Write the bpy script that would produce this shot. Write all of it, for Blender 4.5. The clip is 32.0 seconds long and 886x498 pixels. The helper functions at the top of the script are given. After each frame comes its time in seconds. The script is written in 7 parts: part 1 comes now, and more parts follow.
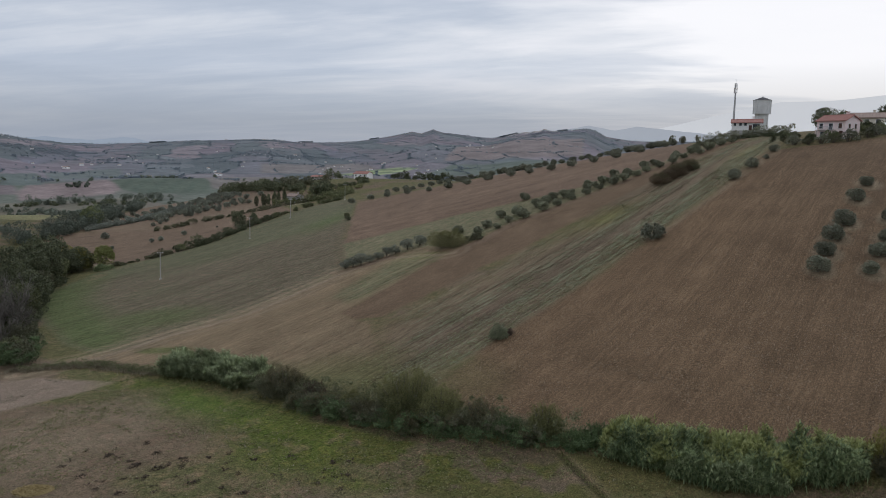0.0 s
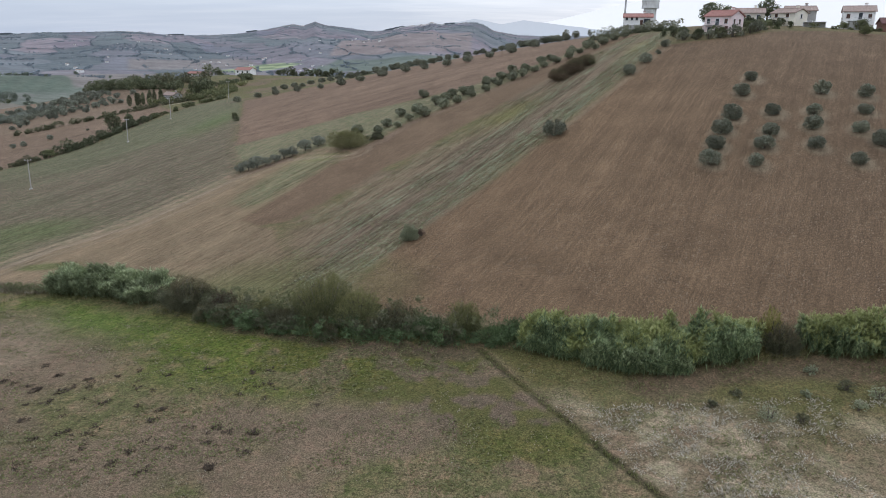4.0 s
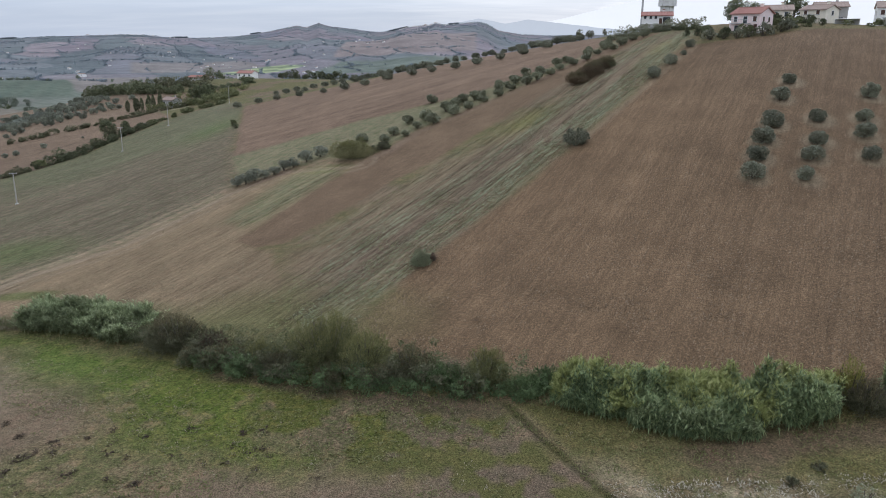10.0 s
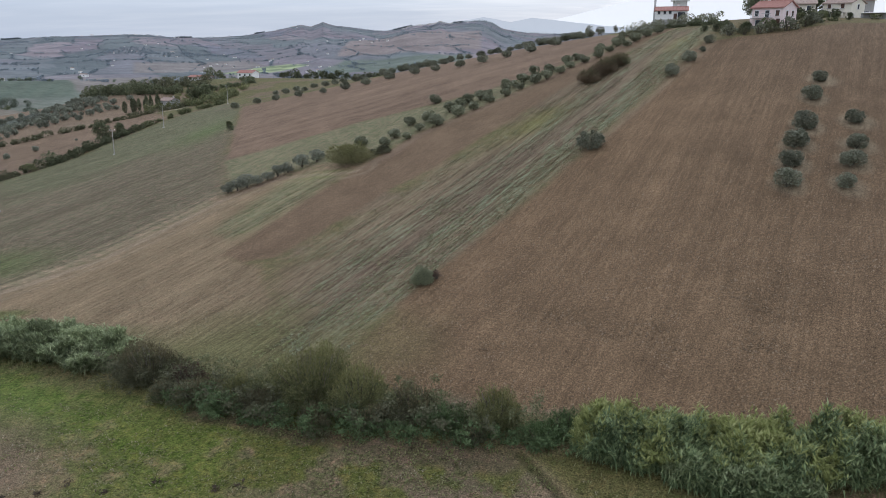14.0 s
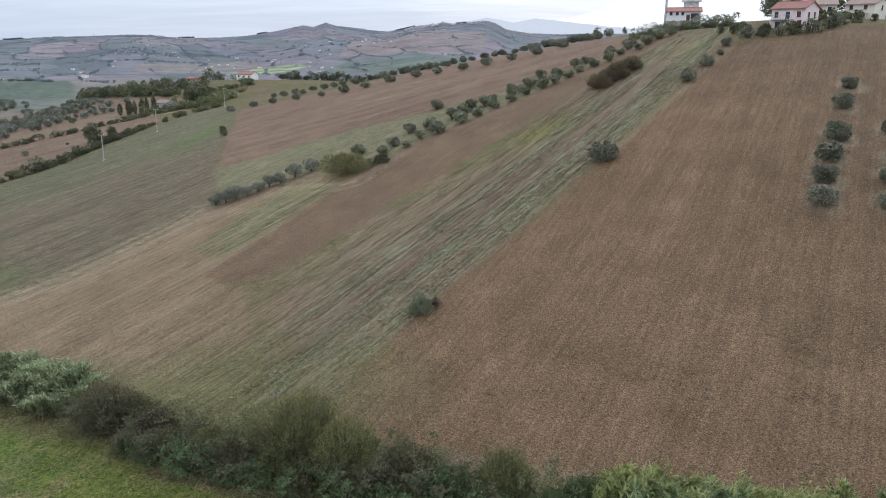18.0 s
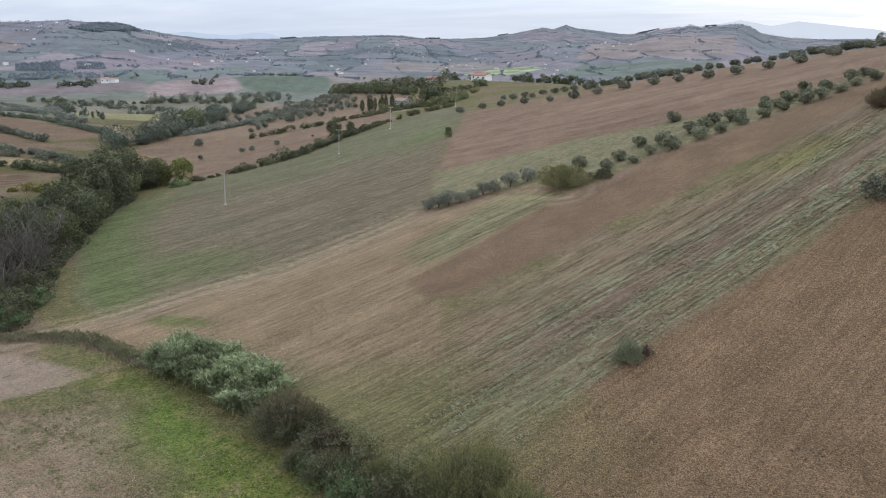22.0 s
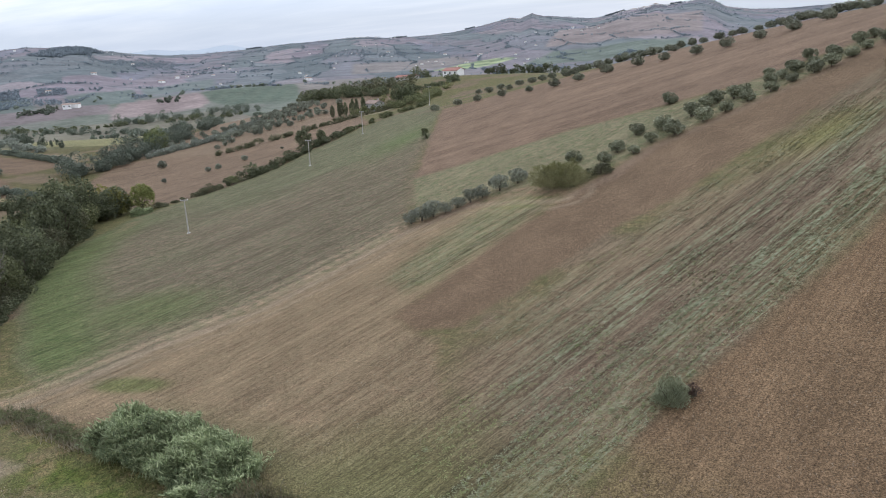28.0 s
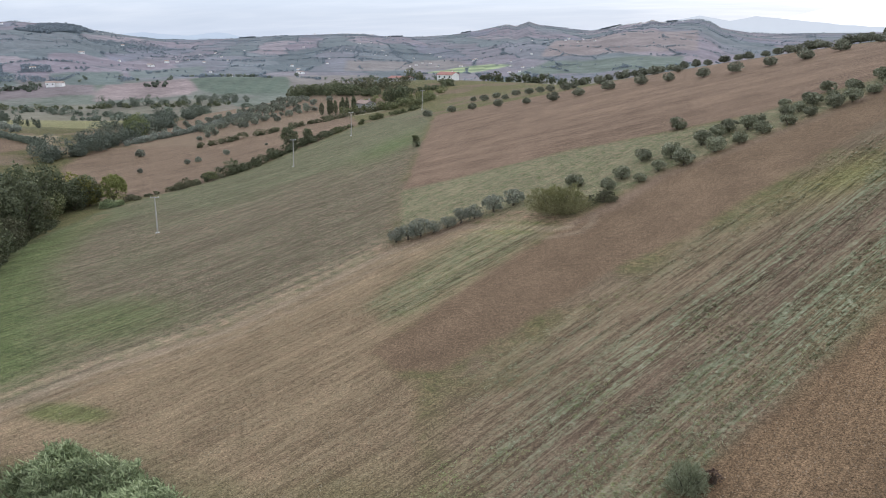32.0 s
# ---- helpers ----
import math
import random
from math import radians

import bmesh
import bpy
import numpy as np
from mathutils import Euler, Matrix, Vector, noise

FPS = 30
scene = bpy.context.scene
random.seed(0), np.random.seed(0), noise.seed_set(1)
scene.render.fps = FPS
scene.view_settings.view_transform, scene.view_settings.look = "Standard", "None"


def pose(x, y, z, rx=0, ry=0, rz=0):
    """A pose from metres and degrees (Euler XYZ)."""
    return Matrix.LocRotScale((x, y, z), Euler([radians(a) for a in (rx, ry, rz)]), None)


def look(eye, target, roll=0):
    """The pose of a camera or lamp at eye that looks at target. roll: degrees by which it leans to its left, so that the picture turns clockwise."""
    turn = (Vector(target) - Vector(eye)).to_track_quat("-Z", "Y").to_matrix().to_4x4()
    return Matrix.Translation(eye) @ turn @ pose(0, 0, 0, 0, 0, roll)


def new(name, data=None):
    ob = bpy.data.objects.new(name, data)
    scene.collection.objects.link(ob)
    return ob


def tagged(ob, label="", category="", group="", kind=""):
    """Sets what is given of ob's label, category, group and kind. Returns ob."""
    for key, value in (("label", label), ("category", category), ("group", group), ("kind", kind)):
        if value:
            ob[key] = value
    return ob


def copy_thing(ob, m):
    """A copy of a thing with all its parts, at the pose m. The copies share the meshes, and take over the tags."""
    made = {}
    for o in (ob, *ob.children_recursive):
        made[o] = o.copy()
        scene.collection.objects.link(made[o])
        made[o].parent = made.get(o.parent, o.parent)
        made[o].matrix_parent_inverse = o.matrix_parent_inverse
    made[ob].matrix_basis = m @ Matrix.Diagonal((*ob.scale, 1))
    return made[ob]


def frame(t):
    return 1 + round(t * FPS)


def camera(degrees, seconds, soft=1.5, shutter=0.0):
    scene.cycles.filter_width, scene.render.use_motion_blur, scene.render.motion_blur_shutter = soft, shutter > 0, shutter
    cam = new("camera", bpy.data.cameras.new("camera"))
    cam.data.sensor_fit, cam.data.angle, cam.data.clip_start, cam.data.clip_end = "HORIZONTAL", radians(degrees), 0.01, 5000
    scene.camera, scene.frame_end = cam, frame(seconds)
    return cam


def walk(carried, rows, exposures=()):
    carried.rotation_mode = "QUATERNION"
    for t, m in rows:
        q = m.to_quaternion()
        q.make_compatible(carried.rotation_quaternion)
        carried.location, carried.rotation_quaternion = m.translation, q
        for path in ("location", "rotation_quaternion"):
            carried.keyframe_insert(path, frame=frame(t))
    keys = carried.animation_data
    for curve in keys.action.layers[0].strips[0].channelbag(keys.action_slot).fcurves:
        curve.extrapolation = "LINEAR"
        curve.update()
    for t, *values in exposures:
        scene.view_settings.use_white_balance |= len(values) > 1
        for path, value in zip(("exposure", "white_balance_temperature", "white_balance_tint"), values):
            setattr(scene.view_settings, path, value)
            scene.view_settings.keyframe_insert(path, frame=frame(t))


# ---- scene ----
EXPOSURES = [(0, -0.66, 6450, 10), (1.2, -0.68, 6450, 10), (2.0, -0.8, 6450, 10), (3.3, -0.82, 6400, 10), (3.5, -0.66, 6350, 10), (4.0, 0.03, 6280, 10), (4.5, 0.12, 6250, 10), (5.5, 0.17, 6250, 10), (7.0, 0.17, 6250, 10), (9.0, 0.03, 6250, 10),
             (13.0, -0.03, 6250, 10), (17.0, 0.1, 6250, 10), (19.0, 0.29, 6280, 10), (21.0, 0.28, 6380, 10), (25.0, 0.26, 6420, 10), (28.0, 0.28, 6420, 10), (32.0, 0.29, 6420, 10)]

# ---- camera ----
LENS = 64.79
# seconds, x, y, z, heading to the left of +y, pitch, roll in degrees
PATH = [
    (0, 0.00, 0.00, 40.00, 9.56, -8.69, 0.21),
    (0.5, -0.25, -0.10, 40.03, 7.60, -8.69, 0.29),
    (1, -0.54, -0.18, 40.04, 6.65, -8.71, 0.39),
    (1.5, -0.97, -0.26, 40.06, 2.00, -8.71, 0.57),
    (2, -1.51, -0.27, 40.06, 0.10, -8.73, 0.66),
    (2.5, -2.10, -0.15, 40.04, 0.12, -8.72, 0.71),
    (3, -2.66, 0.17, 40.00, 0.14, -9.94, 0.77),
    (3.5, -3.13, 0.71, 40.00, 0.25, -14.54, 0.60),
    (4, -3.49, 1.38, 40.05, 0.32, -16.92, 0.46),
    (4.5, -3.81, 2.13, 40.13, 0.34, -16.94, 0.48),
    (6.5, -4.63, 6.03, 40.43, 0.40, -16.95, 0.44),
    (7, -4.75, 7.15, 40.49, 0.43, -16.95, 0.40),
    (7.5, -4.86, 8.28, 40.56, 0.47, -16.94, 0.34),
    (8, -4.96, 9.45, 40.61, 0.51, -16.94, 0.32),
    (8.5, -5.02, 10.65, 40.62, 0.57, -16.93, 0.24),
    (9, -5.08, 11.88, 40.60, 0.66, -16.92, 0.10),
    (9.5, -5.12, 13.11, 40.56, 0.73, -16.92, -0.02),
    (10, -5.16, 14.33, 40.50, 0.77, -16.92, -0.08),
    (10.5, -5.21, 15.57, 40.43, 0.82, -16.93, -0.11),
    (11, -5.25, 16.84, 40.36, 0.85, -16.94, -0.19),
    (11.5, -5.27, 18.12, 40.29, 0.90, -16.94, -0.21),
    (12, -5.28, 19.44, 40.22, 0.96, -16.93, -0.29),
    (12.5, -5.27, 20.76, 40.14, 1.01, -16.97, -0.30),
    (13, -5.22, 22.10, 40.08, 1.07, -16.98, -0.35),
    (13.5, -5.15, 23.46, 40.02, 1.13, -16.99, -0.35),
    (14, -5.09, 24.82, 39.98, 1.20, -17.01, -0.33),
    (14.5, -5.06, 26.18, 39.94, 1.23, -17.02, -0.34),
    (16.5, -5.13, 31.09, 40.09, 1.38, -17.04, -0.40),
    (17, -5.09, 32.27, 40.18, 1.39, -17.03, -0.36),
    (17.5, -5.05, 33.48, 40.27, 1.40, -17.03, -0.30),
    (18, -5.04, 34.74, 40.36, 1.42, -16.97, -0.26),
    (18.5, -5.05, 36.03, 40.44, 1.41, -16.93, -0.22),
    (19, -5.06, 37.29, 40.51, 1.43, -16.91, -0.21),
    (19.5, -5.10, 38.52, 40.58, 5.06, -16.81, 2.71),
    (20, -5.07, 39.71, 40.63, 9.76, -16.63, 6.81),
    (20.5, -5.02, 40.92, 40.68, 14.90, -16.54, 8.08),
    (21, -5.02, 42.17, 40.70, 17.98, -16.61, 6.69),
    (21.5, -5.15, 43.42, 40.67, 19.13, -16.76, 2.45),
    (22, -5.35, 44.63, 40.63, 19.86, -16.82, 0.37),
    (22.5, -5.61, 45.88, 40.61, 22.15, -16.81, 1.73),
    (23, -5.96, 47.07, 40.59, 23.07, -16.84, 1.51),
    (23.5, -6.33, 48.27, 40.57, 25.38, -16.82, 2.08),
    (24, -6.73, 49.47, 40.52, 28.21, -16.80, 3.59),
    (24.5, -7.13, 50.65, 40.41, 29.31, -16.84, 2.53),
    (25, -7.57, 51.82, 40.27, 29.88, -16.92, 0.63),
    (25.5, -8.03, 52.98, 40.11, 27.07, -17.01, -2.78),
    (27.5, -10.37, 57.89, 39.80, 22.91, -17.10, -1.89),
    (28, -10.85, 59.02, 39.83, 18.58, -17.09, -4.11),
    (28.5, -11.32, 60.09, 39.87, 17.92, -17.07, -4.06),
    (29, -11.80, 61.17, 39.94, 17.30, -17.04, -1.62),
    (29.5, -12.28, 62.29, 40.05, 17.02, -17.01, -0.50),
    (30, -12.77, 63.47, 40.16, 16.95, -17.01, -0.16),
    (30.5, -13.23, 64.74, 40.28, 16.96, -16.99, -0.14),
    (31, -13.67, 66.02, 40.37, 17.01, -16.99, -0.17),
    (31.5, -14.09, 67.29, 40.43, 17.07, -17.00, -0.15),
    (32, -14.55, 68.54, 40.47, 17.10, -16.98, -0.20),
]


def aim(x, y, z, yaw, pitch, roll):
    a, b = radians(yaw), radians(pitch)
    to = (x - math.sin(a) * math.cos(b), y + math.cos(a) * math.cos(b), z + math.sin(b))
    return look((x, y, z), to, roll)


cam = camera(LENS, 32.0, soft=0.75)
walk(cam, [(r[0], aim(*r[1:])) for r in PATH], exposures=EXPOSURES)
# ---- end of camera ----

# ---- light ----
SUN_AZ, SUN_EL = 24.0, 38.0          # degrees to the right of +y, above the horizon
sun_way = Vector((math.sin(radians(SUN_AZ)) * math.cos(radians(SUN_EL)),
                  math.cos(radians(SUN_AZ)) * math.cos(radians(SUN_EL)), math.sin(radians(SUN_EL))))
sun = new("sun", bpy.data.lights.new("sun", "SUN"))
sun.data.energy, sun.data.angle, sun.data.color = 0.7, radians(25), (1.0, 0.97, 0.92)
sun.matrix_world = look(sun_way * 300, (0, 0, 0))

world = bpy.data.worlds.new("overcast_sky")
scene.world = world
world.use_nodes = True


class Nodes:
    """Short hand for a node tree."""

    def __init__(self, tree):
        self.tree = tree

    def add(self, kind, *links, **values):
        n = self.tree.nodes.new("ShaderNode" + kind)
        for key, value in values.items():
            if key in ("op", "blend", "kind"):
                if key == "op":
                    n.operation = value
                elif key == "blend":
                    n.data_type, n.blend_type = "RGBA", value
                else:
                    n.data_type = value
            else:
                n.inputs[int(key[1:]) if key[0] == "i" and key[1:].isdigit() else key].default_value = value
        for slot, out in links:
            self.tree.links.new(out, n.inputs[slot])
        return n

    def math(self, op, a, b=None, clamp=False):
        n = self.tree.nodes.new("ShaderNodeMath")
        n.operation, n.use_clamp = op, clamp
        for slot, v in ((0, a), (1, b)):
            if v is None:
                continue
            if isinstance(v, (int, float)):
                n.inputs[slot].default_value = v
            else:
                self.tree.links.new(v, n.inputs[slot])
        return n.outputs[0]

    def noise(self, vec, scale, detail=3.0, rough=0.55, distort=0.0):
        n = self.tree.nodes.new("ShaderNodeTexNoise")
        n.inputs["Scale"].default_value, n.inputs["Detail"].default_value = scale, detail
        n.inputs["Roughness"].default_value, n.inputs["Distortion"].default_value = rough, distort
        if vec is not None:
            self.tree.links.new(vec, n.inputs["Vector"])
        return n.outputs["Fac"]

    def ramp(self, fac, *stops):
        n = self.tree.nodes.new("ShaderNodeValToRGB")
        e = n.color_ramp.elements
        while len(e) < len(stops):
            e.new(0.5)
        for spot, (at, colour) in zip(e, stops):
            spot.position = at
            spot.color = (*colour, 1) if isinstance(colour, tuple) else (colour, colour, colour, 1)
        self.tree.links.new(fac, n.inputs[0])
        return n.outputs[0]

    def mix(self, blend, fac, a, b):
        n = self.tree.nodes.new("ShaderNodeMix")
        n.data_type, n.blend_type = "RGBA", blend
        for slot, v in ((0, fac), (6, a), (7, b)):
            if isinstance(v, (int, float)):
                n.inputs[slot].default_value = v
            elif isinstance(v, tuple):
                n.inputs[slot].default_value = (*v, 1)
            else:
                self.tree.links.new(v, n.inputs[slot])
        return n.outputs[2]


w = Nodes(world.node_tree)
sky = w.add("TexSky")
sky.sky_type, sky.sun_disc = "NISHITA", False
sky.sun_elevation, sky.sun_rotation = radians(SUN_EL), radians(SUN_AZ)
way = w.add("TexCoord").outputs["Generated"]
apart = w.add("SeparateXYZ", (0, way))
up = w.math("MAXIMUM", apart.outputs[2], 0.0)
flat = w.math("ADD", up, 0.12)
plan = w.add("CombineXYZ", (0, w.math("DIVIDE", apart.outputs[0], flat)), (1, w.math("DIVIDE", apart.outputs[1], flat))).outputs[0]
band = w.add("Mapping", (0, plan), i3=(0.55, 1.2, 1.0), i2=(0, 0, 0.42)).outputs[0]
billow = w.noise(band, 0.62, 6.0, 0.52, 0.5)
wisp = w.noise(band, 2.6, 5.0, 0.6, 0.4)
cover = w.math("ADD", w.math("MULTIPLY", billow, 0.80), w.math("MULTIPLY", wisp, 0.20))
cloud = w.ramp(cover, (0.36, (0.50, 0.57, 0.69)), (0.46, (0.62, 0.68, 0.79)), (0.54, (0.78, 0.82, 0.90)), (0.64, (1.0, 1.0, 1.05)))
low = w.ramp(apart.outputs[2], (0.0, 1.0), (0.05, 0.75), (0.15, 0.0))
cloud = w.mix("MIX", w.math("MULTIPLY", low, 0.8), cloud, (0.53, 0.605, 0.745))
dot = w.add("VectorMath", (0, way), op="DOT_PRODUCT")
dot.inputs[1].default_value = (math.sin(radians(SUN_AZ)) * math.cos(radians(14)), math.cos(radians(SUN_AZ)) * math.cos(radians(14)), math.sin(radians(14)))
ragged = w.math("ADD", dot.outputs["Value"], w.math("MULTIPLY", w.math("SUBTRACT", cover, 0.5), 0.22))
glow = w.ramp(ragged, (0.86, 0.0), (0.945, 0.35), (0.972, 1.0))
cloud = w.mix("MIX", w.math("MULTIPLY", glow, 0.9), cloud, (1.15, 1.14, 1.17))
cloud = w.mix("MULTIPLY", 1.0, cloud, w.ramp(apart.outputs[2], (0.03, 1.0), (0.10, 1.40), (0.75, 1.5)))
clear = w.mix("MULTIPLY", 1.0, sky.outputs[0], (0.1, 0.1, 0.1))
seen = w.mix("MIX", 0.9, clear, cloud)
back = world.node_tree.nodes["Background"]
back.inputs[1].default_value = 1.0
world.node_tree.links.new(seen, back.inputs[0])

# ---- materials ----


def material(name, rough=0.9, spec=0.3):
    m = bpy.data.materials.new(name)
    m.use_nodes = True
    p = m.node_tree.nodes["Principled BSDF"]
    p.inputs["Roughness"].default_value = rough
    p.inputs["Specular IOR Level"].default_value = spec
    return m, Nodes(m.node_tree), p


def plain(name, colour, rough=0.8, vary=0.25, scale=3.0, metal=0.0, bump=0.0):
    """A worn surface: colour with stains at two scales."""
    m, n, p = material(name, rough)
    p.inputs["Metallic"].default_value = metal
    pos = n.add("TexCoord").outputs["Object"]
    both = n.math("ADD", n.math("MULTIPLY", n.noise(pos, scale), 0.6), n.math("MULTIPLY", n.noise(pos, scale * 7), 0.4))
    shade = n.ramp(both, (0.3, 1 - vary), (0.7, 1 + vary * 0.5))
    n.tree.links.new(n.mix("MULTIPLY", 1.0, colour, shade), p.inputs["Base Color"])
    if bump:
        b = n.add("Bump", ("Height", both), Strength=bump, Distance=0.05)
        n.tree.links.new(b.outputs[0], p.inputs["Normal"])
    return m


def leafy(name, dark, mid, light, scale=0.5):
    """Foliage: each leaf cluster has its own tint, with patches across the crown."""
    m, n, p = material(name, 0.65, 0.25)
    isle = n.add("NewGeometry").outputs["Random Per Island"]
    own = n.add("ObjectInfo").outputs["Random"]
    pos = n.add("TexCoord").outputs["Object"]
    v = n.math("ADD", n.math("MULTIPLY", isle, 0.45), n.math("MULTIPLY", n.noise(pos, scale, 3.0), 0.55))
    c = n.ramp(v, (0.2, dark), (0.5, mid), (0.8, light))
    c = n.mix("MULTIPLY", 1.0, c, n.ramp(own, (0.0, 0.74), (1.0, 1.18)))
    n.tree.links.new(c, p.inputs["Base Color"])
    thin = n.add("BsdfTranslucent", (0, c))
    both = n.add("MixShader", (1, p.outputs[0]), (2, thin.outputs[0]), i0=0.3)
    n.tree.links.new(both.outputs[0], m.node_tree.nodes["Material Output"].inputs[0])
    return m


OLIVE = leafy("olive_leaves", (0.088, 0.092, 0.062), (0.192, 0.199, 0.14), (0.34, 0.346, 0.262))
ROWOLIVE = leafy("silvery_olive_leaves", (0.105, 0.11, 0.066), (0.222, 0.23, 0.148), (0.385, 0.39, 0.285))
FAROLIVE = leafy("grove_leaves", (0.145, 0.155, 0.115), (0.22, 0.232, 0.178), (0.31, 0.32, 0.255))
BROOM = leafy("broom_leaves", (0.11, 0.106, 0.05), (0.205, 0.195, 0.10), (0.31, 0.29, 0.165))
SAGE = leafy("sage_leaves", (0.14, 0.156, 0.092), (0.265, 0.285, 0.18), (0.42, 0.432, 0.30))
SHRUB = leafy("shrub_leaves", (0.075, 0.086, 0.04), (0.15, 0.162, 0.078), (0.25, 0.255, 0.138))
WILLOW = leafy("willow_leaves", (0.095, 0.104, 0.042), (0.20, 0.208, 0.094), (0.325, 0.325, 0.162))
DARKSHRUB = leafy("dark_shrub_leaves", (0.066, 0.068, 0.04), (0.13, 0.13, 0.074), (0.215, 0.21, 0.13))
REDSHRUB = leafy("reddish_leaves", (0.065, 0.04, 0.032), (0.115, 0.075, 0.058), (0.16, 0.12, 0.085))
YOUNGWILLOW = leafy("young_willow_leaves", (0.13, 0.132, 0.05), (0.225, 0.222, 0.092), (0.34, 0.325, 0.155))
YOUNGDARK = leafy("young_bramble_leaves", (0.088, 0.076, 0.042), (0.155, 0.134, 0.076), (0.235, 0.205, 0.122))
IVY = leafy("ivy_leaves", (0.045, 0.072, 0.032), (0.10, 0.146, 0.062), (0.175, 0.23, 0.108))
YELLOW = leafy("autumn_leaves", (0.1, 0.1, 0.03), (0.19, 0.185, 0.05), (0.28, 0.25, 0.09))
REED = leafy("reed_leaves", (0.082, 0.108, 0.052), (0.245, 0.295, 0.148), (0.47, 0.51, 0.305), 0.25)
REEDTOP = leafy("green_reed_leaves", (0.05, 0.08, 0.038), (0.168, 0.222, 0.104), (0.37, 0.425, 0.215), 0.25)
REEDHEAD = leafy("reed_heads", (0.15, 0.175, 0.05), (0.32, 0.35, 0.12), (0.52, 0.54, 0.24), 0.25)
CANE = leafy("cane_stems", (0.10, 0.11, 0.055), (0.18, 0.18, 0.10), (0.28, 0.26, 0.16), 0.25)
DRYSTEM = leafy("dry_grass", (0.15, 0.122, 0.075), (0.29, 0.25, 0.165), (0.46, 0.41, 0.30))
DEADWOOD = leafy("bare_twigs", (0.095, 0.084, 0.072), (0.16, 0.144, 0.125), (0.245, 0.224, 0.196))
WOOD = leafy("wood_leaves", (0.055, 0.066, 0.038), (0.115, 0.128, 0.07), (0.195, 0.204, 0.118))
# Grey-blue leaves for the far woods: distance haze is mixed into this colour.
HAZEWOOD = leafy("hazed_wood_leaves", (0.145, 0.175, 0.20), (0.18, 0.212, 0.238), (0.215, 0.248, 0.27), 0.02)
WEED = leafy("weed_leaves", (0.16, 0.175, 0.095), (0.285, 0.298, 0.178), (0.43, 0.435, 0.30))
FRESHGRASS = leafy("fresh_grass_blades", (0.11, 0.13, 0.045), (0.2, 0.22, 0.09), (0.31, 0.32, 0.17))
PALESTEM = leafy("bleached_stems", (0.28, 0.24, 0.17), (0.46, 0.41, 0.32), (0.64, 0.59, 0.48))
GRASS = leafy("grass_blades", (0.08, 0.092, 0.028), (0.145, 0.153, 0.056), (0.235, 0.22, 0.112))
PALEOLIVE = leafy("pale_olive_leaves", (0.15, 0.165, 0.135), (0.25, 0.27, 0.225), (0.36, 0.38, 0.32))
# Valley greens paled partway to the far woods' colour, as haze would.
MIDWOOD = leafy("hazed_valley_leaves", (0.10, 0.118, 0.092), (0.15, 0.172, 0.132), (0.205, 0.228, 0.175), 0.1)
POPLAR = leafy("poplar_leaves", (0.10, 0.115, 0.035), (0.205, 0.22, 0.072), (0.33, 0.34, 0.13), 0.25)
BROWNSHRUB = leafy("brown_shrub_leaves", (0.085, 0.064, 0.042), (0.165, 0.125, 0.082), (0.26, 0.2, 0.135))
FRESH = leafy("fresh_green_leaves", (0.10, 0.12, 0.05), (0.17, 0.195, 0.085), (0.26, 0.285, 0.14), 0.2)
BARK = plain("bark", (0.11, 0.09, 0.07), 0.95, 0.4, 4.0, bump=0.6)
CLOD = leafy("soil_clods", (0.115, 0.08, 0.05), (0.23, 0.165, 0.104), (0.40, 0.30, 0.205))
WHITE = plain("white_render", (0.84, 0.83, 0.81), 0.85, 0.12, 0.8)
PINK = plain("pink_render", (0.82, 0.68, 0.66), 0.85, 0.12, 0.8)
CREAM = plain("cream_render", (0.76, 0.71, 0.60), 0.85, 0.14, 0.8)
GREYWALL = plain("grey_render", (0.42, 0.41, 0.39), 0.9, 0.2, 0.8)
TILES = plain("red_roof_tiles", (0.37, 0.185, 0.155), 0.85, 0.35, 1.5, bump=0.3)
SLATE = plain("dark_grey_roofing", (0.07, 0.07, 0.075), 0.85, 0.25, 1.5)
DARKTILES = plain("dark_maroon_roof_tiles", (0.17, 0.085, 0.08), 0.85, 0.3, 1.5, bump=0.3)
BROWNTILES = plain("brown_roof_tiles", (0.36, 0.275, 0.235), 0.85, 0.35, 1.5, bump=0.3)
CONCRETE = plain("tower_concrete", (0.66, 0.66, 0.65), 0.9, 0.22, 0.5)
GLASS = plain("window_pane", (0.05, 0.055, 0.06), 0.15, 0.2, 1.0)
SHUTTER = plain("brown_shutter", (0.10, 0.055, 0.04), 0.7, 0.2, 2.0)
METAL = plain("galvanised_metal", (0.45, 0.45, 0.45), 0.5, 0.2, 2.0, metal=0.6)
POLEWOOD = plain("pale_concrete_pole", (0.42, 0.40, 0.37), 0.9, 0.2, 2.0)
TANK = plain("faded_red_sheet", (0.35, 0.165, 0.135), 0.6, 0.2, 1.0)
PEAT = leafy("withered_clumps", (0.042, 0.032, 0.022), (0.082, 0.06, 0.042), (0.14, 0.108, 0.076))
STRAW = leafy("straw", (0.30, 0.23, 0.10), (0.42, 0.33, 0.16), (0.55, 0.44, 0.24))

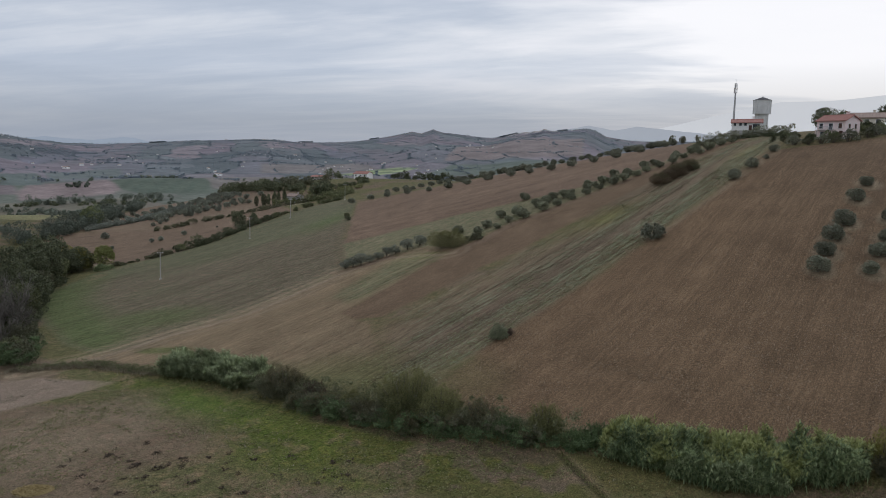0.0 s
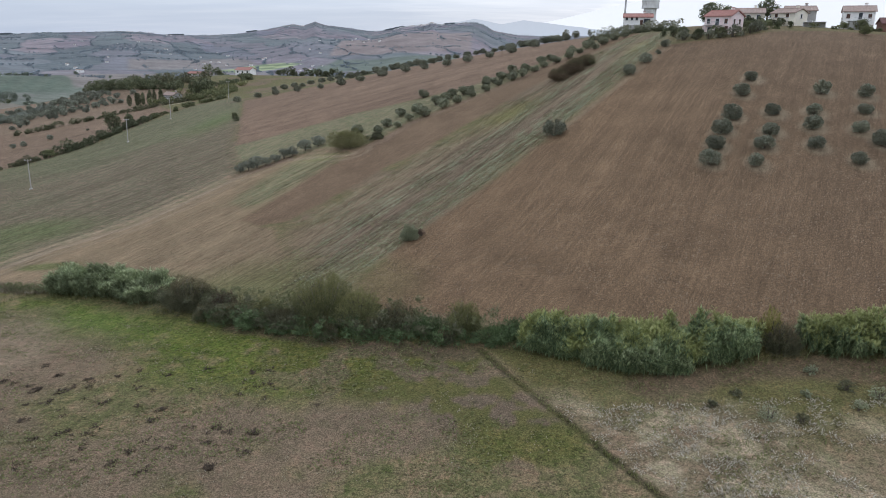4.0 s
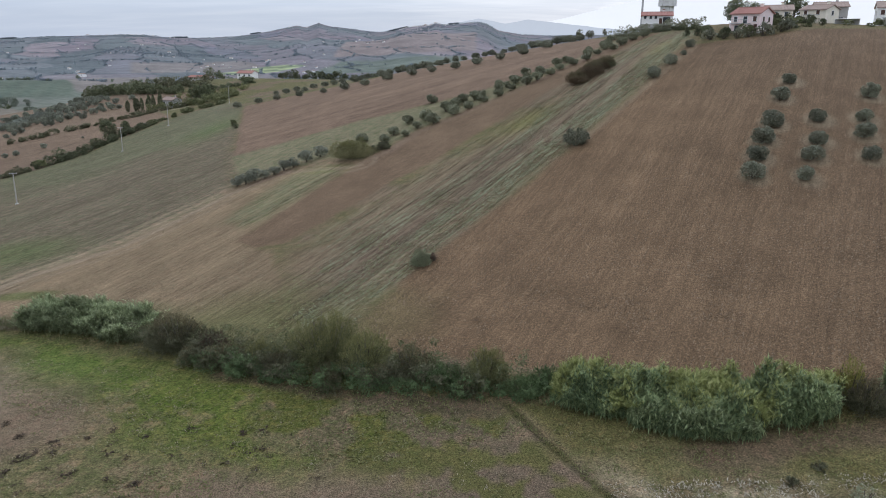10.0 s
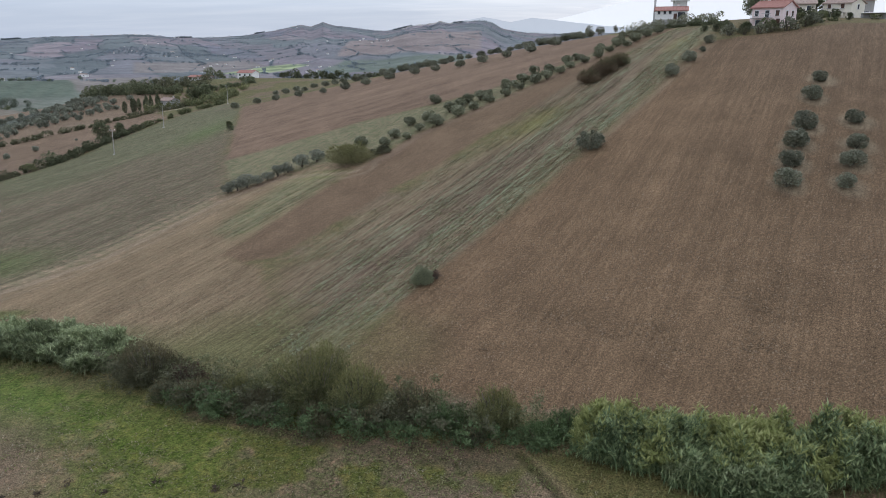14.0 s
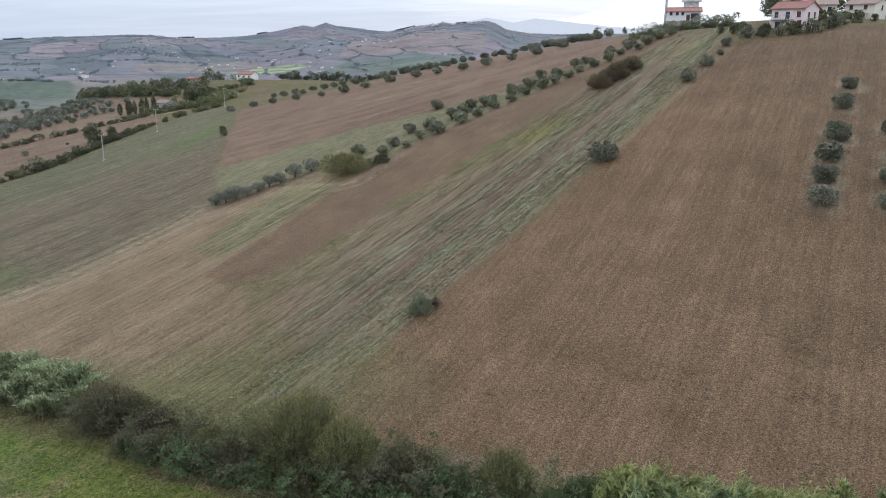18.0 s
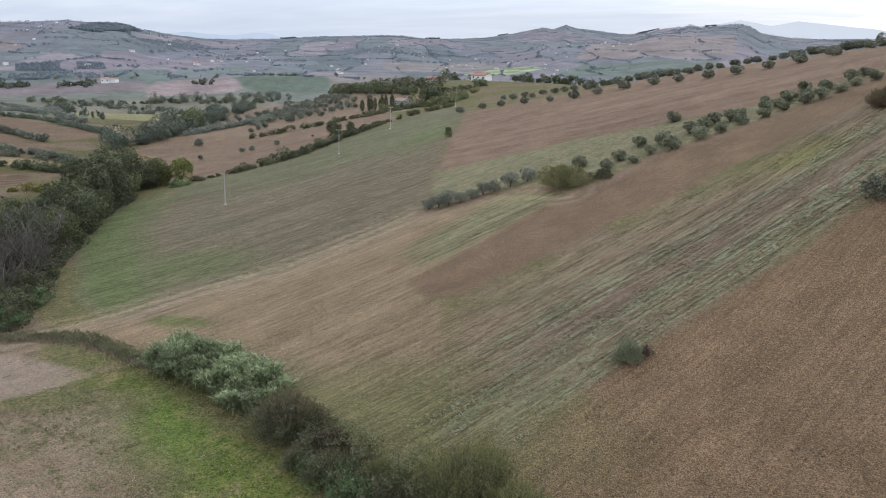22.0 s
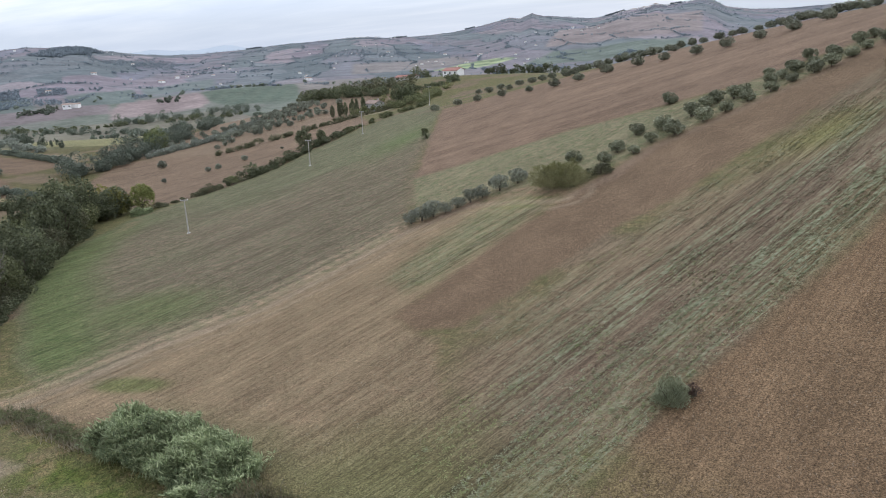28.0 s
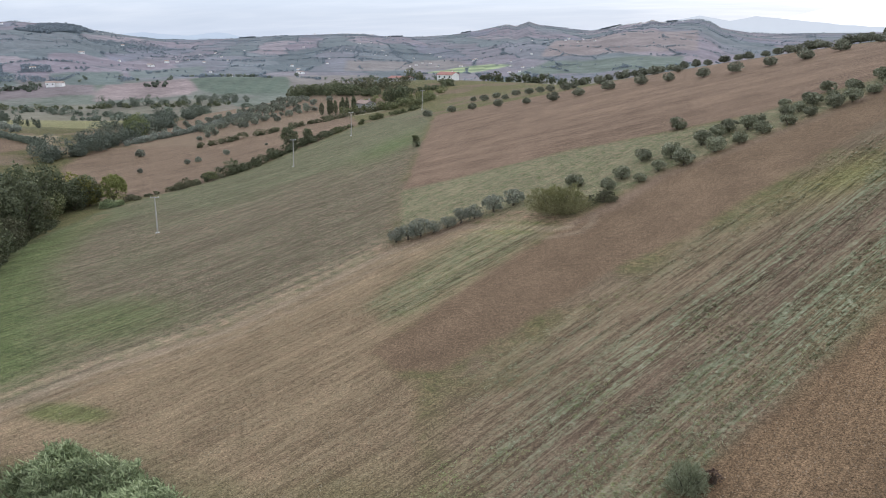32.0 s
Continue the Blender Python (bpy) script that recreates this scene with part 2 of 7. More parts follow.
# ---- lie of the land ----
X0, Y0, CELL = -400.0, 40.0, 80.0
LAND = np.array((
    (35, 23.2, 12.7, 5.3, 3.6, 6, 2.6, -0.5, -1.9, -2.3),
    (32.2, 19.9, 8.4, -0.5, -2.6, 0.1, -3.7, 1.7, 6, 7.7),
    (29.2, 16.6, 4.7, -5.5, -6.9, -6, 4, 22.2, 22.4, 20.7),
    (24.6, 12.1, 0.2, -12.6, -11.1, 5.4, 23.5, 49.4, 39.8, 31.9),
    (15.2, 3.9, -4.3, -14, -7.3, 13, 30.9, 49.7, 41.1, 33.6),
    (2.3, -6.9, -12.2, -6.5, 1.2, 15.7, 32.9, 40.2, 33.5, 27.9),
    (-9.4, -13.2, -12.3, -2.3, -1.8, 14.9, 15.5, 17.8, 17.4, 16.1),
    (-23.2, -23.2, -12.4, 5, 16, 18.3, 0.8, -0.4, 1.1, 2),
    (-31.1, -29.5, -19.2, 8, 11.8, -10.8, -27, -21.7, -17.3, -14.6),
    (-38.3, -36.3, -29.1, -11.9, -15.8, -40.4, -52.8, -46.3, -39, -33.9),
))


def smooth(a, b, v):
    t = np.clip((v - a) / (b - a), 0, 1)
    return t * t * (3 - 2 * t)


TABLE = np.random.RandomState(7).rand(256, 256)


def rough(x, y, size, seed=0):
    """Smooth noise between 0 and 1 with lumps of that size in metres."""
    x, y = np.asarray(x, float) / size + 17.3 * seed, np.asarray(y, float) / size - 9.1 * seed
    i, j = np.floor(x).astype(int), np.floor(y).astype(int)
    u, v = x - i, y - j
    u, v = u * u * (3 - 2 * u), v * v * (3 - 2 * v)
    g = lambda a, b: TABLE[(i + a) % 256, (j + b) % 256]
    return (g(0, 0) * (1 - u) + g(1, 0) * u) * (1 - v) + (g(0, 1) * (1 - u) + g(1, 1) * u) * v


def fractal(x, y, size, seed=0, octaves=4):
    out, amp, total = 0, 1.0, 0.0
    for o in range(octaves):
        out = out + amp * rough(x, y, size / 2**o, seed + o)
        total, amp = total + amp, amp * 0.55
    return out / total


def weights(t):
    i = np.floor(t).astype(int)
    u = t - i
    return i, ((1 - u) ** 3 / 6, (3 * u**3 - 6 * u * u + 4) / 6, (-3 * u**3 + 3 * u * u + 3 * u + 1) / 6, u**3 / 6)


def near_land(x, y):
    i, a = weights(np.clip((x - X0) / CELL, 0, 6.9999))
    j, b = weights(np.clip((y - Y0) / CELL, 0, 6.9999))
    return sum(LAND[j + n, i + m] * a[m] * b[n] for m in range(4) for n in range(4))


# The distant hills: height of the crest in degrees, and how far off it lies, by bearing.
BEARING = (-180, -75, -61, -57.7, -52.3, -49.2, -47.2, -45.2, -43.6, -42.3, -40.2, -38.1, -35.9, -33.7, -31.9, -29.3, -24.6, -23.1, -21.2, -18.4, -16.5, -15.2, -14.2, -13.4, -12.4, -12.05, -11.7, -11.4, -10.7, -10.4, -10.1,
           -9.5, -8.5, -6.3, -5.65, -4.6, -3.9, -3.1, -1.8, -1.5, -1.3, -1.0, -0.7, 0.5, 1.4, 2.1, 2.8, 3.7, 5.5, 7.3, 30, 180)
CREST = (0.2, 0.2, 0.46, 0.73, 0.83, 0.92, 1.04, 0.91, 0.81, 0.46, 0.11, -0.14, -0.2, -0.15, -0.1, 0.05, 0.2, 0.14, -0.05, -0.03, 0.07, 0.25, 0.40, 0.57, 0.78, 0.84, 0.78, 0.70, 0.93, 1.05, 0.93,
         0.77, 0.68, 0.37, 0.34, 0.47, 0.64, 0.76, 0.85, 0.92, 1.02, 0.96, 0.88, 0.97, 1.06, 1.1, 0.93, 0.46, 0.16, 0.08, 0.3, 0.2)
REACH_AT = (-180, -75, -62, -51, -47, -43, -40, -36, -30, -25, -20, -14, -12.3, -9.8, -8.5, -6, -4.3, -2.5, 1, 3.5, 8, 30, 180)
REACH_TO = (2400, 2400, 2300, 2300, 2350, 2450, 2700, 3000, 3100, 3100, 3200, 3700, 3800, 3800, 3700, 3300, 2900, 2800, 2800, 2900, 3000, 3000, 2400)


def far_land(x, y):
    dx, dy = x + 8, y - 45
    r, az = np.hypot(dx, dy), np.degrees(np.arctan2(dx, dy))
    reach = np.interp(az, REACH_AT, REACH_TO)
    top = 40 + reach * np.tan(np.radians(np.interp(az, BEARING, CREST)))
    s = np.clip((r - 800) / (reach - 800), 0, 1)
    hump = fractal(x, y, 420, 3, 3) - 0.5
    knoll = 22 * np.exp(-((az + 6.5) / 5.5) ** 2) * np.exp(-((r - 1750) / 330) ** 2)
    knoll = knoll + 10 * np.exp(-((az + 33) / 7) ** 2) * np.exp(-((r - 1020) / 110) ** 2)
    z = -27 + (top + 27) * (0.35 * s + 0.65 * s * s * (3 - 2 * s)) + 34 * hump * np.sqrt(s) * (1 - s) + knoll
    z = z + 7 * (fractal(x, y, 130, 11, 3) - 0.5) * smooth(0.0, 0.3, s) * (1 - 0.8 * s)
    # spurs and gullies that run down the far slopes
    spur = 1 - np.abs(2 * fractal(x * 0.94 + y * 0.34, (y * 0.94 - x * 0.34) * 0.45, 230, 17, 3) - 1)
    z = z + 34 * (spur - 0.72) * smooth(0.2, 0.5, s) * (1 - s)
    return np.where(r > reach, top - (r - reach) * 0.10, z)


def height(x, y):
    x, y = np.asarray(x, float), np.asarray(y, float)
    r = np.hypot(x + 8, y - 45)
    k = smooth(560, 800, r)
    return near_land(x, y) * (1 - k) + far_land(x, y) * k


def at(x, y):
    return float(height(x, y))


def inside(x, y, ring):
    """Metres inside a ring of corners; negative outside."""
    px, py = np.array(ring, float).T
    qx, qy = np.roll(px, -1), np.roll(py, -1)
    best, odd = np.full(x.shape, 1e9), np.zeros(x.shape, bool)
    for ax, ay, bx, by in zip(px, py, qx, qy):
        ex, ey = bx - ax, by - ay
        t = np.clip(((x - ax) * ex + (y - ay) * ey) / (ex * ex + ey * ey), 0, 1)
        best = np.minimum(best, np.hypot(x - ax - t * ex, y - ay - t * ey))
        cross = (ay > y) != (by > y)
        odd ^= cross & (x < (bx - ax) * (y - ay) / (by - ay if by != ay else 1e-9) + ax)
    return np.where(odd, best, -best)


def beside(x, y, line):
    """Metres from a line of corners."""
    best = np.full(x.shape, 1e9)
    for (ax, ay), (bx, by) in zip(line, line[1:]):
        ex, ey = bx - ax, by - ay
        t = np.clip(((x - ax) * ex + (y - ay) * ey) / (ex * ex + ey * ey), 0, 1)
        best = np.minimum(best, np.hypot(x - ax - t * ex, y - ay - t * ey))
    return best


# ---- fields: corners in metres, soil colour, grassiness, row strength, edge softness ----
PLOUGH = ((-20, 97), (-17, 107), (-9, 122), (21, 159.5), (43, 187.5), (58, 211), (67, 209), (77, 207), (92, 214), (112, 212), (135, 200), (190, 190), (190, 70), (45, 77), (25, 79), (8, 87), (-8, 93))
STRIP = ((-30, 100), (-33, 110), (-36.5, 132), (-9.5, 164.5), (25, 203), (50, 232), (64, 250), (70, 236), (43, 188), (21, 160), (-9, 122), (-17, 107), (-20, 98))
BROWN = ((-46, 141), (-41.8, 136.6), (-35.9, 136.2), (-28, 146.5), (-19.6, 157.5), (-9.5, 167), (25, 203), (50, 232), (62, 250), (50, 244), (37, 227), (15, 208), (-14, 191), (-27, 176), (-38, 157))
STUBBLE = ((-100, 116), (-75, 116), (-48, 108), (-30, 100), (-28, 108), (-37, 133), (-46, 141), (-38, 157), (-28, 175), (-45, 181), (-56, 174), (-72, 148), (-84, 136), (-92, 123))
MEADOW = ((-106, 132), (-92, 124), (-85, 127), (-82, 137), (-72, 148), (-56, 174), (-67, 206), (-81, 262), (-101, 336), (-121, 386), (-134, 361), (-139, 326), (-143, 302), (-143.5, 281), (-152, 260), (-159, 250), (-166, 238), (-167, 225), (-160, 194), (-142, 166), (-122, 147))
VERGE = ((-56, 175), (-67, 207), (-32, 217), (2, 216), (30, 226), (47, 248), (58, 255), (50, 243), (37, 228), (15, 209), (-14, 192), (-27, 178), (-45, 182))
UPPER = ((-66, 207), (-32, 217), (2, 217), (30, 227), (50, 252), (46, 280), (36, 304), (8, 326), (-20, 336), (-55, 330), (-99, 334), (-80, 262))
WEEDY = ((-53, 153), (-48, 168), (-41.5, 179.5), (-32, 178.5), (-30.5, 172), (-36.5, 162.6), (-42.5, 151.5), (-47, 148))
LUSH = ((-80, 111), (-45, 100), (-18, 89), (0, 83), (3, 80), (-8, 75), (-20, 73), (-34, 77), (-48, 88), (-57, 97), (-66, 104))
DRYWEED = ((0, 83), (7, 70), (13, 59), (17, 52), (40, 15), (120, 20), (100, 72), (45, 77), (24, 79), (10, 82))
FALLOW = ((-77, 108), (-81, 101), (-90, 91), (-125, 62), (-190, 60), (-160, 105), (-104, 107), (-94, 110))
FALLOW_NEAR = ((-85.6, 87), (-78, 94), (-67, 106), (-58, 96), (-57, 86), (-62, 75), (-90, 66), (-112, 78))
LEFT_TERRACE = ((-308, 209), (-296, 231), (-286, 253), (-259, 261), (-234, 255), (-232, 249), (-248, 250), (-265, 244), (-276, 233), (-287, 216), (-296, 203))
LEFT_BROWN = ((-170, 246), (-160, 252), (-149, 268), (-145, 281), (-145, 303), (-141, 328), (-139, 350), (-168, 405), (-200, 350), (-262, 330), (-245, 292), (-215, 262), (-190, 240))
GROVE_SOIL = ((-262, 336), (-205, 332), (-168, 408), (-150, 440), (-185, 480), (-262, 520), (-330, 560), (-300, 450))
PALE = ((-594, 572), (-562, 586), (-430, 520), (-349, 449), (-329, 403), (-369, 398), (-382, 386), (-420, 420))
LEFT_ROWS = ((-285, 193), (-271, 223), (-245, 240), (-228, 226), (-246, 205), (-262, 181))
LEFT_GRASS = ((-135, 113), (-132, 127), (-109, 117), (-108, 104))
LEFT_PALE = ((-341, 358), (-319, 365), (-290, 332), (-304, 332))
LEFT_TAN = ((-218, 155), (-199, 162), (-184, 166), (-157, 147), (-177, 135), (-230, 128))
LEFT_RED = ((-240, 258), (-290, 288), (-380, 300), (-420, 250), (-316, 222), (-300, 238), (-268, 262))
LEFT_RED_TWO = ((-292, 298), (-350, 306), (-420, 320), (-400, 352), (-320, 338), (-290, 326))
SOFT = (0.132, 0.127, 0.070)

# Meadow, stubble, verge and upper field carry some added blue for distance haze.
FIELDS = (
    (LEFT_TAN, (0.152, 0.118, 0.082), 0.2, 1.0, 1.5), (LEFT_GRASS, (0.138, 0.134, 0.072), 0.9, 0.0, 1.5), (LEFT_ROWS, (0.150, 0.112, 0.078), 0.1, 1.0, 1.2), (LEFT_RED, (0.160, 0.118, 0.084), 0.1, 0.5, 2.5),
    (LEFT_RED_TWO, (0.165, 0.122, 0.088), 0.1, 0.5, 2.5), (LEFT_BROWN, (0.190, 0.142, 0.104), 0.1, 0.5, 2.0), (LEFT_TERRACE, (0.252, 0.212, 0.138), 0.4, 0.6, 1.5), (LEFT_PALE, (0.250, 0.210, 0.150), 0.3, 0.2, 2.0),
    (GROVE_SOIL, (0.205, 0.158, 0.118), 0.2, 0.3, 3.0), (PALE, (0.215, 0.212, 0.125), 0.6, 0.0, 3.0),
    (FALLOW, (0.252, 0.206, 0.166), 0.15, 0.15, 0.8), (FALLOW_NEAR, (0.214, 0.174, 0.130), 0.45, 0.0, 3.0), (LUSH, (0.104, 0.127, 0.036), 1.0, 0.0, 6.0),
    (DRYWEED, (0.195, 0.162, 0.115), 0.6, 0.0, 1.0), (MEADOW, (0.136, 0.137, 0.092), 0.7, 0.55, 1.2),
    (STUBBLE, (0.232, 0.179, 0.119), 0.15, 0.5, 1.3), (WEEDY, (0.186, 0.170, 0.110), 0.7, 0.8, 2.2), (VERGE, (0.186, 0.178, 0.123), 0.9, 0.3, 1.0),
    (UPPER, (0.200, 0.145, 0.106), 0.05, 0.5, 0.8), (STRIP, (0.182, 0.142, 0.097), 0.12, 0.85, 8.0),
    (BROWN, (0.177, 0.129, 0.087), 0.03, 0.12, 0.7), (PLOUGH, (0.174, 0.122, 0.076), 0.03, 0.36, 1.3))
OLIVE_SPOTS = ((45, 130), (48, 136), (51, 142), (55, 148), (61, 159), (66, 167), (52, 127), (56, 133), (59, 138), (63, 147), (64, 130), (67, 138), (70, 144),
        (76, 154), (68, 122), (74, 134), (79, 142), (83, 150), (75, 128))
STRIP_FOOT = ((-26, 96), (-30, 100), (-33, 110), (-37, 133))
TRACK = ((-100, 112), (-92, 122), (-84, 136), (-72, 147.5), (-57, 173), (-46, 182), (-28, 176))
DITCH = ((0.7, 82), (7, 70), (13, 59), (17, 52), (30, 31))
# Colours of the far fields, greyed and blued: haze is already in them.
HAZED_PALETTE = np.array(((0.226, 0.198, 0.188), (0.206, 0.184, 0.176), (0.190, 0.186, 0.176), (0.162, 0.176, 0.158), (0.176, 0.184, 0.168),
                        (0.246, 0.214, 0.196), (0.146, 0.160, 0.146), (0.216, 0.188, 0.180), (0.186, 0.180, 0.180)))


RUN = np.arange(-100, 500, 2.0)
SWING = np.cumsum(np.interp(RUN, (20, 60, 92, 130, 165, 190, 230, 300), (0.12, 0.08, 0.0, -0.10, -0.08, 0.0, 0.04, 0.0))) * 2.0


def lanes(x, y):
    """Metres across the drilled rows, counted from the edge of the ploughed field, and metres along them."""
    run = 0.56 * x + 0.83 * y
    return -73.5 - (0.83 * x - 0.56 * y + np.interp(run, RUN, SWING) - np.interp(96.0, RUN, SWING)), run


# Belts of the weedy strip, by metres from the ploughed field: how weedy, and how bare and dark.
BELT_AT = (0, 2.0, 3.0, 9.5, 11.0, 13.5, 15.0, 19.0, 21.0, 32.0)
BELT_WEED = (0.1, 0.15, 1.25, 1.3, 0.25, 0.2, 0.8, 0.7, 0.3, 0.15)
BELT_BARE = (0.35, 0.35, 0.15, 0.2, 0.5, 0.5, 0.2, 0.15, 0.1, 0.0)


def patchwork(x, y, size, seed):
    """Random fields: the field's number, and metres to its nearest edge."""
    rs = np.random.RandomState(seed)
    jx, jy = rs.rand(128, 128), rs.rand(128, 128)
    u, v = (0.9 * x + 0.44 * y) / size, (-0.44 * x + 0.9 * y) / (size * 1.7)
    u, v = u + 0.25 * (fractal(x, y, size * 2, 21, 2) - 0.5), v + 0.25 * (fractal(x, y, size * 2, 22, 2) - 0.5)
    i, j = np.floor(u).astype(int), np.floor(v).astype(int)
    one, two, who = np.full(x.shape, 9.0), np.full(x.shape, 9.0), np.zeros(x.shape, int)
    for a in (-1, 0, 1):
        for b in (-1, 0, 1):
            ii, jj = (i + a) % 128, (j + b) % 128
            d = np.hypot(i + a + 0.15 + 0.7 * jx[ii, jj] - u, j + b + 0.15 + 0.7 * jy[ii, jj] - v)
            nearer = d < one
            two = np.where(nearer, one, np.minimum(two, d))
            who, one = np.where(nearer, ii * 128 + jj, who), np.where(nearer, d, one)
    return who, (two - one) * size * 0.5


def bearing_ring(*corners):
    return [(-8 + r * math.sin(radians(a)), 45 + r * math.cos(radians(a))) for a, r in corners]


def paint(x, y):
    """Soil colour, with distance haze mixed into the far fields, grassiness, row strength and the coordinate across the
    rows.
    """
    n = x.size
    wob = (fractal(x, y, 6, 5) - 0.5) * 2
    big = fractal(x, y, 34, 9) - 0.5
    col = np.empty((n, 3))
    col[:] = np.array(SOFT) * (1 - 0.2 * smooth(-165, -200, x))[:, None]
    bare = smooth(0.02, 0.16, fractal(x, y, 18, 31, 4) - 0.47 + 0.10 * smooth(95, 55, y))[:, None]
    col[:] = col * (1 - bare) + np.array((0.166, 0.132, 0.096)) * bare
    grass, rows = 0.85 - 0.5 * bare[:, 0], np.zeros(n)
    across = 0.875 * x - 0.485 * y
    r = np.hypot(x + 8, y - 45)
    who, edge = patchwork(x, y, 95, 4)
    pick = HAZED_PALETTE[(who * 7919 % 104729) % len(HAZED_PALETTE)]
    mid = smooth(480, 620, r) * (r < 1200)
    mid = np.maximum(mid, smooth(-330, -420, x))[:, None]
    col = col * (1 - mid) + (pick * (0.92, 0.94, 0.80)) * mid
    who, edge2 = patchwork(x, y, 84, 8)
    pick = HAZED_PALETTE[(who * 104729 % 7919) % len(HAZED_PALETTE)]
    # The last colour factor adds more haze blue.
    pick = (HAZED_PALETTE.mean(0) + 1.2 * (pick - HAZED_PALETTE.mean(0))) * (1.03, 1.02, 1.11) * (0.88 + 0.24 * rough(x, y, 60, 2))[:, None]
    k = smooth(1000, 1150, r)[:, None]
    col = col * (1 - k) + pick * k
    line = (smooth(5, 1.5, edge2) * k[:, 0] * (rough(x, y, 90, 4) > 0.35))[:, None]
    col = col * (1 - 0.7 * line) + np.array((0.108, 0.126, 0.128)) * 0.7 * line
    gully = (k[:, 0] * smooth(0.47, 0.60, fractal(x * 0.94 + y * 0.34, (y * 0.94 - x * 0.34) * 0.45, 150, 57, 4)))[:, None]
    col = col * (1 - 0.35 * gully) + np.array((0.140, 0.152, 0.150)) * 0.35 * gully
    for ring, colour, g, rw, soft in FIELDS:
        lo, hi = np.min(ring, 0) - 8, np.max(ring, 0) + 8
        sel = np.where((x > lo[0]) & (x < hi[0]) & (y > lo[1]) & (y < hi[1]))[0]
        f = smooth(-soft, soft, inside(x[sel], y[sel], ring) + wob[sel] * soft * 0.9)
        c = np.array(colour) * (1 + 0.22 * big[sel] + 0.10 * wob[sel])[:, None]
        col[sel] = col[sel] * (1 - f[:, None]) + c * f[:, None]
        grass[sel] = grass[sel] * (1 - f) + g * f
        rows[sel] = rows[sel] * (1 - f) + rw * f
    east = (smooth(20, 85, x) * smooth(-1, 1, inside(x, y, PLOUGH)))[:, None]
    col = col * (1 - east) + col * np.array((0.86, 0.88, 0.93)) * east
    # trampled bare spots all over the near pasture
    spot = smooth(0.53, 0.62, fractal(x, y, 5.0, 37, 4) + 0.16 * (fractal(x, y, 22, 38, 2) - 0.5)) * (inside(x, y, PLOUGH) < 0) * smooth(4, -2, inside(x, y, STUBBLE)) * (y < 112 - 0.18 * x) * (y < 118)
    spot = (0.62 * spot * (1 - smooth(-1, 1, inside(x, y, FALLOW))))[:, None]
    col = col * (1 - spot) + np.array((0.196, 0.152, 0.110)) * spot
    t = (0.8 * smooth(3.2, 1.0, beside(x, y, ((-143, 178), (-148.5, 190), (-153.5, 202), (-158, 212), (-161.5, 222))) + 1.4 * wob))[:, None]
    col = col * (1 - t) + np.array((0.215, 0.165, 0.122)) * t
    # worn middle of the meadow, greener foot and rim
    m = smooth(-2, 3, inside(x, y, MEADOW))
    dry = m * smooth(0.33, 0.56, fractal(x, y, 42, 13, 3) + 0.30 * smooth(46, 8, beside(x, y, TRACK)) - 0.20 * smooth(190, 270, y))
    col = col * (1 - 0.85 * dry[:, None]) + np.array((0.153, 0.128, 0.099)) * 0.85 * dry[:, None]
    rim = m * smooth(20, 7, inside(x, y, MEADOW)) * smooth(-84, -98, x) * smooth(240, 190, y)
    rim = np.maximum(rim, 0.8 * smooth(14, 3, np.hypot((x + 97) * 0.6, y - 149)))[:, None]
    col = col * (1 - 0.8 * rim) + np.array((0.098, 0.136, 0.056)) * 0.8 * rim
    top = (m * np.exp(-(((x + 91) / 9) ** 2 + ((y - 268) / 24) ** 2)) * 0.8)[:, None]
    col = col * (1 - top) + np.array((0.112, 0.150, 0.070)) * top
    # weeds in the strip follow the rows, brighter on its upper half
    s = smooth(-1, 1.5, inside(x, y, STRIP)) * (1 - smooth(-1, 1, inside(x, y, BROWN)))
    s = s * smooth(1, 15, beside(x, y, STRIP_FOOT) + 2 * wob)
    lime = 0.8 * np.exp(-(((x - 12) * 0.8 + (y - 178) * 0.6) / 9) ** 2 - (((x - 12) * 0.6 - (y - 178) * 0.8) / 4.5) ** 2)
    lime = np.maximum(lime, 0.7 * np.exp(-(((x - 52) * 0.5 + (y - 215) * 0.86) / 14) ** 2 - (((x - 52) * 0.86 - (y - 215) * 0.5) / 4) ** 2))
    lime = np.maximum(lime, 0.7 * np.exp(-(((x + 35) * 0.9 + (y - 176) * 0.1) / 4.5) ** 2 - (((x + 35) * 0.1 - (y - 176) * 0.9) / 2) ** 2))[:, None]
    col = col * (1 - lime) + np.array((0.185, 0.190, 0.070)) * lime
    tongue = (0.8 * smooth(1.0, 0.5, np.hypot((x + 79) / 8.5, (y - 125.3) / 2.6) + 0.25 * wob))[:, None]
    col = col * (1 - tongue) + np.array((0.120, 0.145, 0.056)) * tongue
    bank = (0.55 * smooth(11, 3, beside(x, y, ((-66, 113), (-50, 108), (-40, 103), (-32, 100))) + 2 * wob) * smooth(0, 3, inside(x, y, STUBBLE)))[:, None]
    col = col * (1 - bank) + np.array((0.150, 0.150, 0.082)) * bank
    for ox, oy in OLIVE_SPOTS:
        dry_ring = (0.75 * smooth(3.2, 1.4, np.hypot(x - ox - 0.6, (y - oy - 0.5) * 0.7) + 0.7 * wob))[:, None]
        col = col * (1 - dry_ring) + np.array((0.245, 0.205, 0.145)) * dry_ring
    green = (0.8 * np.exp(-((0.87 * (x + 56) - 0.5 * (y - 98)) / 14) ** 2 - ((0.5 * (x + 56) + 0.87 * (y - 98)) / 4.5) ** 2))[:, None]
    col = col * (1 - green) + np.array((0.105, 0.158, 0.042)) * green
    foot = (smooth(19, 5, np.hypot((x + 32) * 0.62, y - 105) + 3 * wob) * 0.75)[:, None]
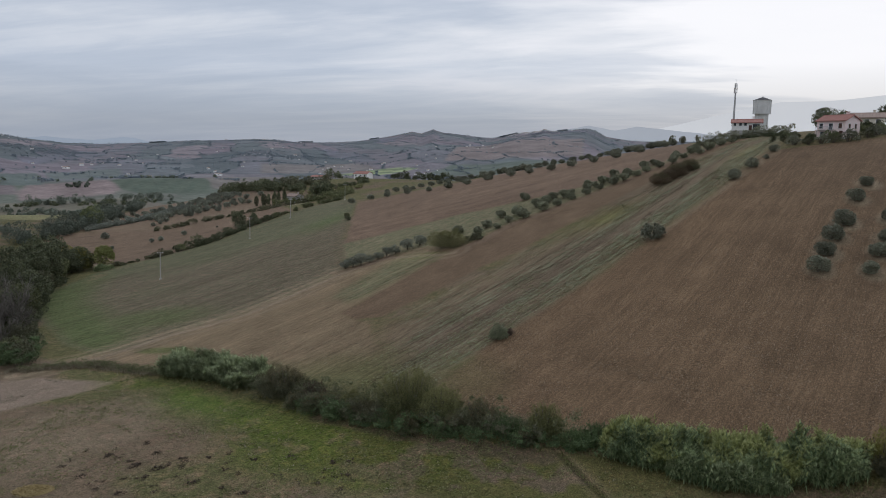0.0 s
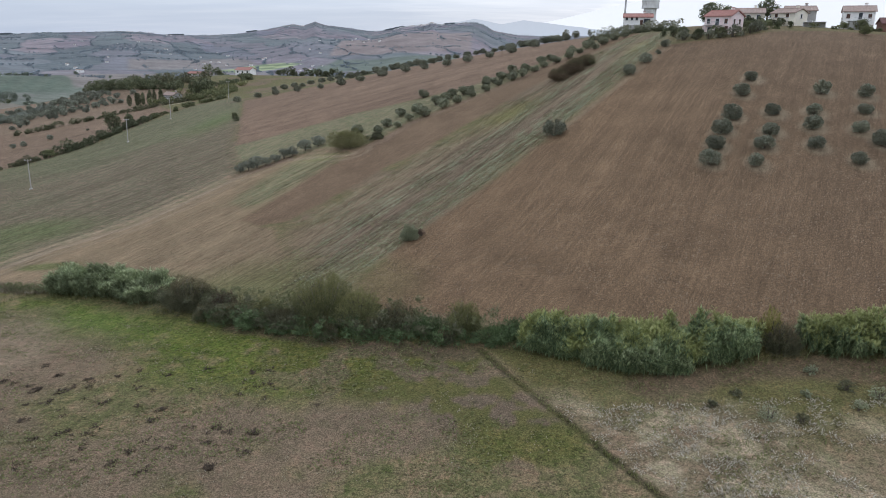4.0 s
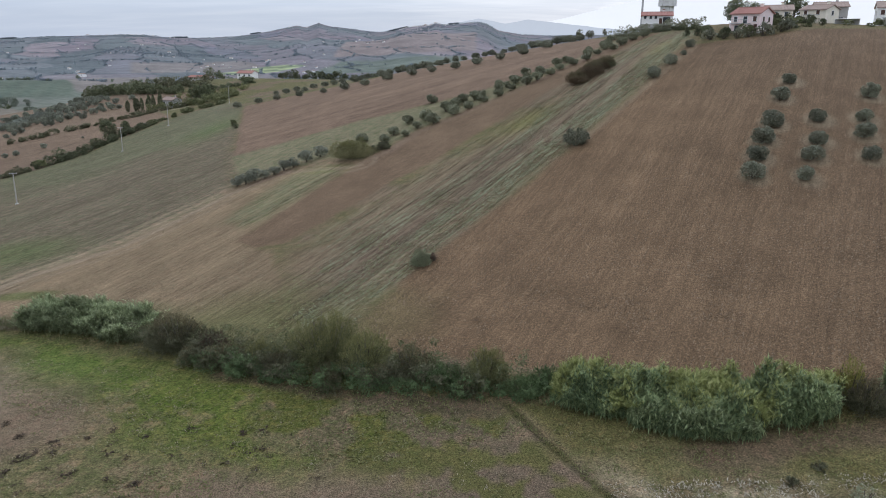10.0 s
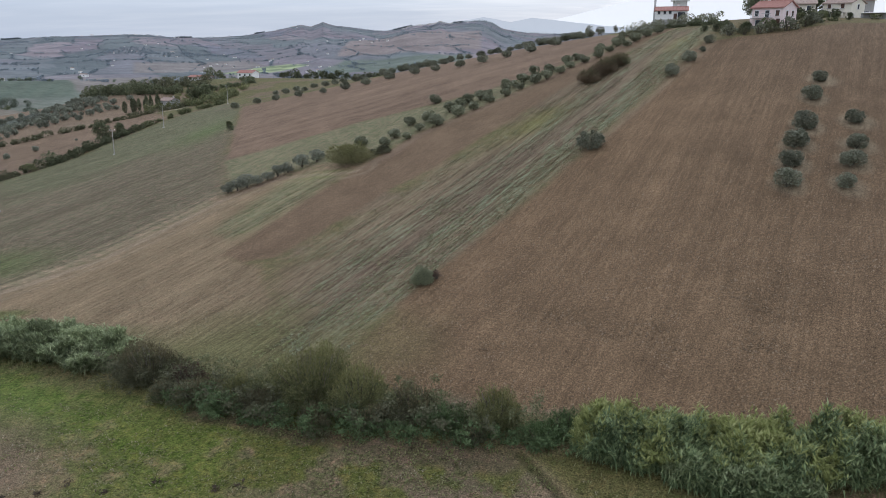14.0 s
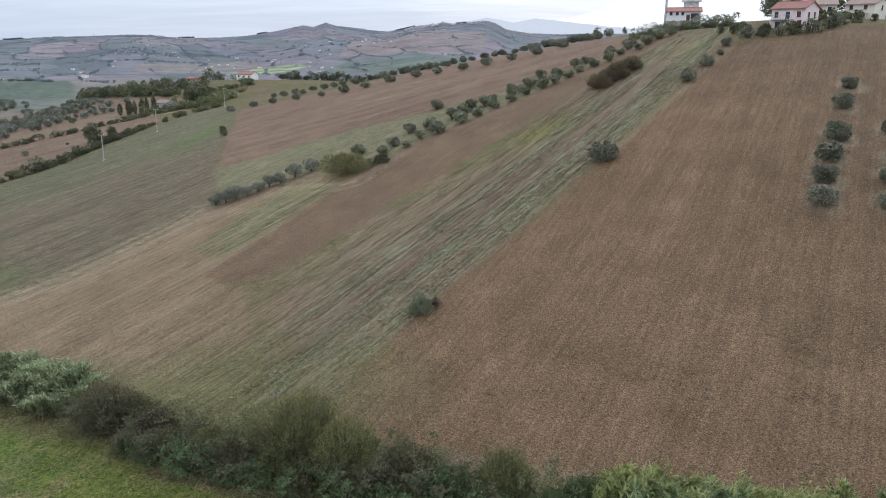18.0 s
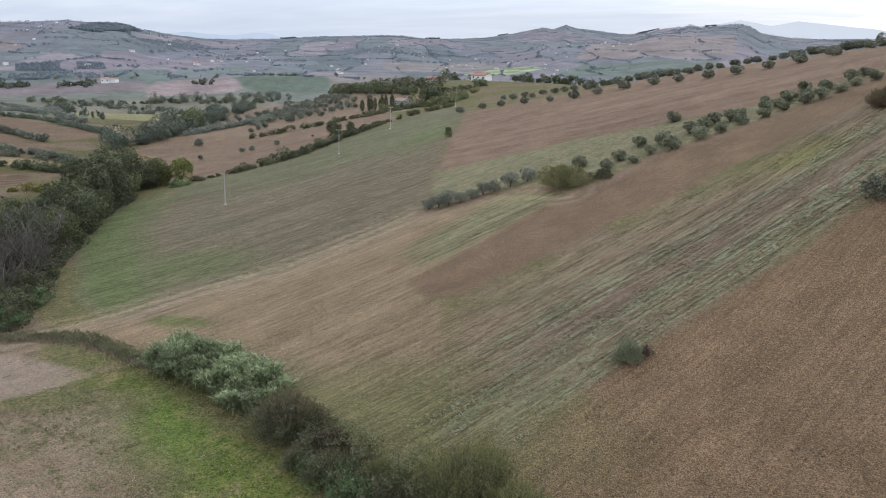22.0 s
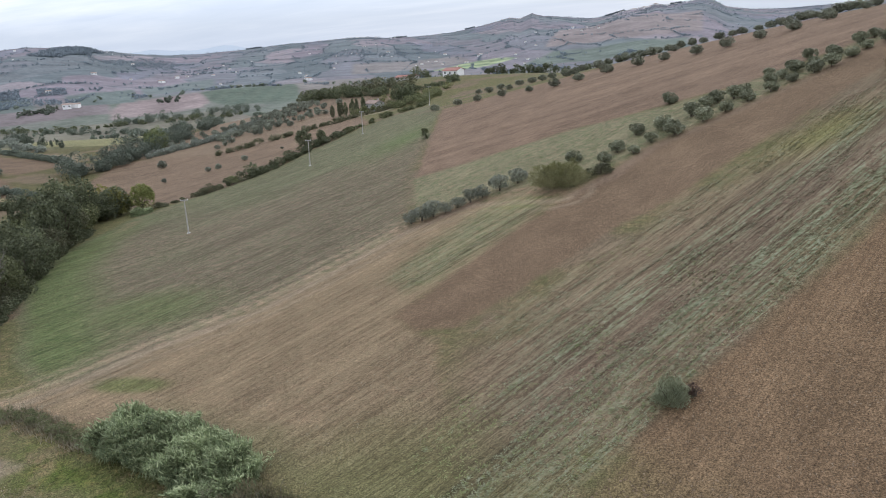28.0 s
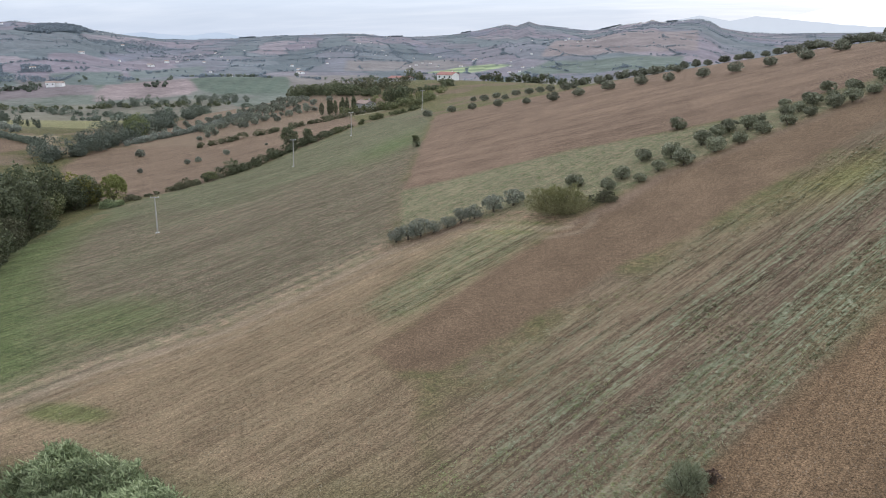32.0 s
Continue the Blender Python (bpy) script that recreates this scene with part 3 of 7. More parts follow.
    col = col * (1 - foot) + np.array((0.128, 0.130, 0.060)) * foot
    # wheel tracks, the pale line at the strip's edge, the ditch
    t = (smooth(1.6, 0.5, np.abs(beside(x, y, TRACK) - 1.7)) * 0.8)[:, None]
    col = col * (1 - t) + np.array((0.285, 0.235, 0.175)) * t
    t = (smooth(1.8, 0.6, np.abs(beside(x, y, ((-57, 174), (-62, 191), (-68, 207), (-74, 232), (-81, 258))) - 0.3) + 0.5 * wob) * 0.45)[:, None]
    col = col * (1 - t) + np.array((0.160, 0.128, 0.095)) * t
    t = (smooth(1.0, 0.2, np.abs(beside(x, y, TRACK) - 5.0)) * 0.5)[:, None]
    col = col * (1 - t) + np.array((0.270, 0.222, 0.165)) * t
    t = (smooth(2.6, 0.8, beside(x, y, ((-57, 173), (-45, 180), (-36, 183), (-27, 176.5), (-20, 181), (-14, 190.5), (15, 208.5), (37, 227.5), (50, 243))) + 0.9 * wob) * 0.75)[:, None]
    col = col * (1 - t) + np.array((0.215, 0.162, 0.120)) * t
    t = (smooth(1.3, 0.3, beside(x, y, ((20, 157.5), (43, 185.5), (59, 208)))) * 0.6)[:, None]
    col = col * (1 - t) + np.array((0.250, 0.200, 0.140)) * t
    t = (smooth(0.75, 0.2, beside(x, y, DITCH)) * 0.85)[:, None]
    col = col * (1 - t) + np.array((0.056, 0.054, 0.030)) * t
    pale = (smooth(0.45, 0.60, fractal(x, y, 2.6, 41, 3) + 0.25 * (fractal(x, y, 14, 42, 2) - 0.5)) * smooth(-1, 3, inside(x, y, DRYWEED)) * smooth(75, 66, y) * 0.68)[:, None]
    col = col * (1 - pale) + np.array((0.350, 0.305, 0.230)) * pale
    gr = (smooth(-0.5, 2, inside(x, y, DRYWEED)) * smooth(62, 74, y + 0.25 * x - 4 + 6 * wob) * 0.85)[:, None]
    col = col * (1 - gr) + np.array((0.112, 0.110, 0.042)) * gr
    # dark trodden corner by the ditch, with green tufts, and the bare foot of hedge and reeds
    corner = (0.85 * smooth(10, 4, beside(x, y, ((-22, 83), (-12, 79.5), (-5, 76), (1, 71), (5, 66))) + 3 * wob) * smooth(2, -2, inside(x, y, DRYWEED)))[:, None]
    tuft = smooth(0.43, 0.55, fractal(x, y, 3.4, 47, 4))[:, None]
    col = col * (1 - corner) + (np.array((0.136, 0.109, 0.083)) * (1 - tuft) + np.array((0.098, 0.104, 0.036)) * tuft) * corner
    t = (0.8 * smooth(2.0, 0.6, beside(x, y, ((-34, 92.8), (-26.5, 89.6), (-18, 86.6), (-10, 83.6), (-1, 81))) + 0.8 * wob))[:, None]
    col = col * (1 - t) + np.array((0.112, 0.088, 0.066)) * t
    t = (0.75 * smooth(3.4, 1.2, beside(x, y, ((19, 71.5), (27, 72.6), (38, 72.0), (60, 68))) + 1.2 * wob))[:, None]
    col = col * (1 - t) + np.array((0.140, 0.102, 0.078)) * t
    for ring, colour in (
            (((-62, 640), (-34, 640), (-34, 868), (-62, 868)), (0.178, 0.165, 0.122)),
            (((-52.9, 1020), (-42.4, 1030), (-42.4, 930), (-50.6, 900), (-53.6, 930)), (0.205, 0.168, 0.158)), (((-42.4, 940), (-41.5, 1023), (-36.3, 1051), (-35.4, 939), (-36.2, 900), (-39.8, 880), (-42.4, 869)), (0.262, 0.204, 0.184)),
            (((-36.1, 1047), (-35.4, 939), (-34.0, 890), (-29.1, 905), (-28.6, 1020), (-29.1, 1132)), (0.122, 0.142, 0.104)), (((-29.1, 1132), (-28.6, 930), (-22.4, 1040), (-22.0, 1204)), (0.212, 0.186, 0.160)),
            (((-59.2, 1358), (-58.8, 1494), (-56.0, 1555), (-53.9, 1523), (-53.9, 1331), (-57.2, 1286)), (0.158, 0.174, 0.148)), (((-62, 1258), (-59.3, 1278), (-54.3, 1275), (-54.4, 1122), (-56.9, 1065), (-62, 1150)), (0.208, 0.166, 0.154)),
            (((-53.6, 1719), (-50.4, 1595), (-49.7, 1467), (-52.4, 1447)), (0.232, 0.192, 0.174)), (((-54.0, 1022), (-53.8, 1170), (-47.3, 1155), (-47.0, 1014), (-50.6, 1010)), (0.150, 0.170, 0.148)),
            (((-45.3, 1131), (-40.6, 1227), (-40.6, 1011), (-44.1, 1015)), (0.148, 0.172, 0.150)), (((-40.2, 1250), (-35, 1400), (-35, 1180), (-40, 1110)), (0.160, 0.178, 0.160)),
            (((-24.5, 1490), (-16.4, 1610), (-15.1, 1450), (-24.7, 1270)), (0.226, 0.200, 0.180)), (((-12, 1180), (1, 1200), (1, 1400), (-9, 1400)), (0.148, 0.170, 0.136)),
            (((-9.5, 1480), (2, 1480), (2, 1950), (-8, 1900)), (0.252, 0.208, 0.188))):
        k = (smooth(-4, 4, inside(x, y, bearing_ring(*ring)) + 3 * wob))[:, None]
        col = col * (1 - k) + np.array(colour) * (0.9 + 0.2 * rough(x * 1.6 + y * 0.7, y * 0.1, 30, 12))[:, None] * k
    sun_field = smooth(-6, 6, inside(x, y, bearing_ring((-18.5, 1300), (-16.0, 1409), (-13.5, 1429), (-11.7, 1377), (-13.9, 1301), (-16.8, 1252))))[:, None]
    stripe = (np.sin(0.105 * (0.2 * x + 0.98 * y)) > -0.1)[:, None]
    col = col * (1 - sun_field) + np.where(stripe, np.array((0.34, 0.38, 0.20)), np.array((0.19, 0.235, 0.13))) * sun_field
    drill = (smooth(0, 8, inside(x, y, bearing_ring((-36.1, 1047), (-35.4, 939), (-34.0, 890), (-29.1, 905), (-28.6, 1020), (-29.1, 1132)))) * (np.sin(0.30 * (0.93 * x + 0.36 * y)) > 0.35))[:, None]
    col = col * (1 - 0.35 * drill) + np.array((0.085, 0.115, 0.085)) * 0.35 * drill
    lane, along_run = lanes(x, y)
    belt = np.interp(lane + 2.0 * (fractal(x, y, 26, 28, 2) - 0.5), BELT_AT, BELT_WEED) * (0.55 + 0.9 * smooth(0.34, 0.62, fractal(lane * 2.2, along_run * 0.16, 16, 27, 3)))
    bare = (s * np.interp(lane + 1.6 * wob, BELT_AT, BELT_BARE))[:, None]
    col = col * (1 - bare) + np.array((0.166, 0.122, 0.094)) * bare
    weed = s * belt + 0.12 * smooth(0, 4, inside(x, y, STUBBLE)) + 0.15 * m + 0.5 * smooth(-1, 3, inside(x, y, WEEDY)) * (1 - smooth(-1, 1, inside(x, y, BROWN))) + 0.25 * smooth(0, 2, inside(x, y, VERGE))
    west = (inside(x, y, PLOUGH) < 0) & (y > 96)
    across = np.where(west, 200 + lane, across)
    inner = smooth(-1, 1, inside(x, y, UPPER))
    across = across * (1 - inner) + (-0.17 * x + 0.985 * y) * inner
    length = (0.485 * x + 0.875 * y) * (1 - inner) + (0.985 * x + 0.17 * y) * inner
    road = (smooth(2.6, 1.2, beside(x, y, ((-175, 404), (-161, 405), (-156, 415), (-152, 438), (-139, 458)))) * 0.6)[:, None]
    col = col * (1 - road) + np.array((0.370, 0.340, 0.295)) * road
    yard = (smooth(-1, 3, inside(x, y, ((60, 212), (67, 210), (77, 208), (92, 215), (112, 213), (140, 205), (160, 240), (120, 260), (70, 260), (58, 240)))))[:, None]
    col = col * (1 - 0.8 * yard) + np.array((0.150, 0.128, 0.080)) * 0.8 * yard
    # Beyond the near fields the colour is cooled to stand in for haze.
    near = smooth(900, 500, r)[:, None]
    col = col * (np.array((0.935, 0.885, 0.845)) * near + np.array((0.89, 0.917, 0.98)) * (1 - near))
    return col, grass, rows, across, length, weed


def grid_mesh(name, pts, faces):
    me = bpy.data.meshes.new(name)
    pts, faces = np.asarray(pts, np.float32), np.asarray(faces, np.int32)
    k = faces.shape[1]
    me.vertices.add(len(pts)), me.loops.add(faces.size), me.polygons.add(len(faces))
    me.vertices.foreach_set("co", pts.ravel())
    me.loops.foreach_set("vertex_index", faces.ravel())
    me.polygons.foreach_set("loop_start", np.arange(0, faces.size, k, dtype=np.int32))
    me.polygons.foreach_set("loop_total", np.full(len(faces), k, np.int32))
    me.update(calc_edges=True)
    return me


def attribute(me, name, values):
    values = np.asarray(values, np.float32)
    if values.ndim == 2:
        a = me.attributes.new(name, "FLOAT_COLOR", "POINT")
        a.data.foreach_set("color", np.c_[values, np.ones(len(values), np.float32)].ravel())
    else:
        a = me.attributes.new(name, "FLOAT", "POINT")
        a.data.foreach_set("value", values)


def soil(name, fine):
    """Earth and turf; colour, grassiness and plough rows come from the mesh."""
    m, n, p = material(name, 0.97, 0.1)
    pos = n.add("NewGeometry").outputs["Position"]
    a = [n.add("Attribute") for _ in range(6)]
    for node, key in zip(a, ("soil", "grass", "rows", "across", "length", "weed")):
        node.attribute_name = key
    col, grass, rows, across, length, weed = a[0].outputs["Color"], *(k.outputs["Fac"] for k in a[1:])
    if not fine:
        v = n.noise(pos, 0.02, 5.0, 0.6)
        col = n.mix("MULTIPLY", 1.0, col, n.ramp(v, (0.3, 0.78), (0.7, 1.2)))
        col = n.mix("MULTIPLY", 1.0, col, n.ramp(n.noise(pos, 0.14, 5.0, 0.7), (0.3, 0.80), (0.7, 1.2)))
        n.tree.links.new(col, p.inputs["Base Color"])
        return m
    grit, clump, patch = n.noise(pos, 6.5, 3.0, 0.72), n.noise(pos, 2.3, 3.0, 0.6), n.noise(pos, 0.16, 4.0, 0.6)
    lane = n.add("CombineXYZ", (0, across), (1, n.math("MULTIPLY", length, 0.05))).outputs[0]
    streak, fine_streak = n.noise(lane, 0.8, 3.0, 0.6), n.noise(lane, 3.4, 4.0, 0.7)
    ridge = n.math("ADD", n.math("MULTIPLY", streak, 0.3), n.math("MULTIPLY", fine_streak, 0.7))
    groove = n.mix("MIX", rows, (1.0, 1.0, 1.0), n.ramp(n.math("ADD", ridge, n.math("MULTIPLY", n.math("SINE", n.math("ADD", n.math("MULTIPLY", across, 4.6), n.math("MULTIPLY", streak, 9.0))), 0.03)), (0.38, 0.52), (0.5, 1.0), (0.62, 1.42)))
    band_tone = n.mix("MIX", rows, (1.0, 1.0, 1.0), n.ramp(n.noise(lane, 0.24, 3.0, 0.6), (0.36, 0.76), (0.5, 1.0), (0.64, 1.18)))
    groove = n.mix("MULTIPLY", 1.0, groove, band_tone)
    tone = n.mix("MULTIPLY", 1.0, col, n.ramp(grit, (0.33, 0.36), (0.5, 1.0), (0.67, 1.70)))
    tone = n.mix("MULTIPLY", 1.0, tone, n.ramp(clump, (0.32, 0.82), (0.5, 1.0), (0.68, 1.18)))
    tone = n.mix("MULTIPLY", 1.0, tone, n.ramp(patch, (0.3, 0.88), (0.7, 1.12)))
    tint = n.mix("MULTIPLY", 1.0, col, n.ramp(n.noise(pos, 0.7, 6.0, 0.75, 0.6), (0.30, (0.50, 0.70, 0.38)), (0.5, (1.0, 1.02, 0.90)), (0.68, (1.60, 1.34, 1.28))))
    tint = n.mix("MULTIPLY", 1.0, tint, n.ramp(grit, (0.30, 0.36), (0.5, 1.0), (0.70, 1.75)))
    tint = n.mix("MULTIPLY", 1.0, tint, n.ramp(n.noise(pos, 2.6, 3.0, 0.6), (0.34, 0.52), (0.46, 1.0), (0.66, 1.22)))
    base = n.mix("MULTIPLY", 1.0, n.mix("MIX", grass, tone, tint), groove)
    tuft = n.math("MULTIPLY", n.ramp(n.math("ADD", n.math("MULTIPLY", ridge, 0.75), n.math("MULTIPLY", clump, 0.25)), (0.495, 0.0), (0.545, 1.0)), weed)
    herb = n.ramp(n.noise(pos, 2.0, 4.0, 0.7), (0.35, (0.140, 0.152, 0.086)), (0.55, (0.228, 0.236, 0.150)), (0.70, (0.340, 0.340, 0.250)))
    base = n.mix("MIX", n.math("MULTIPLY", tuft, 0.8), base, herb)
    n.tree.links.new(base, p.inputs["Base Color"])
    rise = n.math("ADD", n.math("ADD", n.math("MULTIPLY", grit, 0.5), n.math("MULTIPLY", clump, 0.8)), n.math("MULTIPLY", n.math("MULTIPLY", ridge, rows), 1.2))
    b = n.add("Bump", ("Height", rise), Strength=0.9, Distance=0.25)
    n.tree.links.new(b.outputs[0], p.inputs["Normal"])
    return m


# ---- ground: one sheet to the horizon, fine near the walk ----
azs = np.radians(np.r_[np.arange(-70, -63, 0.4), np.arange(-63, 8, 0.19), np.arange(8, 44, 0.34), np.linspace(44, 290, 50)[:-1]])
rads = np.r_[0.01, 3, 7, 12, 18, np.geomspace(25, 700, 400), np.geomspace(707, 4850, 150)]
RR, AA = np.meshgrid(rads, azs, indexing="ij")
gx, gy = (-5 + RR * np.sin(AA)).ravel(), (20 + RR * np.cos(AA)).ravel()
gz = height(gx, gy)
gz = gz - 0.14 * smooth(0.6, 0.1, beside(gx, gy, DITCH)) + 0.25 * (fractal(gx, gy, 5, 51, 3) - 0.5) * (gy < 110)
nr, na = RR.shape
ii = np.arange(nr * na).reshape(nr, na)
jj = np.roll(ii, -1, 1)
faces = np.stack([ii[:-1], ii[1:], jj[1:], jj[:-1]], -1).reshape(-1, 4)[:, ::-1]
ground_me = grid_mesh("ground", np.c_[gx, gy, gz], faces)
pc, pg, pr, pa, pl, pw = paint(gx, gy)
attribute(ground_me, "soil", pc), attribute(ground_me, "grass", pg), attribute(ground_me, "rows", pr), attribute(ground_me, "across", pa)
attribute(ground_me, "length", pl), attribute(ground_me, "weed", pw)
ground_me.materials.append(soil("field_soil", True)), ground_me.materials.append(soil("hazed_distant_fields", False))
ground_me.polygons.foreach_set("material_index", np.repeat((rads[:-1] > 620).astype(np.int32), na))
ground_me.polygons.foreach_set("use_smooth", np.ones(len(faces), bool))
tagged(new("ground", ground_me), "rolling hillside of ploughed brown fields, green meadow and stubble", "ground", kind="structure")

# ---- far mountains in the haze ----
def ridge(label, profile, reach, colour, seed, roughness):
    """A hazy mountain range: a tall sheet far behind everything, with bearing and height of its outline in degrees."""
    az = np.linspace(profile[0][0], profile[-1][0], 60 + int(8 * (profile[-1][0] - profile[0][0])))
    el = np.interp(az, *np.array(profile).T) + roughness * (fractal(az * 10, 0 * az, 9, seed, 3) - 0.5)
    a = np.radians(az)
    mx, my = -8 + reach * np.sin(a), 45 + reach * np.cos(a)
    mv = np.r_[np.c_[mx, my, 0 * mx - 250], np.c_[mx, my, 40 + reach * np.tan(np.radians(el))]]
    mi = np.arange(len(az) - 1)
    me = grid_mesh("backdrop", mv, np.stack([mi, mi + 1, mi + 1 + len(az), mi + len(az)], -1))
    mm, mn, mp = material("haze_glow_mountains", 1.0, 0.0)
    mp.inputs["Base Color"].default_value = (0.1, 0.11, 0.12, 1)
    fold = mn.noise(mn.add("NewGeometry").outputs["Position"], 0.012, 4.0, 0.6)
    # The sheet glows in the haze's colour; it is no real light source.
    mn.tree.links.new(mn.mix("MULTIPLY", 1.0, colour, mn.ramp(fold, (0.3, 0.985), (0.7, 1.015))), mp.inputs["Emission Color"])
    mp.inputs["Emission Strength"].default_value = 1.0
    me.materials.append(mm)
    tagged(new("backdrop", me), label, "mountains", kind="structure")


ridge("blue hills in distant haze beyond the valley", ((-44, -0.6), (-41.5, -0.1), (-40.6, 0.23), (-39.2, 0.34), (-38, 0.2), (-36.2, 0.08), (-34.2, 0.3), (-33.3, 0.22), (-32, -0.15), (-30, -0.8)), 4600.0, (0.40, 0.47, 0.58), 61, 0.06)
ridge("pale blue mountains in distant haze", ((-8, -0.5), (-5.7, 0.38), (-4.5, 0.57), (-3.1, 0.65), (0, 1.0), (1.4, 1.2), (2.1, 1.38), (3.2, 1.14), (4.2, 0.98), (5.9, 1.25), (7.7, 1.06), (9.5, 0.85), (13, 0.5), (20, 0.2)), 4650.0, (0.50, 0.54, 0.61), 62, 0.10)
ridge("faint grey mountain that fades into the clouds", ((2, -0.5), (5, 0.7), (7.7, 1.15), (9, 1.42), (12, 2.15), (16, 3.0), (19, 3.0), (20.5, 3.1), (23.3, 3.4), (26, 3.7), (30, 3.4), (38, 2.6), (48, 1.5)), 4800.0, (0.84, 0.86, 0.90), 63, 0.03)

# ---- building helpers ----


def part(name, me, mater, parent=None, label=""):
    """Links a mesh, bmesh or (points, faces) as ONE object under a thing."""
    if isinstance(me, bmesh.types.BMesh):
        bm, me = me, bpy.data.meshes.new(name)
        bm.to_mesh(me), bm.free()
    elif isinstance(me, tuple):
        me = grid_mesh(name, *me)
    if mater and not me.materials:
        me.materials.append(mater)
    ob = new(name, me)
    ob.parent = parent
    return tagged(ob, label)


def thing(name, label, category, group="", kind=""):
    return tagged(new(name), label, category, group, kind)


def box(bm, x0, y0, z0, x1, y1, z1, bevel=0.0):
    g = bmesh.ops.create_cube(bm, size=1, matrix=Matrix.LocRotScale(((x0 + x1) / 2, (y0 + y1) / 2, (z0 + z1) / 2), None, (x1 - x0, y1 - y0, z1 - z0)))
    if bevel:
        bmesh.ops.bevel(bm, geom=list({e for v in g["verts"] for e in v.link_edges}), offset=bevel, segments=1, affect="EDGES")
    return bm


def block(*a, bevel=0.0):
    return box(bmesh.new(), *a, bevel=bevel)


def tube(points, radii, sides=6):
    """A tapered limb through the points, as (points, quads)."""
    pts, vs, fs = [Vector(p) for p in points], [], []
    for k, (p, r) in enumerate(zip(pts, radii)):
        d = (pts[min(k + 1, len(pts) - 1)] - pts[max(k - 1, 0)]).normalized()
        a = d.orthogonal().normalized()
        b = d.cross(a)
        for s in range(sides):
            t = 2 * math.pi * s / sides
            vs.append(p + (a * math.cos(t) + b * math.sin(t)) * r)
    for k in range(len(pts) - 1):
        for s in range(sides):
            fs.append((k * sides + s, k * sides + (s + 1) % sides, (k + 1) * sides + (s + 1) % sides, (k + 1) * sides + s))
    return np.array([tuple(v) for v in vs]), np.array(fs)


def joined(pieces):
    vs, fs, k = [], [], 0
    for v, f in pieces:
        vs.append(v), fs.append(f + k)
        k += len(v)
    return np.concatenate(vs), np.concatenate(fs)


def leaves(rs, centres, outward, size, slim=0.5, droop=0.0):
    """Diamond-shaped leaf clusters at the centres, turned mostly outward."""
    n = len(centres)
    nrm = outward + rs.normal(0, 0.7, (n, 3))
    nrm /= np.linalg.norm(nrm, axis=1)[:, None] + 1e-9
    a = np.cross(nrm, rs.normal(0, 1, (n, 3)))
    a /= np.linalg.norm(a, axis=1)[:, None] + 1e-9
    a[:, 2] -= droop
    b = np.cross(nrm, a)
    s = (size * rs.uniform(0.6, 1.35, n))[:, None]
    v = np.stack([centres - a * s, centres + b * s * slim, centres + a * s, centres - b * s * slim], 1).reshape(-1, 3)
    return v, np.arange(4 * n).reshape(n, 4)


def crown(rs, size, count, leaf, lumps=9, base=0.25, slim=0.5, hollow=0.55, spread=0.72, ragged=0.34, upward=0.3):
    """An uneven crown on z = 0: leaf clusters over overlapping lumps, with shoots that stand out of them."""
    half = np.array(size) / 2
    c = rs.normal(0, 1, (lumps, 3))
    c[:, 2] = np.abs(c[:, 2]) * np.where(rs.rand(lumps) < 0.55, 1, -1)
    c /= np.linalg.norm(c, axis=1)[:, None]
    c *= rs.uniform(0.35, spread, lumps)[:, None]
    rad = rs.uniform(0.26, 0.52, lumps)
    many = int(count * (1 - ragged))
    k = rs.randint(0, lumps, many)
    d = rs.normal(0, 1, (many, 3))
    d /= np.linalg.norm(d, axis=1)[:, None]
    p = c[k] + d * (rad[k] * rs.uniform(hollow, 1.05, many) ** 0.6)[:, None]
    per = 9
    shoots = max(4, (count - many) // per)
    k = rs.randint(0, lumps, shoots)
    w = c[k] / np.linalg.norm(c[k], axis=1)[:, None] + rs.normal(0, 0.45, (shoots, 3)) + (0, 0, upward)
    w /= np.linalg.norm(w, axis=1)[:, None]
    reach = rad[k] * rs.uniform(0.95, 1.2 + ragged, shoots)
    along_it = rs.uniform(0.45, 1.0, (shoots, per))
    q = c[k][:, None] + w[:, None] * (reach[:, None] * along_it)[..., None] + rs.normal(0, 0.035, (shoots, per, 3))
    p, d = np.concatenate([p, q.reshape(-1, 3)]), np.concatenate([d, np.repeat(w, per, 0)])
    p /= np.percentile(np.abs(p), 94 - 9 * ragged, axis=0)
    far = np.linalg.norm(p, axis=1)
    p *= np.where(far > 1.15 + 0.5 * ragged, rs.uniform(0.9, 1.15 + 0.5 * ragged, len(p)) / np.maximum(far, 1e-6), 1.0)[:, None]
    p = p * half
    p[:, 2] += half[2]
    low = p[:, 2] < 0.06 * size[2]
    p[:, 2] = np.where(low, rs.uniform(0.03, 0.4, len(p)) * size[2], p[:, 2])
    return leaves(rs, p, d, leaf, slim)


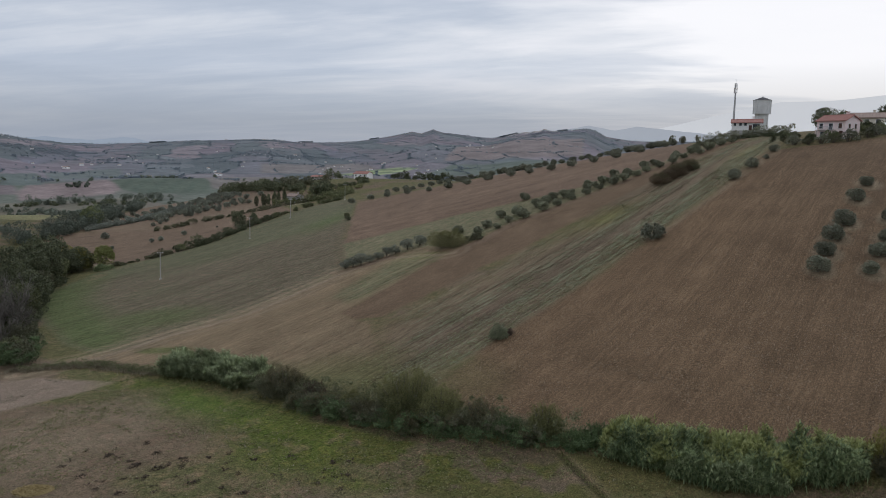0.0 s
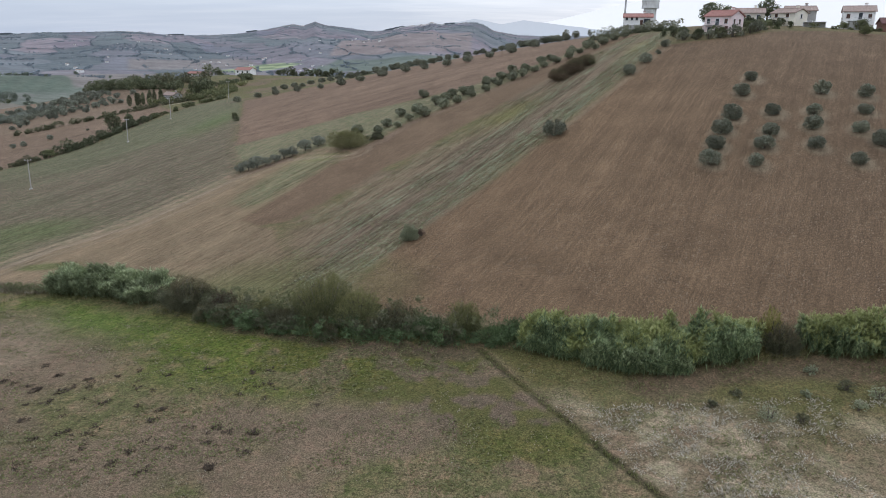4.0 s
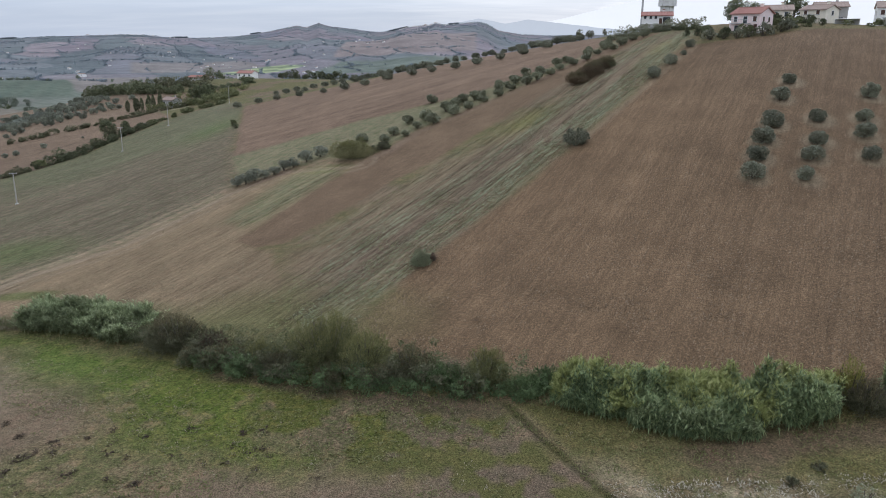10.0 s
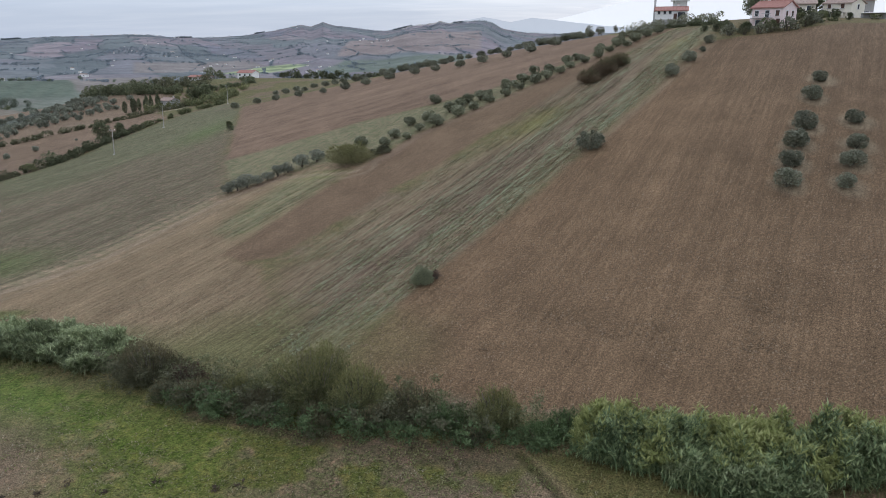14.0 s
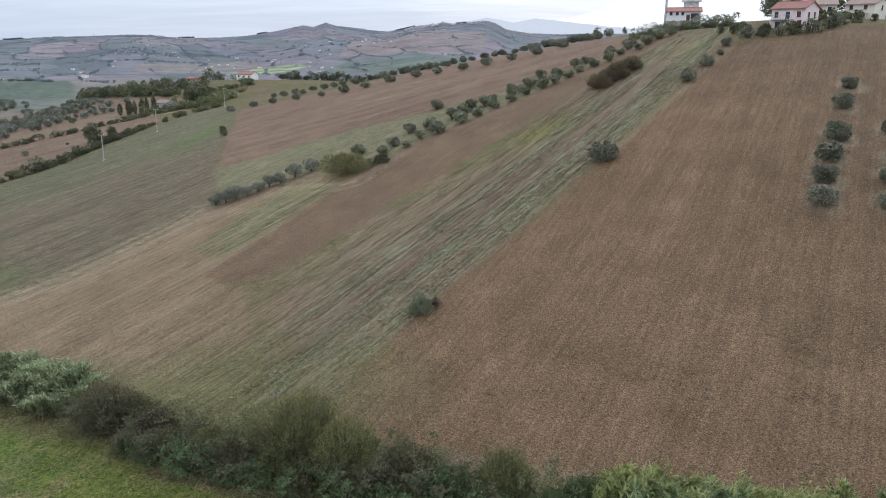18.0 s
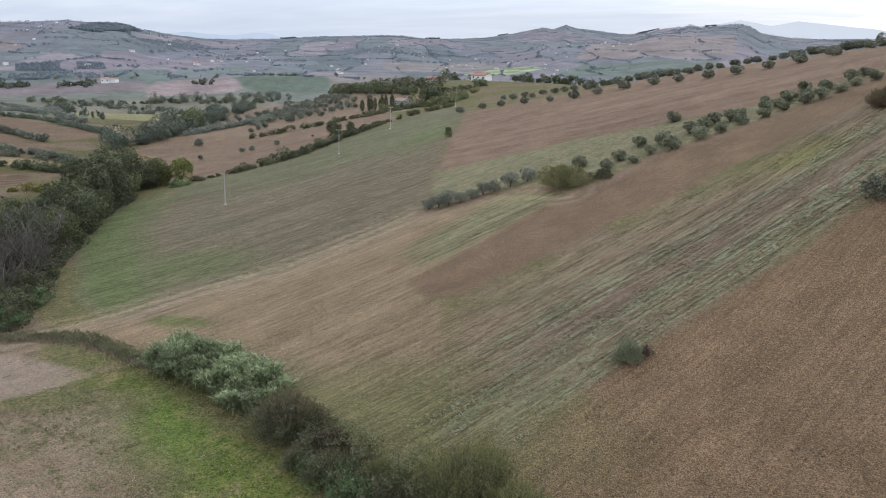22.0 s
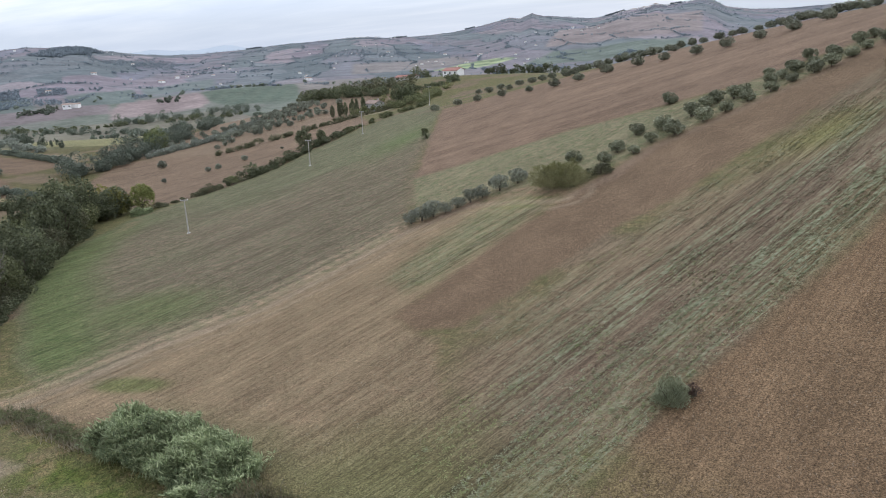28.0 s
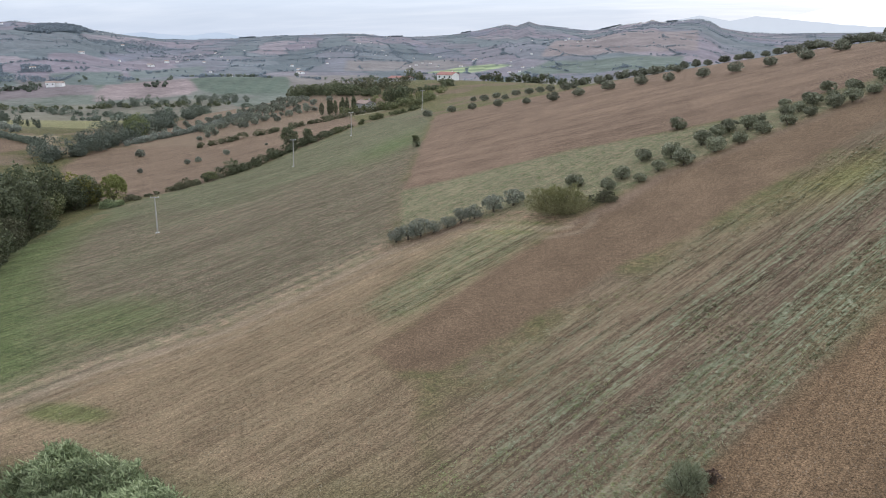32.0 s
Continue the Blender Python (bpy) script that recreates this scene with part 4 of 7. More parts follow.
def brush(rs, size, shoots, per, leaf, slim=0.3, upward=0.9, lumps=0.42, fuzz=0.05):
    """A broom-like crown on z = 0: shoots that fan out of the base to an uneven dome, with slim leaves along them.
    Returns the leaves and how far up its shoot each one sits."""
    half = np.array((size[0] / 2, size[1] / 2, size[2]))
    a, c = rs.uniform(0, 2 * math.pi, shoots), rs.uniform(0.0, 1.0, shoots) ** 0.85
    flat = np.sqrt(1 - c * c)
    tip = np.stack([flat * np.cos(a), flat * np.sin(a), 0.12 + 0.88 * c], 1)
    k = rs.uniform(0, 9)
    bulge = 1 + lumps * 2 * (fractal(tip[:, 0] * 3 + k, tip[:, 1] * 3 + tip[:, 2] * 2 - k, 1.6, 33, 3) - 0.5)
    bulge = bulge * (1 + fuzz * np.abs(rs.normal(0, 1, shoots)) * (rs.rand(shoots) < 0.3)) * np.where(rs.rand(shoots) < 0.35, rs.uniform(0.55, 0.95, shoots), 1.0)
    tip = tip * bulge[:, None] * half
    root = tip * np.stack([rs.uniform(0.35, 0.7, shoots)] * 2 + [rs.uniform(0.0, 0.45, shoots)], 1)
    t = 1 - 0.95 * rs.rand(shoots, per) ** 1.3
    way = tip - root
    p = root[:, None] + way[:, None] * t[..., None]
    p[..., 2] += (size[2] * 0.10 * np.sin(t * math.pi)) * upward
    p = p + rs.normal(0, leaf * 0.8, p.shape)
    d = way / (np.linalg.norm(way, axis=1)[:, None] + 1e-9)
    d = np.repeat(d, per, 0) + rs.normal(0, 0.42, (shoots * per, 3)) + (0, 0, 0.25 * upward)
    d /= np.linalg.norm(d, axis=1)[:, None]
    p = p.reshape(-1, 3)
    p[:, 2] = np.maximum(p[:, 2], 0.05)
    side = np.cross(d, rs.normal(0, 1, d.shape))
    side /= np.linalg.norm(side, axis=1)[:, None] + 1e-9
    s = (leaf * rs.uniform(0.6, 1.4, len(p)))[:, None]
    v = np.stack([p - d * s, p + side * s * slim, p + d * s, p - side * s * slim], 1).reshape(-1, 3)
    return v, t.ravel(), p[:, 2] / size[2]


def scatter_copies(kinds, spots, rs, lean=4):
    """Puts each kind, then its copies, on the ground at spots of (x, y, size)."""
    used = set()
    for n, (x, y, s) in enumerate(spots):
        k = rs.randint(len(kinds)) if n >= len(kinds) else n
        m = pose(x, y, at(x, y) - 0.05, rs.uniform(-lean, lean), rs.uniform(-lean, lean), rs.uniform(0, 360)) @ Matrix.Diagonal((s, s, s * rs.uniform(0.92, 1.08), 1))
        if k in used:
            copy_thing(kinds[k], m)
        else:
            kinds[k].matrix_basis = m
            used.add(k)
    for k, ob in enumerate(kinds):
        if k not in used:
            for o in (*ob.children_recursive, ob):
                bpy.data.objects.remove(o)


def sized(spots, rs, lo, hi):
    return [(x, y, rs.uniform(lo, hi)) for x, y in spots]


# ---- olive trees ----


def along(line, s):
    """The point s metres along a line, and its direction."""
    for (ax, ay), (bx, by) in zip(line, line[1:]):
        d = math.hypot(bx - ax, by - ay)
        if s <= d:
            return ax + (bx - ax) * s / d, ay + (by - ay) * s / d, (bx - ax) / d, (by - ay) / d
        s -= d
    return bx, by, (bx - ax) / d, (by - ay) / d


def olive(rs, count, leaf, label, group, trunk=0.7, wide=3.8, tall=2.7, mater=None):
    ob = thing("olive_tree", label, "olive tree", group)
    limbs = [tube([(0, 0, -0.3), (0.08, 0.02, 0.5 * trunk), (-0.05, 0.06, trunk)], (0.26, 0.19, 0.17))]
    for k in range(5):
        a = k * 1.26 + rs.uniform(-0.3, 0.3)
        limbs.append(tube([(-0.05, 0.06, trunk * 0.9), (0.5 * math.cos(a), 0.5 * math.sin(a), trunk + 0.6), (1.2 * math.cos(a), 1.2 * math.sin(a), trunk + 1.6)], (0.12, 0.08, 0.03)))
    part("trunk", joined(limbs), BARK, ob, "gnarled grey trunk and limbs")
    v, f = crown(rs, (wide, wide * rs.uniform(0.85, 1.1), tall), count, leaf, rs.randint(14, 19), slim=0.42 if leaf < 0.23 else 0.6, spread=0.55, ragged=0.2)
    part("crown", (v + (0, 0, trunk * 0.6), f), mater or OLIVE, ob)
    return ob


rs = np.random.RandomState(3)
kinds = [olive(rs, 2600, 0.21, "dense grey-green olive tree in a brown ploughed field", "olive trees in rows on the ploughed slope", 0.2, 4.0, 3.2) for _ in range(5)]
scatter_copies(kinds, sized(OLIVE_SPOTS, rs, 0.68, 0.9), rs)
STRIP_OLIVES = ((43, 187), (44, 190), (49, 195), (54, 201), (58, 208))
kinds = [olive(rs, 1400, 0.22, "small dark olive tree on the edge of the ploughed field", "olive trees along the weedy strip", 0.2) for _ in range(3)]
scatter_copies(kinds, sized(STRIP_OLIVES, rs, 0.64, 0.86), rs)
ROW = ((-11, 217), (-7, 203), (-5, 198), (-12, 199), (-10, 194), (-17, 200), (-14, 193), (-4, 206), (-2, 208), (-1, 200), (3, 210), (3, 203), (7, 205), (8, 216),
       (11, 208), (12, 217), (15, 210), (16, 222), (18, 211), (20, 221), (22, 214), (25, 222), (25, 217), (28, 225), (-28, 192), (-20, 192), (-17, 189), (-22, 188),
       (29, 219), (33, 221), (37, 226), (35, 230), (40, 232), (42, 227), (45, 232), (50, 238), (54, 241), (47, 240), (52, 246))
for line in (((-8, 196), (4, 203), (20, 212), (33, 222), (45, 233), (53, 243)), ((-9, 201), (2, 207.5), (17, 216.5), (30, 227), (42, 238))):
    for k in range(24):
        x, y = (float(v) for v in np.array(along(line, 3.5 * k + 1.2)[:2]) + rs.uniform(-0.7, 0.7, 2))
        if all(math.hypot(x - a, y - b) > 2.7 for a, b in ROW):
            ROW += ((x, y),)
kinds = [olive(rs, 1300, 0.24, "grey-green olive tree with a bare trunk on a grassy verge", "olive trees in the row between two fields", 0.75, mater=ROWOLIVE) for _ in range(6)]
scatter_copies(kinds, sized(ROW, rs, 0.66, 0.96), rs)
LOW_ROW = ((-56, 176), (-54, 176.5), (-52, 177.5), (-50, 178.5), (-48, 180), (-44, 183), (-41, 185), (-38, 187), (-46, 181.5))
kinds = [olive(rs, 1200, 0.20, "small olive tree at the low end of the row", "olive trees in the row between two fields", 0.9, 3.6, 2.5, FAROLIVE) for _ in range(3)]
scatter_copies(kinds, sized(LOW_ROW, rs, 0.74, 1.0), rs)
RIDGE = ((-36, 330), (-35, 356), (-31, 353), (-28, 352), (-25, 350), (-22, 347), (-18, 329), (-16, 345), (-12, 343), (-10, 316), (-8, 339), (-4, 338), (0, 337), (5, 334),
         (9, 329), (12, 329), (17, 327), (20, 323), (23, 322), (23, 305), (28, 318), (30, 317), (31, 309), (29, 280), (37, 310), (40, 309), (42, 306), (40, 288), (43, 291))
RIDGE_LOW = ((-31, 299), (-21, 294), (-13, 288), (-4, 280), (4, 277), (12, 275), (20, 274), (-102, 333), (-92, 332), (-82, 326), (-97, 385), (-87, 365), (-84, 375),
             (-70, 317), (-74, 347), (-74, 368), (-58, 306), (-66, 355), (-61, 352), (-56, 346), (-48, 298), (-49, 334), (-46, 335), (-40, 298), (-45, 352))
kinds = [olive(rs, 1000, 0.27, "round dark olive tree on the crest of the hill", "olive trees along the crest", 0.55, 4.2, 2.9) for _ in range(5)]
scatter_copies(kinds, sized(RIDGE + RIDGE_LOW, rs, 0.78, 1.02), rs)
GROVE = ((-226, 349), (-228, 360), (-220, 369), (-216, 372), (-215, 380), (-216, 391), (-226, 409), (-220, 409), (-219, 415), (-208, 400), (-211, 418), (-210, 428), (-208, 434),
         (-204, 435), (-227, 439), (-229, 456), (-229, 474), (-215, 434), (-178, 451), (-210, 467), (-224, 313))
FARLEFT = ((-343, 233), (-337, 237), (-335, 242), (-330, 246), (-326, 251), (-312, 214), (-309, 220), (-304, 228), (-301, 233), (-297, 239), (-286, 212), (-281, 222), (-292, 202))
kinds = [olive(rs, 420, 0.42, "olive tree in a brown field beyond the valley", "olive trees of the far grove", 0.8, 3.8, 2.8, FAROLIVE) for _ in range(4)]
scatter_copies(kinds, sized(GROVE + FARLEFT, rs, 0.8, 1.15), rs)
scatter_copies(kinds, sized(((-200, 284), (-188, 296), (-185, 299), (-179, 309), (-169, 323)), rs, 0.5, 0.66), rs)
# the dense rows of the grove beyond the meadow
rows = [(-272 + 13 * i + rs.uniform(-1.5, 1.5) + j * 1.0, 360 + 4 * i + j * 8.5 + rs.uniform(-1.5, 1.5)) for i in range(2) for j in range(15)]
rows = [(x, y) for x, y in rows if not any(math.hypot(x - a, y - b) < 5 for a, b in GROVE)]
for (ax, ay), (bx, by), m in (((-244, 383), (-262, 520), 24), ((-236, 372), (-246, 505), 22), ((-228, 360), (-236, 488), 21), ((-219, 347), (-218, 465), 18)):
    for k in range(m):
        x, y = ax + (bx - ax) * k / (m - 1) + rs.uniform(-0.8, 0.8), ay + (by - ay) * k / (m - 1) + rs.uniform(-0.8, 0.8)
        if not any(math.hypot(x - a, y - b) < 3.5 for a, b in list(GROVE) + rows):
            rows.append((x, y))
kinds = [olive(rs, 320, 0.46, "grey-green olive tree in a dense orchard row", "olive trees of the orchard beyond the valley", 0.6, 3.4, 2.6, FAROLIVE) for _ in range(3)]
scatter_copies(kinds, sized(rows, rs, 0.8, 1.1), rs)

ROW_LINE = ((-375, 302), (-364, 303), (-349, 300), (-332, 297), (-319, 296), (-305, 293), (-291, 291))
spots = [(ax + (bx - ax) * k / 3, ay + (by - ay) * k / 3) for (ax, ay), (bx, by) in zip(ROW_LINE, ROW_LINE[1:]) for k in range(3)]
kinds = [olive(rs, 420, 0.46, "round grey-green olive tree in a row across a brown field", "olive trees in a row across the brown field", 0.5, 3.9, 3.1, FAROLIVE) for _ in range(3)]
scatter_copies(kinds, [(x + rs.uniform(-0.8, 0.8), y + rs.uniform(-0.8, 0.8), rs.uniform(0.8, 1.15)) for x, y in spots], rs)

# ---- single bushes on the slope ----


def shrub(name, label, category, mater, size, count, leaf, seed, group="", stems=6, slim=0.5, twigs=0, young=None):
    rs = np.random.RandomState(seed)
    ob = thing(name, label, category, group)
    sx, sy, sz = size
    limbs = []
    for k in range(stems):
        a, r = rs.uniform(0, 6.28), rs.uniform(0.1, 0.33)
        limbs.append(tube([(0.3 * r * sx * math.cos(a), 0.3 * r * sy * math.sin(a), -0.3), (0.7 * r * sx * math.cos(a), 0.7 * r * sy * math.sin(a), sz * 0.35), (1.2 * r * sx * math.cos(a), 1.2 * r * sy * math.sin(a), sz * 0.75)], (0.11, 0.07, 0.03), 5))
    part("stem_clump", joined(limbs), BARK, ob)
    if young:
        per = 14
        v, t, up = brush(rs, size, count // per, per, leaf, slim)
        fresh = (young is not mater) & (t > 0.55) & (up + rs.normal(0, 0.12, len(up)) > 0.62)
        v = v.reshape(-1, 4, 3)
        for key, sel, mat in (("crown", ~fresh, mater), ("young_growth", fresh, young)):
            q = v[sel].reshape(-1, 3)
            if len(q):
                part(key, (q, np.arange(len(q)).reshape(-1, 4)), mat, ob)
    else:
        part("crown", crown(rs, size, count, leaf, 15 if sx < 5 else 13, 0.0, slim, 0.3, 0.66 if sx < 5 else 0.78, 0.55, 0.9), mater, ob)
    if twigs > 25:
        tw = []
        for k in range(twigs // 2):
            a, r = rs.uniform(0, 6.28), rs.uniform(0, 0.42)
            x, y = r * sx * math.cos(a), r * sy * math.sin(a)
            tw.append(tube([(x * 0.7, y * 0.7, sz * 0.4), (x, y, sz * rs.uniform(0.7, 0.9)), (x * 1.15 + rs.uniform(-0.3, 0.3), y * 1.15, sz * rs.uniform(0.85, 1.06))], (0.04, 0.022, 0.008), 4))
        part("twig_tangle", joined(tw), DEADWOOD, ob, "leafless grey twigs")
    return ob


def plant(ob, x, y, turn=0.0, sink=0.1):
    ob.matrix_basis = pose(x, y, at(x, y) - sink, 0, 0, turn)
    return ob


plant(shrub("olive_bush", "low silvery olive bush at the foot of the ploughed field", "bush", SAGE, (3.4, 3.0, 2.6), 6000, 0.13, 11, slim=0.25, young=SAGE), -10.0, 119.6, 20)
plant(shrub("dry_bush", "small reddish bush with bare twigs beside an olive bush", "bush", REDSHRUB, (1.1, 1.0, 1.3), 420, 0.12, 12, twigs=14), -8.1, 120.6)
plant(shrub("olive_bush", "solitary dark round olive bush on the ploughed slope", "bush", OLIVE, (4.2, 3.8, 3.0), 4200, 0.17, 13), 20.2, 158)
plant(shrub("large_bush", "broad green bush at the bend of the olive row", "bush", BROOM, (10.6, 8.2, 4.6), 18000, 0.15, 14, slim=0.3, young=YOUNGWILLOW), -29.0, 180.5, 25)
plant(shrub("large_bush", "brownish bush beside the broad green bush", "bush", DARKSHRUB, (4.0, 3.2, 1.8), 1500, 0.16, 15), -22.5, 182.5)
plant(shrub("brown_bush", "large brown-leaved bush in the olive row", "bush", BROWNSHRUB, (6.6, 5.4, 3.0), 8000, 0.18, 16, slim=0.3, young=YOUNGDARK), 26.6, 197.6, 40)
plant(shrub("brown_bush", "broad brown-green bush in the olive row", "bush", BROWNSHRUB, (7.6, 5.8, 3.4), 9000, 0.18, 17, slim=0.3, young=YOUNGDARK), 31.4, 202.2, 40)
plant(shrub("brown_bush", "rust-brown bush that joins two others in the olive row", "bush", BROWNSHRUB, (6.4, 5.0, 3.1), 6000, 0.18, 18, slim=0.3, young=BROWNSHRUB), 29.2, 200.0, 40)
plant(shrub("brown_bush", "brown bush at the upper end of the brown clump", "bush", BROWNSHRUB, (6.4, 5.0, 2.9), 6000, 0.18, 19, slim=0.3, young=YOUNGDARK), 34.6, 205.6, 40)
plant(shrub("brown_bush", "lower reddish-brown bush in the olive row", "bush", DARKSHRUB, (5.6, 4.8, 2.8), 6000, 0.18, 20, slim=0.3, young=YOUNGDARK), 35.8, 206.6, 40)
plant(shrub("lone_tree", "small slender tree at the corner of the upper field", "tree", SHRUB, (1.9, 1.8, 2.1), 900, 0.18, 18), -83, 264)
plant(shrub("lone_tree", "low bush on the edge of the upper field", "bush", WOOD, (2.2, 2.0, 1.6), 300, 0.24, 19), -80, 256)

# ---- the creek hedge ----
CREEK = ((-104, 112), (-88, 117), (-79, 113), (-68, 109.5), (-57, 106), (-45.5, 100.5), (-35.5, 96.5), (-26.5, 92.8), (-18, 90), (-10, 87.2), (-0.5, 84.4), (5, 82.6), (11, 79.6), (17, 77.2), (23.6, 75.2), (29.5, 75.6), (35.5, 75.0), (41, 73.8), (45, 73.2), (60, 71), (80, 67))


def reed_bed(name, label, centre_line, width, tall, count, mater, tips, seed, lean=(0.0, 0.0), skirt=0.28):
    """A bed of giant cane: stems, each with two ranks of arching leaves and a feathery head."""
    rs = np.random.RandomState(seed)
    length = sum(math.dist(a, b) for a, b in zip(centre_line, centre_line[1:]))
    sv, sf, lv, tv = [], [], [], []
    n = 26
    for k in range(count):
        s, off = rs.uniform(0, length), rs.uniform(-0.5, 0.5)
        ends = min(1.0, 0.35 + min(s, length - s) / 3.0)
        x, y, dx, dy = along(centre_line, s)
        off = off * width * ends
        x, y = x - dy * off + rs.normal(0, 0.25), y + dx * off + rs.normal(0, 0.25)
        edge = 1 - 0.32 * (abs(off) / (width * 0.5 + 1e-6)) ** 2
        clump = float(rough(x, y, 1.5, 71))
        h = tall * edge * (0.55 + 0.45 * ends) * rs.uniform(0.8, 1.08) * (0.52 + 0.9 * clump)
        z = at(x, y) - 0.2
        a = 14 * float(rough(x, y, 2.6, 73)) + rs.normal(0, 0.5)
        bend = rs.uniform(0.02, 0.22) * h
        # stems near the rim lean outward
        lx, ly = math.cos(a) * bend - dy * off * skirt + lean[0] * h, math.sin(a) * bend + dx * off * skirt + lean[1] * h
        foot, head = np.array((x, y, z)), np.array((x + lx, y + ly, z + h))
        b = len(sv)
        side = np.array((math.cos(a + 1.57), math.sin(a + 1.57), 0)) * 0.02
        sv += [foot - side, foot + side, head + side * 0.3, head - side * 0.3]
        sf.append((b, b + 1, b + 2, b + 3))
        t = 1 - 0.78 * rs.rand(n) ** 1.25
        p = foot + (head - foot) * t[:, None]
        p[:, :2] -= np.array((lx, ly)) * (t * (1 - t))[:, None] * 0.8
        out = a + np.pi * (np.arange(n) % 2) + rs.normal(0, 0.5, n)
        d = np.stack([np.cos(out), np.sin(out), 0 * out], 1) * 0.85 + np.array((lean[0], lean[1], 0)) * 0.8
        ln = (rs.uniform(0.45, 1.05, n) * (1.15 - 0.45 * t))[:, None]
        wd = rs.uniform(0.045, 0.085, n)[:, None]
        sd = np.stack([-np.sin(out), np.cos(out), 0 * out], 1) * wd
        m = p + d * ln * 0.42 + np.array((0, 0, 0.34)) * ln
        droop = rs.uniform(-0.5, 0.35, n)[:, None] + np.where(t > 0.86, 0.7, 0.0)[:, None]
        e = p + d * ln + np.array((0, 0, 1.0)) * ln * droop
        quads = np.stack([p, m + sd, e, m - sd], 1)
        head_leaf = t + rs.normal(0, 0.10, n) > 1.16 - 0.75 * float(rough(x, y, 3.2, 74)) - 0.5 * off / width
        lv.append(quads[~head_leaf].reshape(-1, 3)), tv.append(quads[head_leaf].reshape(-1, 3))
    lv, tv = np.concatenate(lv), np.concatenate(tv)
    ob = thing(name, label, "reeds", kind="stuff")
    part("canes", (np.array(sv), np.array(sf)), CANE, ob)
    part("leaves", (lv, np.arange(len(lv)).reshape(-1, 4)), mater, ob)
    part("heads", (tv, np.arange(len(tv)).reshape(-1, 4)), tips, ob)
    return ob


reed_bed("reed_bed", "silvery-green giant reeds leaning over the creek", ((-70.5, 113.6), (-63, 112.4), (-55.5, 109.6), (-48, 105.2)), 6.6, 3.4, 2500, REED, REED, 21, (-0.12, -0.26))
reed_bed("reed_bed", "tall green giant reeds with yellowish heads along the creek", ((6.2, 83.2), (11, 81), (17, 79), (24, 77), (32.6, 76.8)), 5.6, 3.6, 2700, REEDTOP, REEDHEAD, 22)
reed_bed("reed_bed", "tall green giant reeds beyond a dark bush", ((38, 77), (42, 76), (48, 75), (60, 73.5), (74, 71)), 5.5, 3.4, 2100, REEDTOP, REEDHEAD, 23)
reed_bed("reed_fringe", "overhanging grey-green reeds at the meadow's edge", ((13, 77.0), (18, 75.0), (24, 73.6)), 2.0, 2.6, 480, REEDTOP, REED, 24, (0.0, -0.2))

HEDGE = (
    # name, label, material, x, y, width, depth, height, leaves, twigs
    ("dark_shrub", "dense dark shrub with a brownish top by the creek", DARKSHRUB, -42.5, 101, 8.5, 7.0, 5.6, 3600, 40),
    ("reddish_shrub", "reddish-brown shrub in the creek hedge", REDSHRUB, -36.5, 98.5, 4.2, 4.0, 4.0, 1200, 30),
    ("dark_shrub", "dark bramble thicket in the creek hedge", DARKSHRUB, -34.5, 95.5, 6.5, 5.0, 3.2, 2200, 24),
    ("green_shrub", "leafy green shrub in the creek hedge", SHRUB, -29.5, 94.6, 5.5, 5.0, 3.9, 2000, 16),
    ("large_shrub", "broad olive-green willow shrub in the creek hedge", WILLOW, -21.0, 93.8, 10.5, 8.0, 7.4, 6000, 50),
    ("large_shrub", "second stem of the willow thicket in the hedge", WILLOW, -15.5, 91.5, 7.5, 6.5, 5.6, 3200, 40),
    ("dark_shrub", "dark undergrowth beneath the willow thicket", DARKSHRUB, -20.0, 89.6, 9.0, 3.6, 2.8, 2200, 12),
    ("dark_shrub", "thin dark shrub in the creek hedge", DARKSHRUB, -9.8, 89.2, 5.5, 5.0, 4.4, 1700, 36),
    ("ivy_shrub", "low ivy-green thicket in the creek hedge", IVY, -5.8, 87.0, 6.5, 4.2, 2.8, 2000, 6),
    ("green_shrub", "upright olive-green shrub by the field corner", WILLOW, -1.2, 86.6, 5.2, 5.0, 5.0, 2200, 26),
    ("ivy_shrub", "low bright green thicket beside the ditch", IVY, 2.8, 83.6, 4.2, 3.8, 2.7, 1400, 0),
    ("ivy_shrub", "fern-like green clump beside the reeds", IVY, 5.4, 84.4, 4.0, 3.6, 3.2, 1200, 4),
    ("dark_shrub", "dark bramble tangle filling the creek hedge", DARKSHRUB, -26.5, 92.6, 6.0, 4.0, 3.0, 1500, 12),
    ("dark_shrub", "low dark undergrowth along the creek", DARKSHRUB, -13.0, 88.4, 6.5, 3.4, 2.8, 1500, 10),
    ("ivy_shrub", "low green undergrowth beneath the dark shrub", IVY, -31.0, 93.0, 5.0, 3.0, 2.0, 900, 0),
    ("dark_shrub", "dark undergrowth below the reddish shrub", DARKSHRUB, -38.8, 97.0, 5.5, 3.4, 2.8, 1200, 8),
    ("dark_shrub", "dark undergrowth beside the field corner", DARKSHRUB, -3.6, 85.2, 5.0, 3.0, 2.2, 1000, 6),
    ("dark_shrub", "dark leafless bush between the reeds", DARKSHRUB, 35.4, 75.6, 4.2, 4.4, 4.3, 1900, 30),
    ("autumn_shrub", "bush with yellow autumn leaves between the reeds", YELLOW, 35.0, 78.0, 3.6, 3.2, 4.9, 900, 10),
)
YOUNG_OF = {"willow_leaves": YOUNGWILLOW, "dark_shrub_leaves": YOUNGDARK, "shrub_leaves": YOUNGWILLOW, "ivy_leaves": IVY}
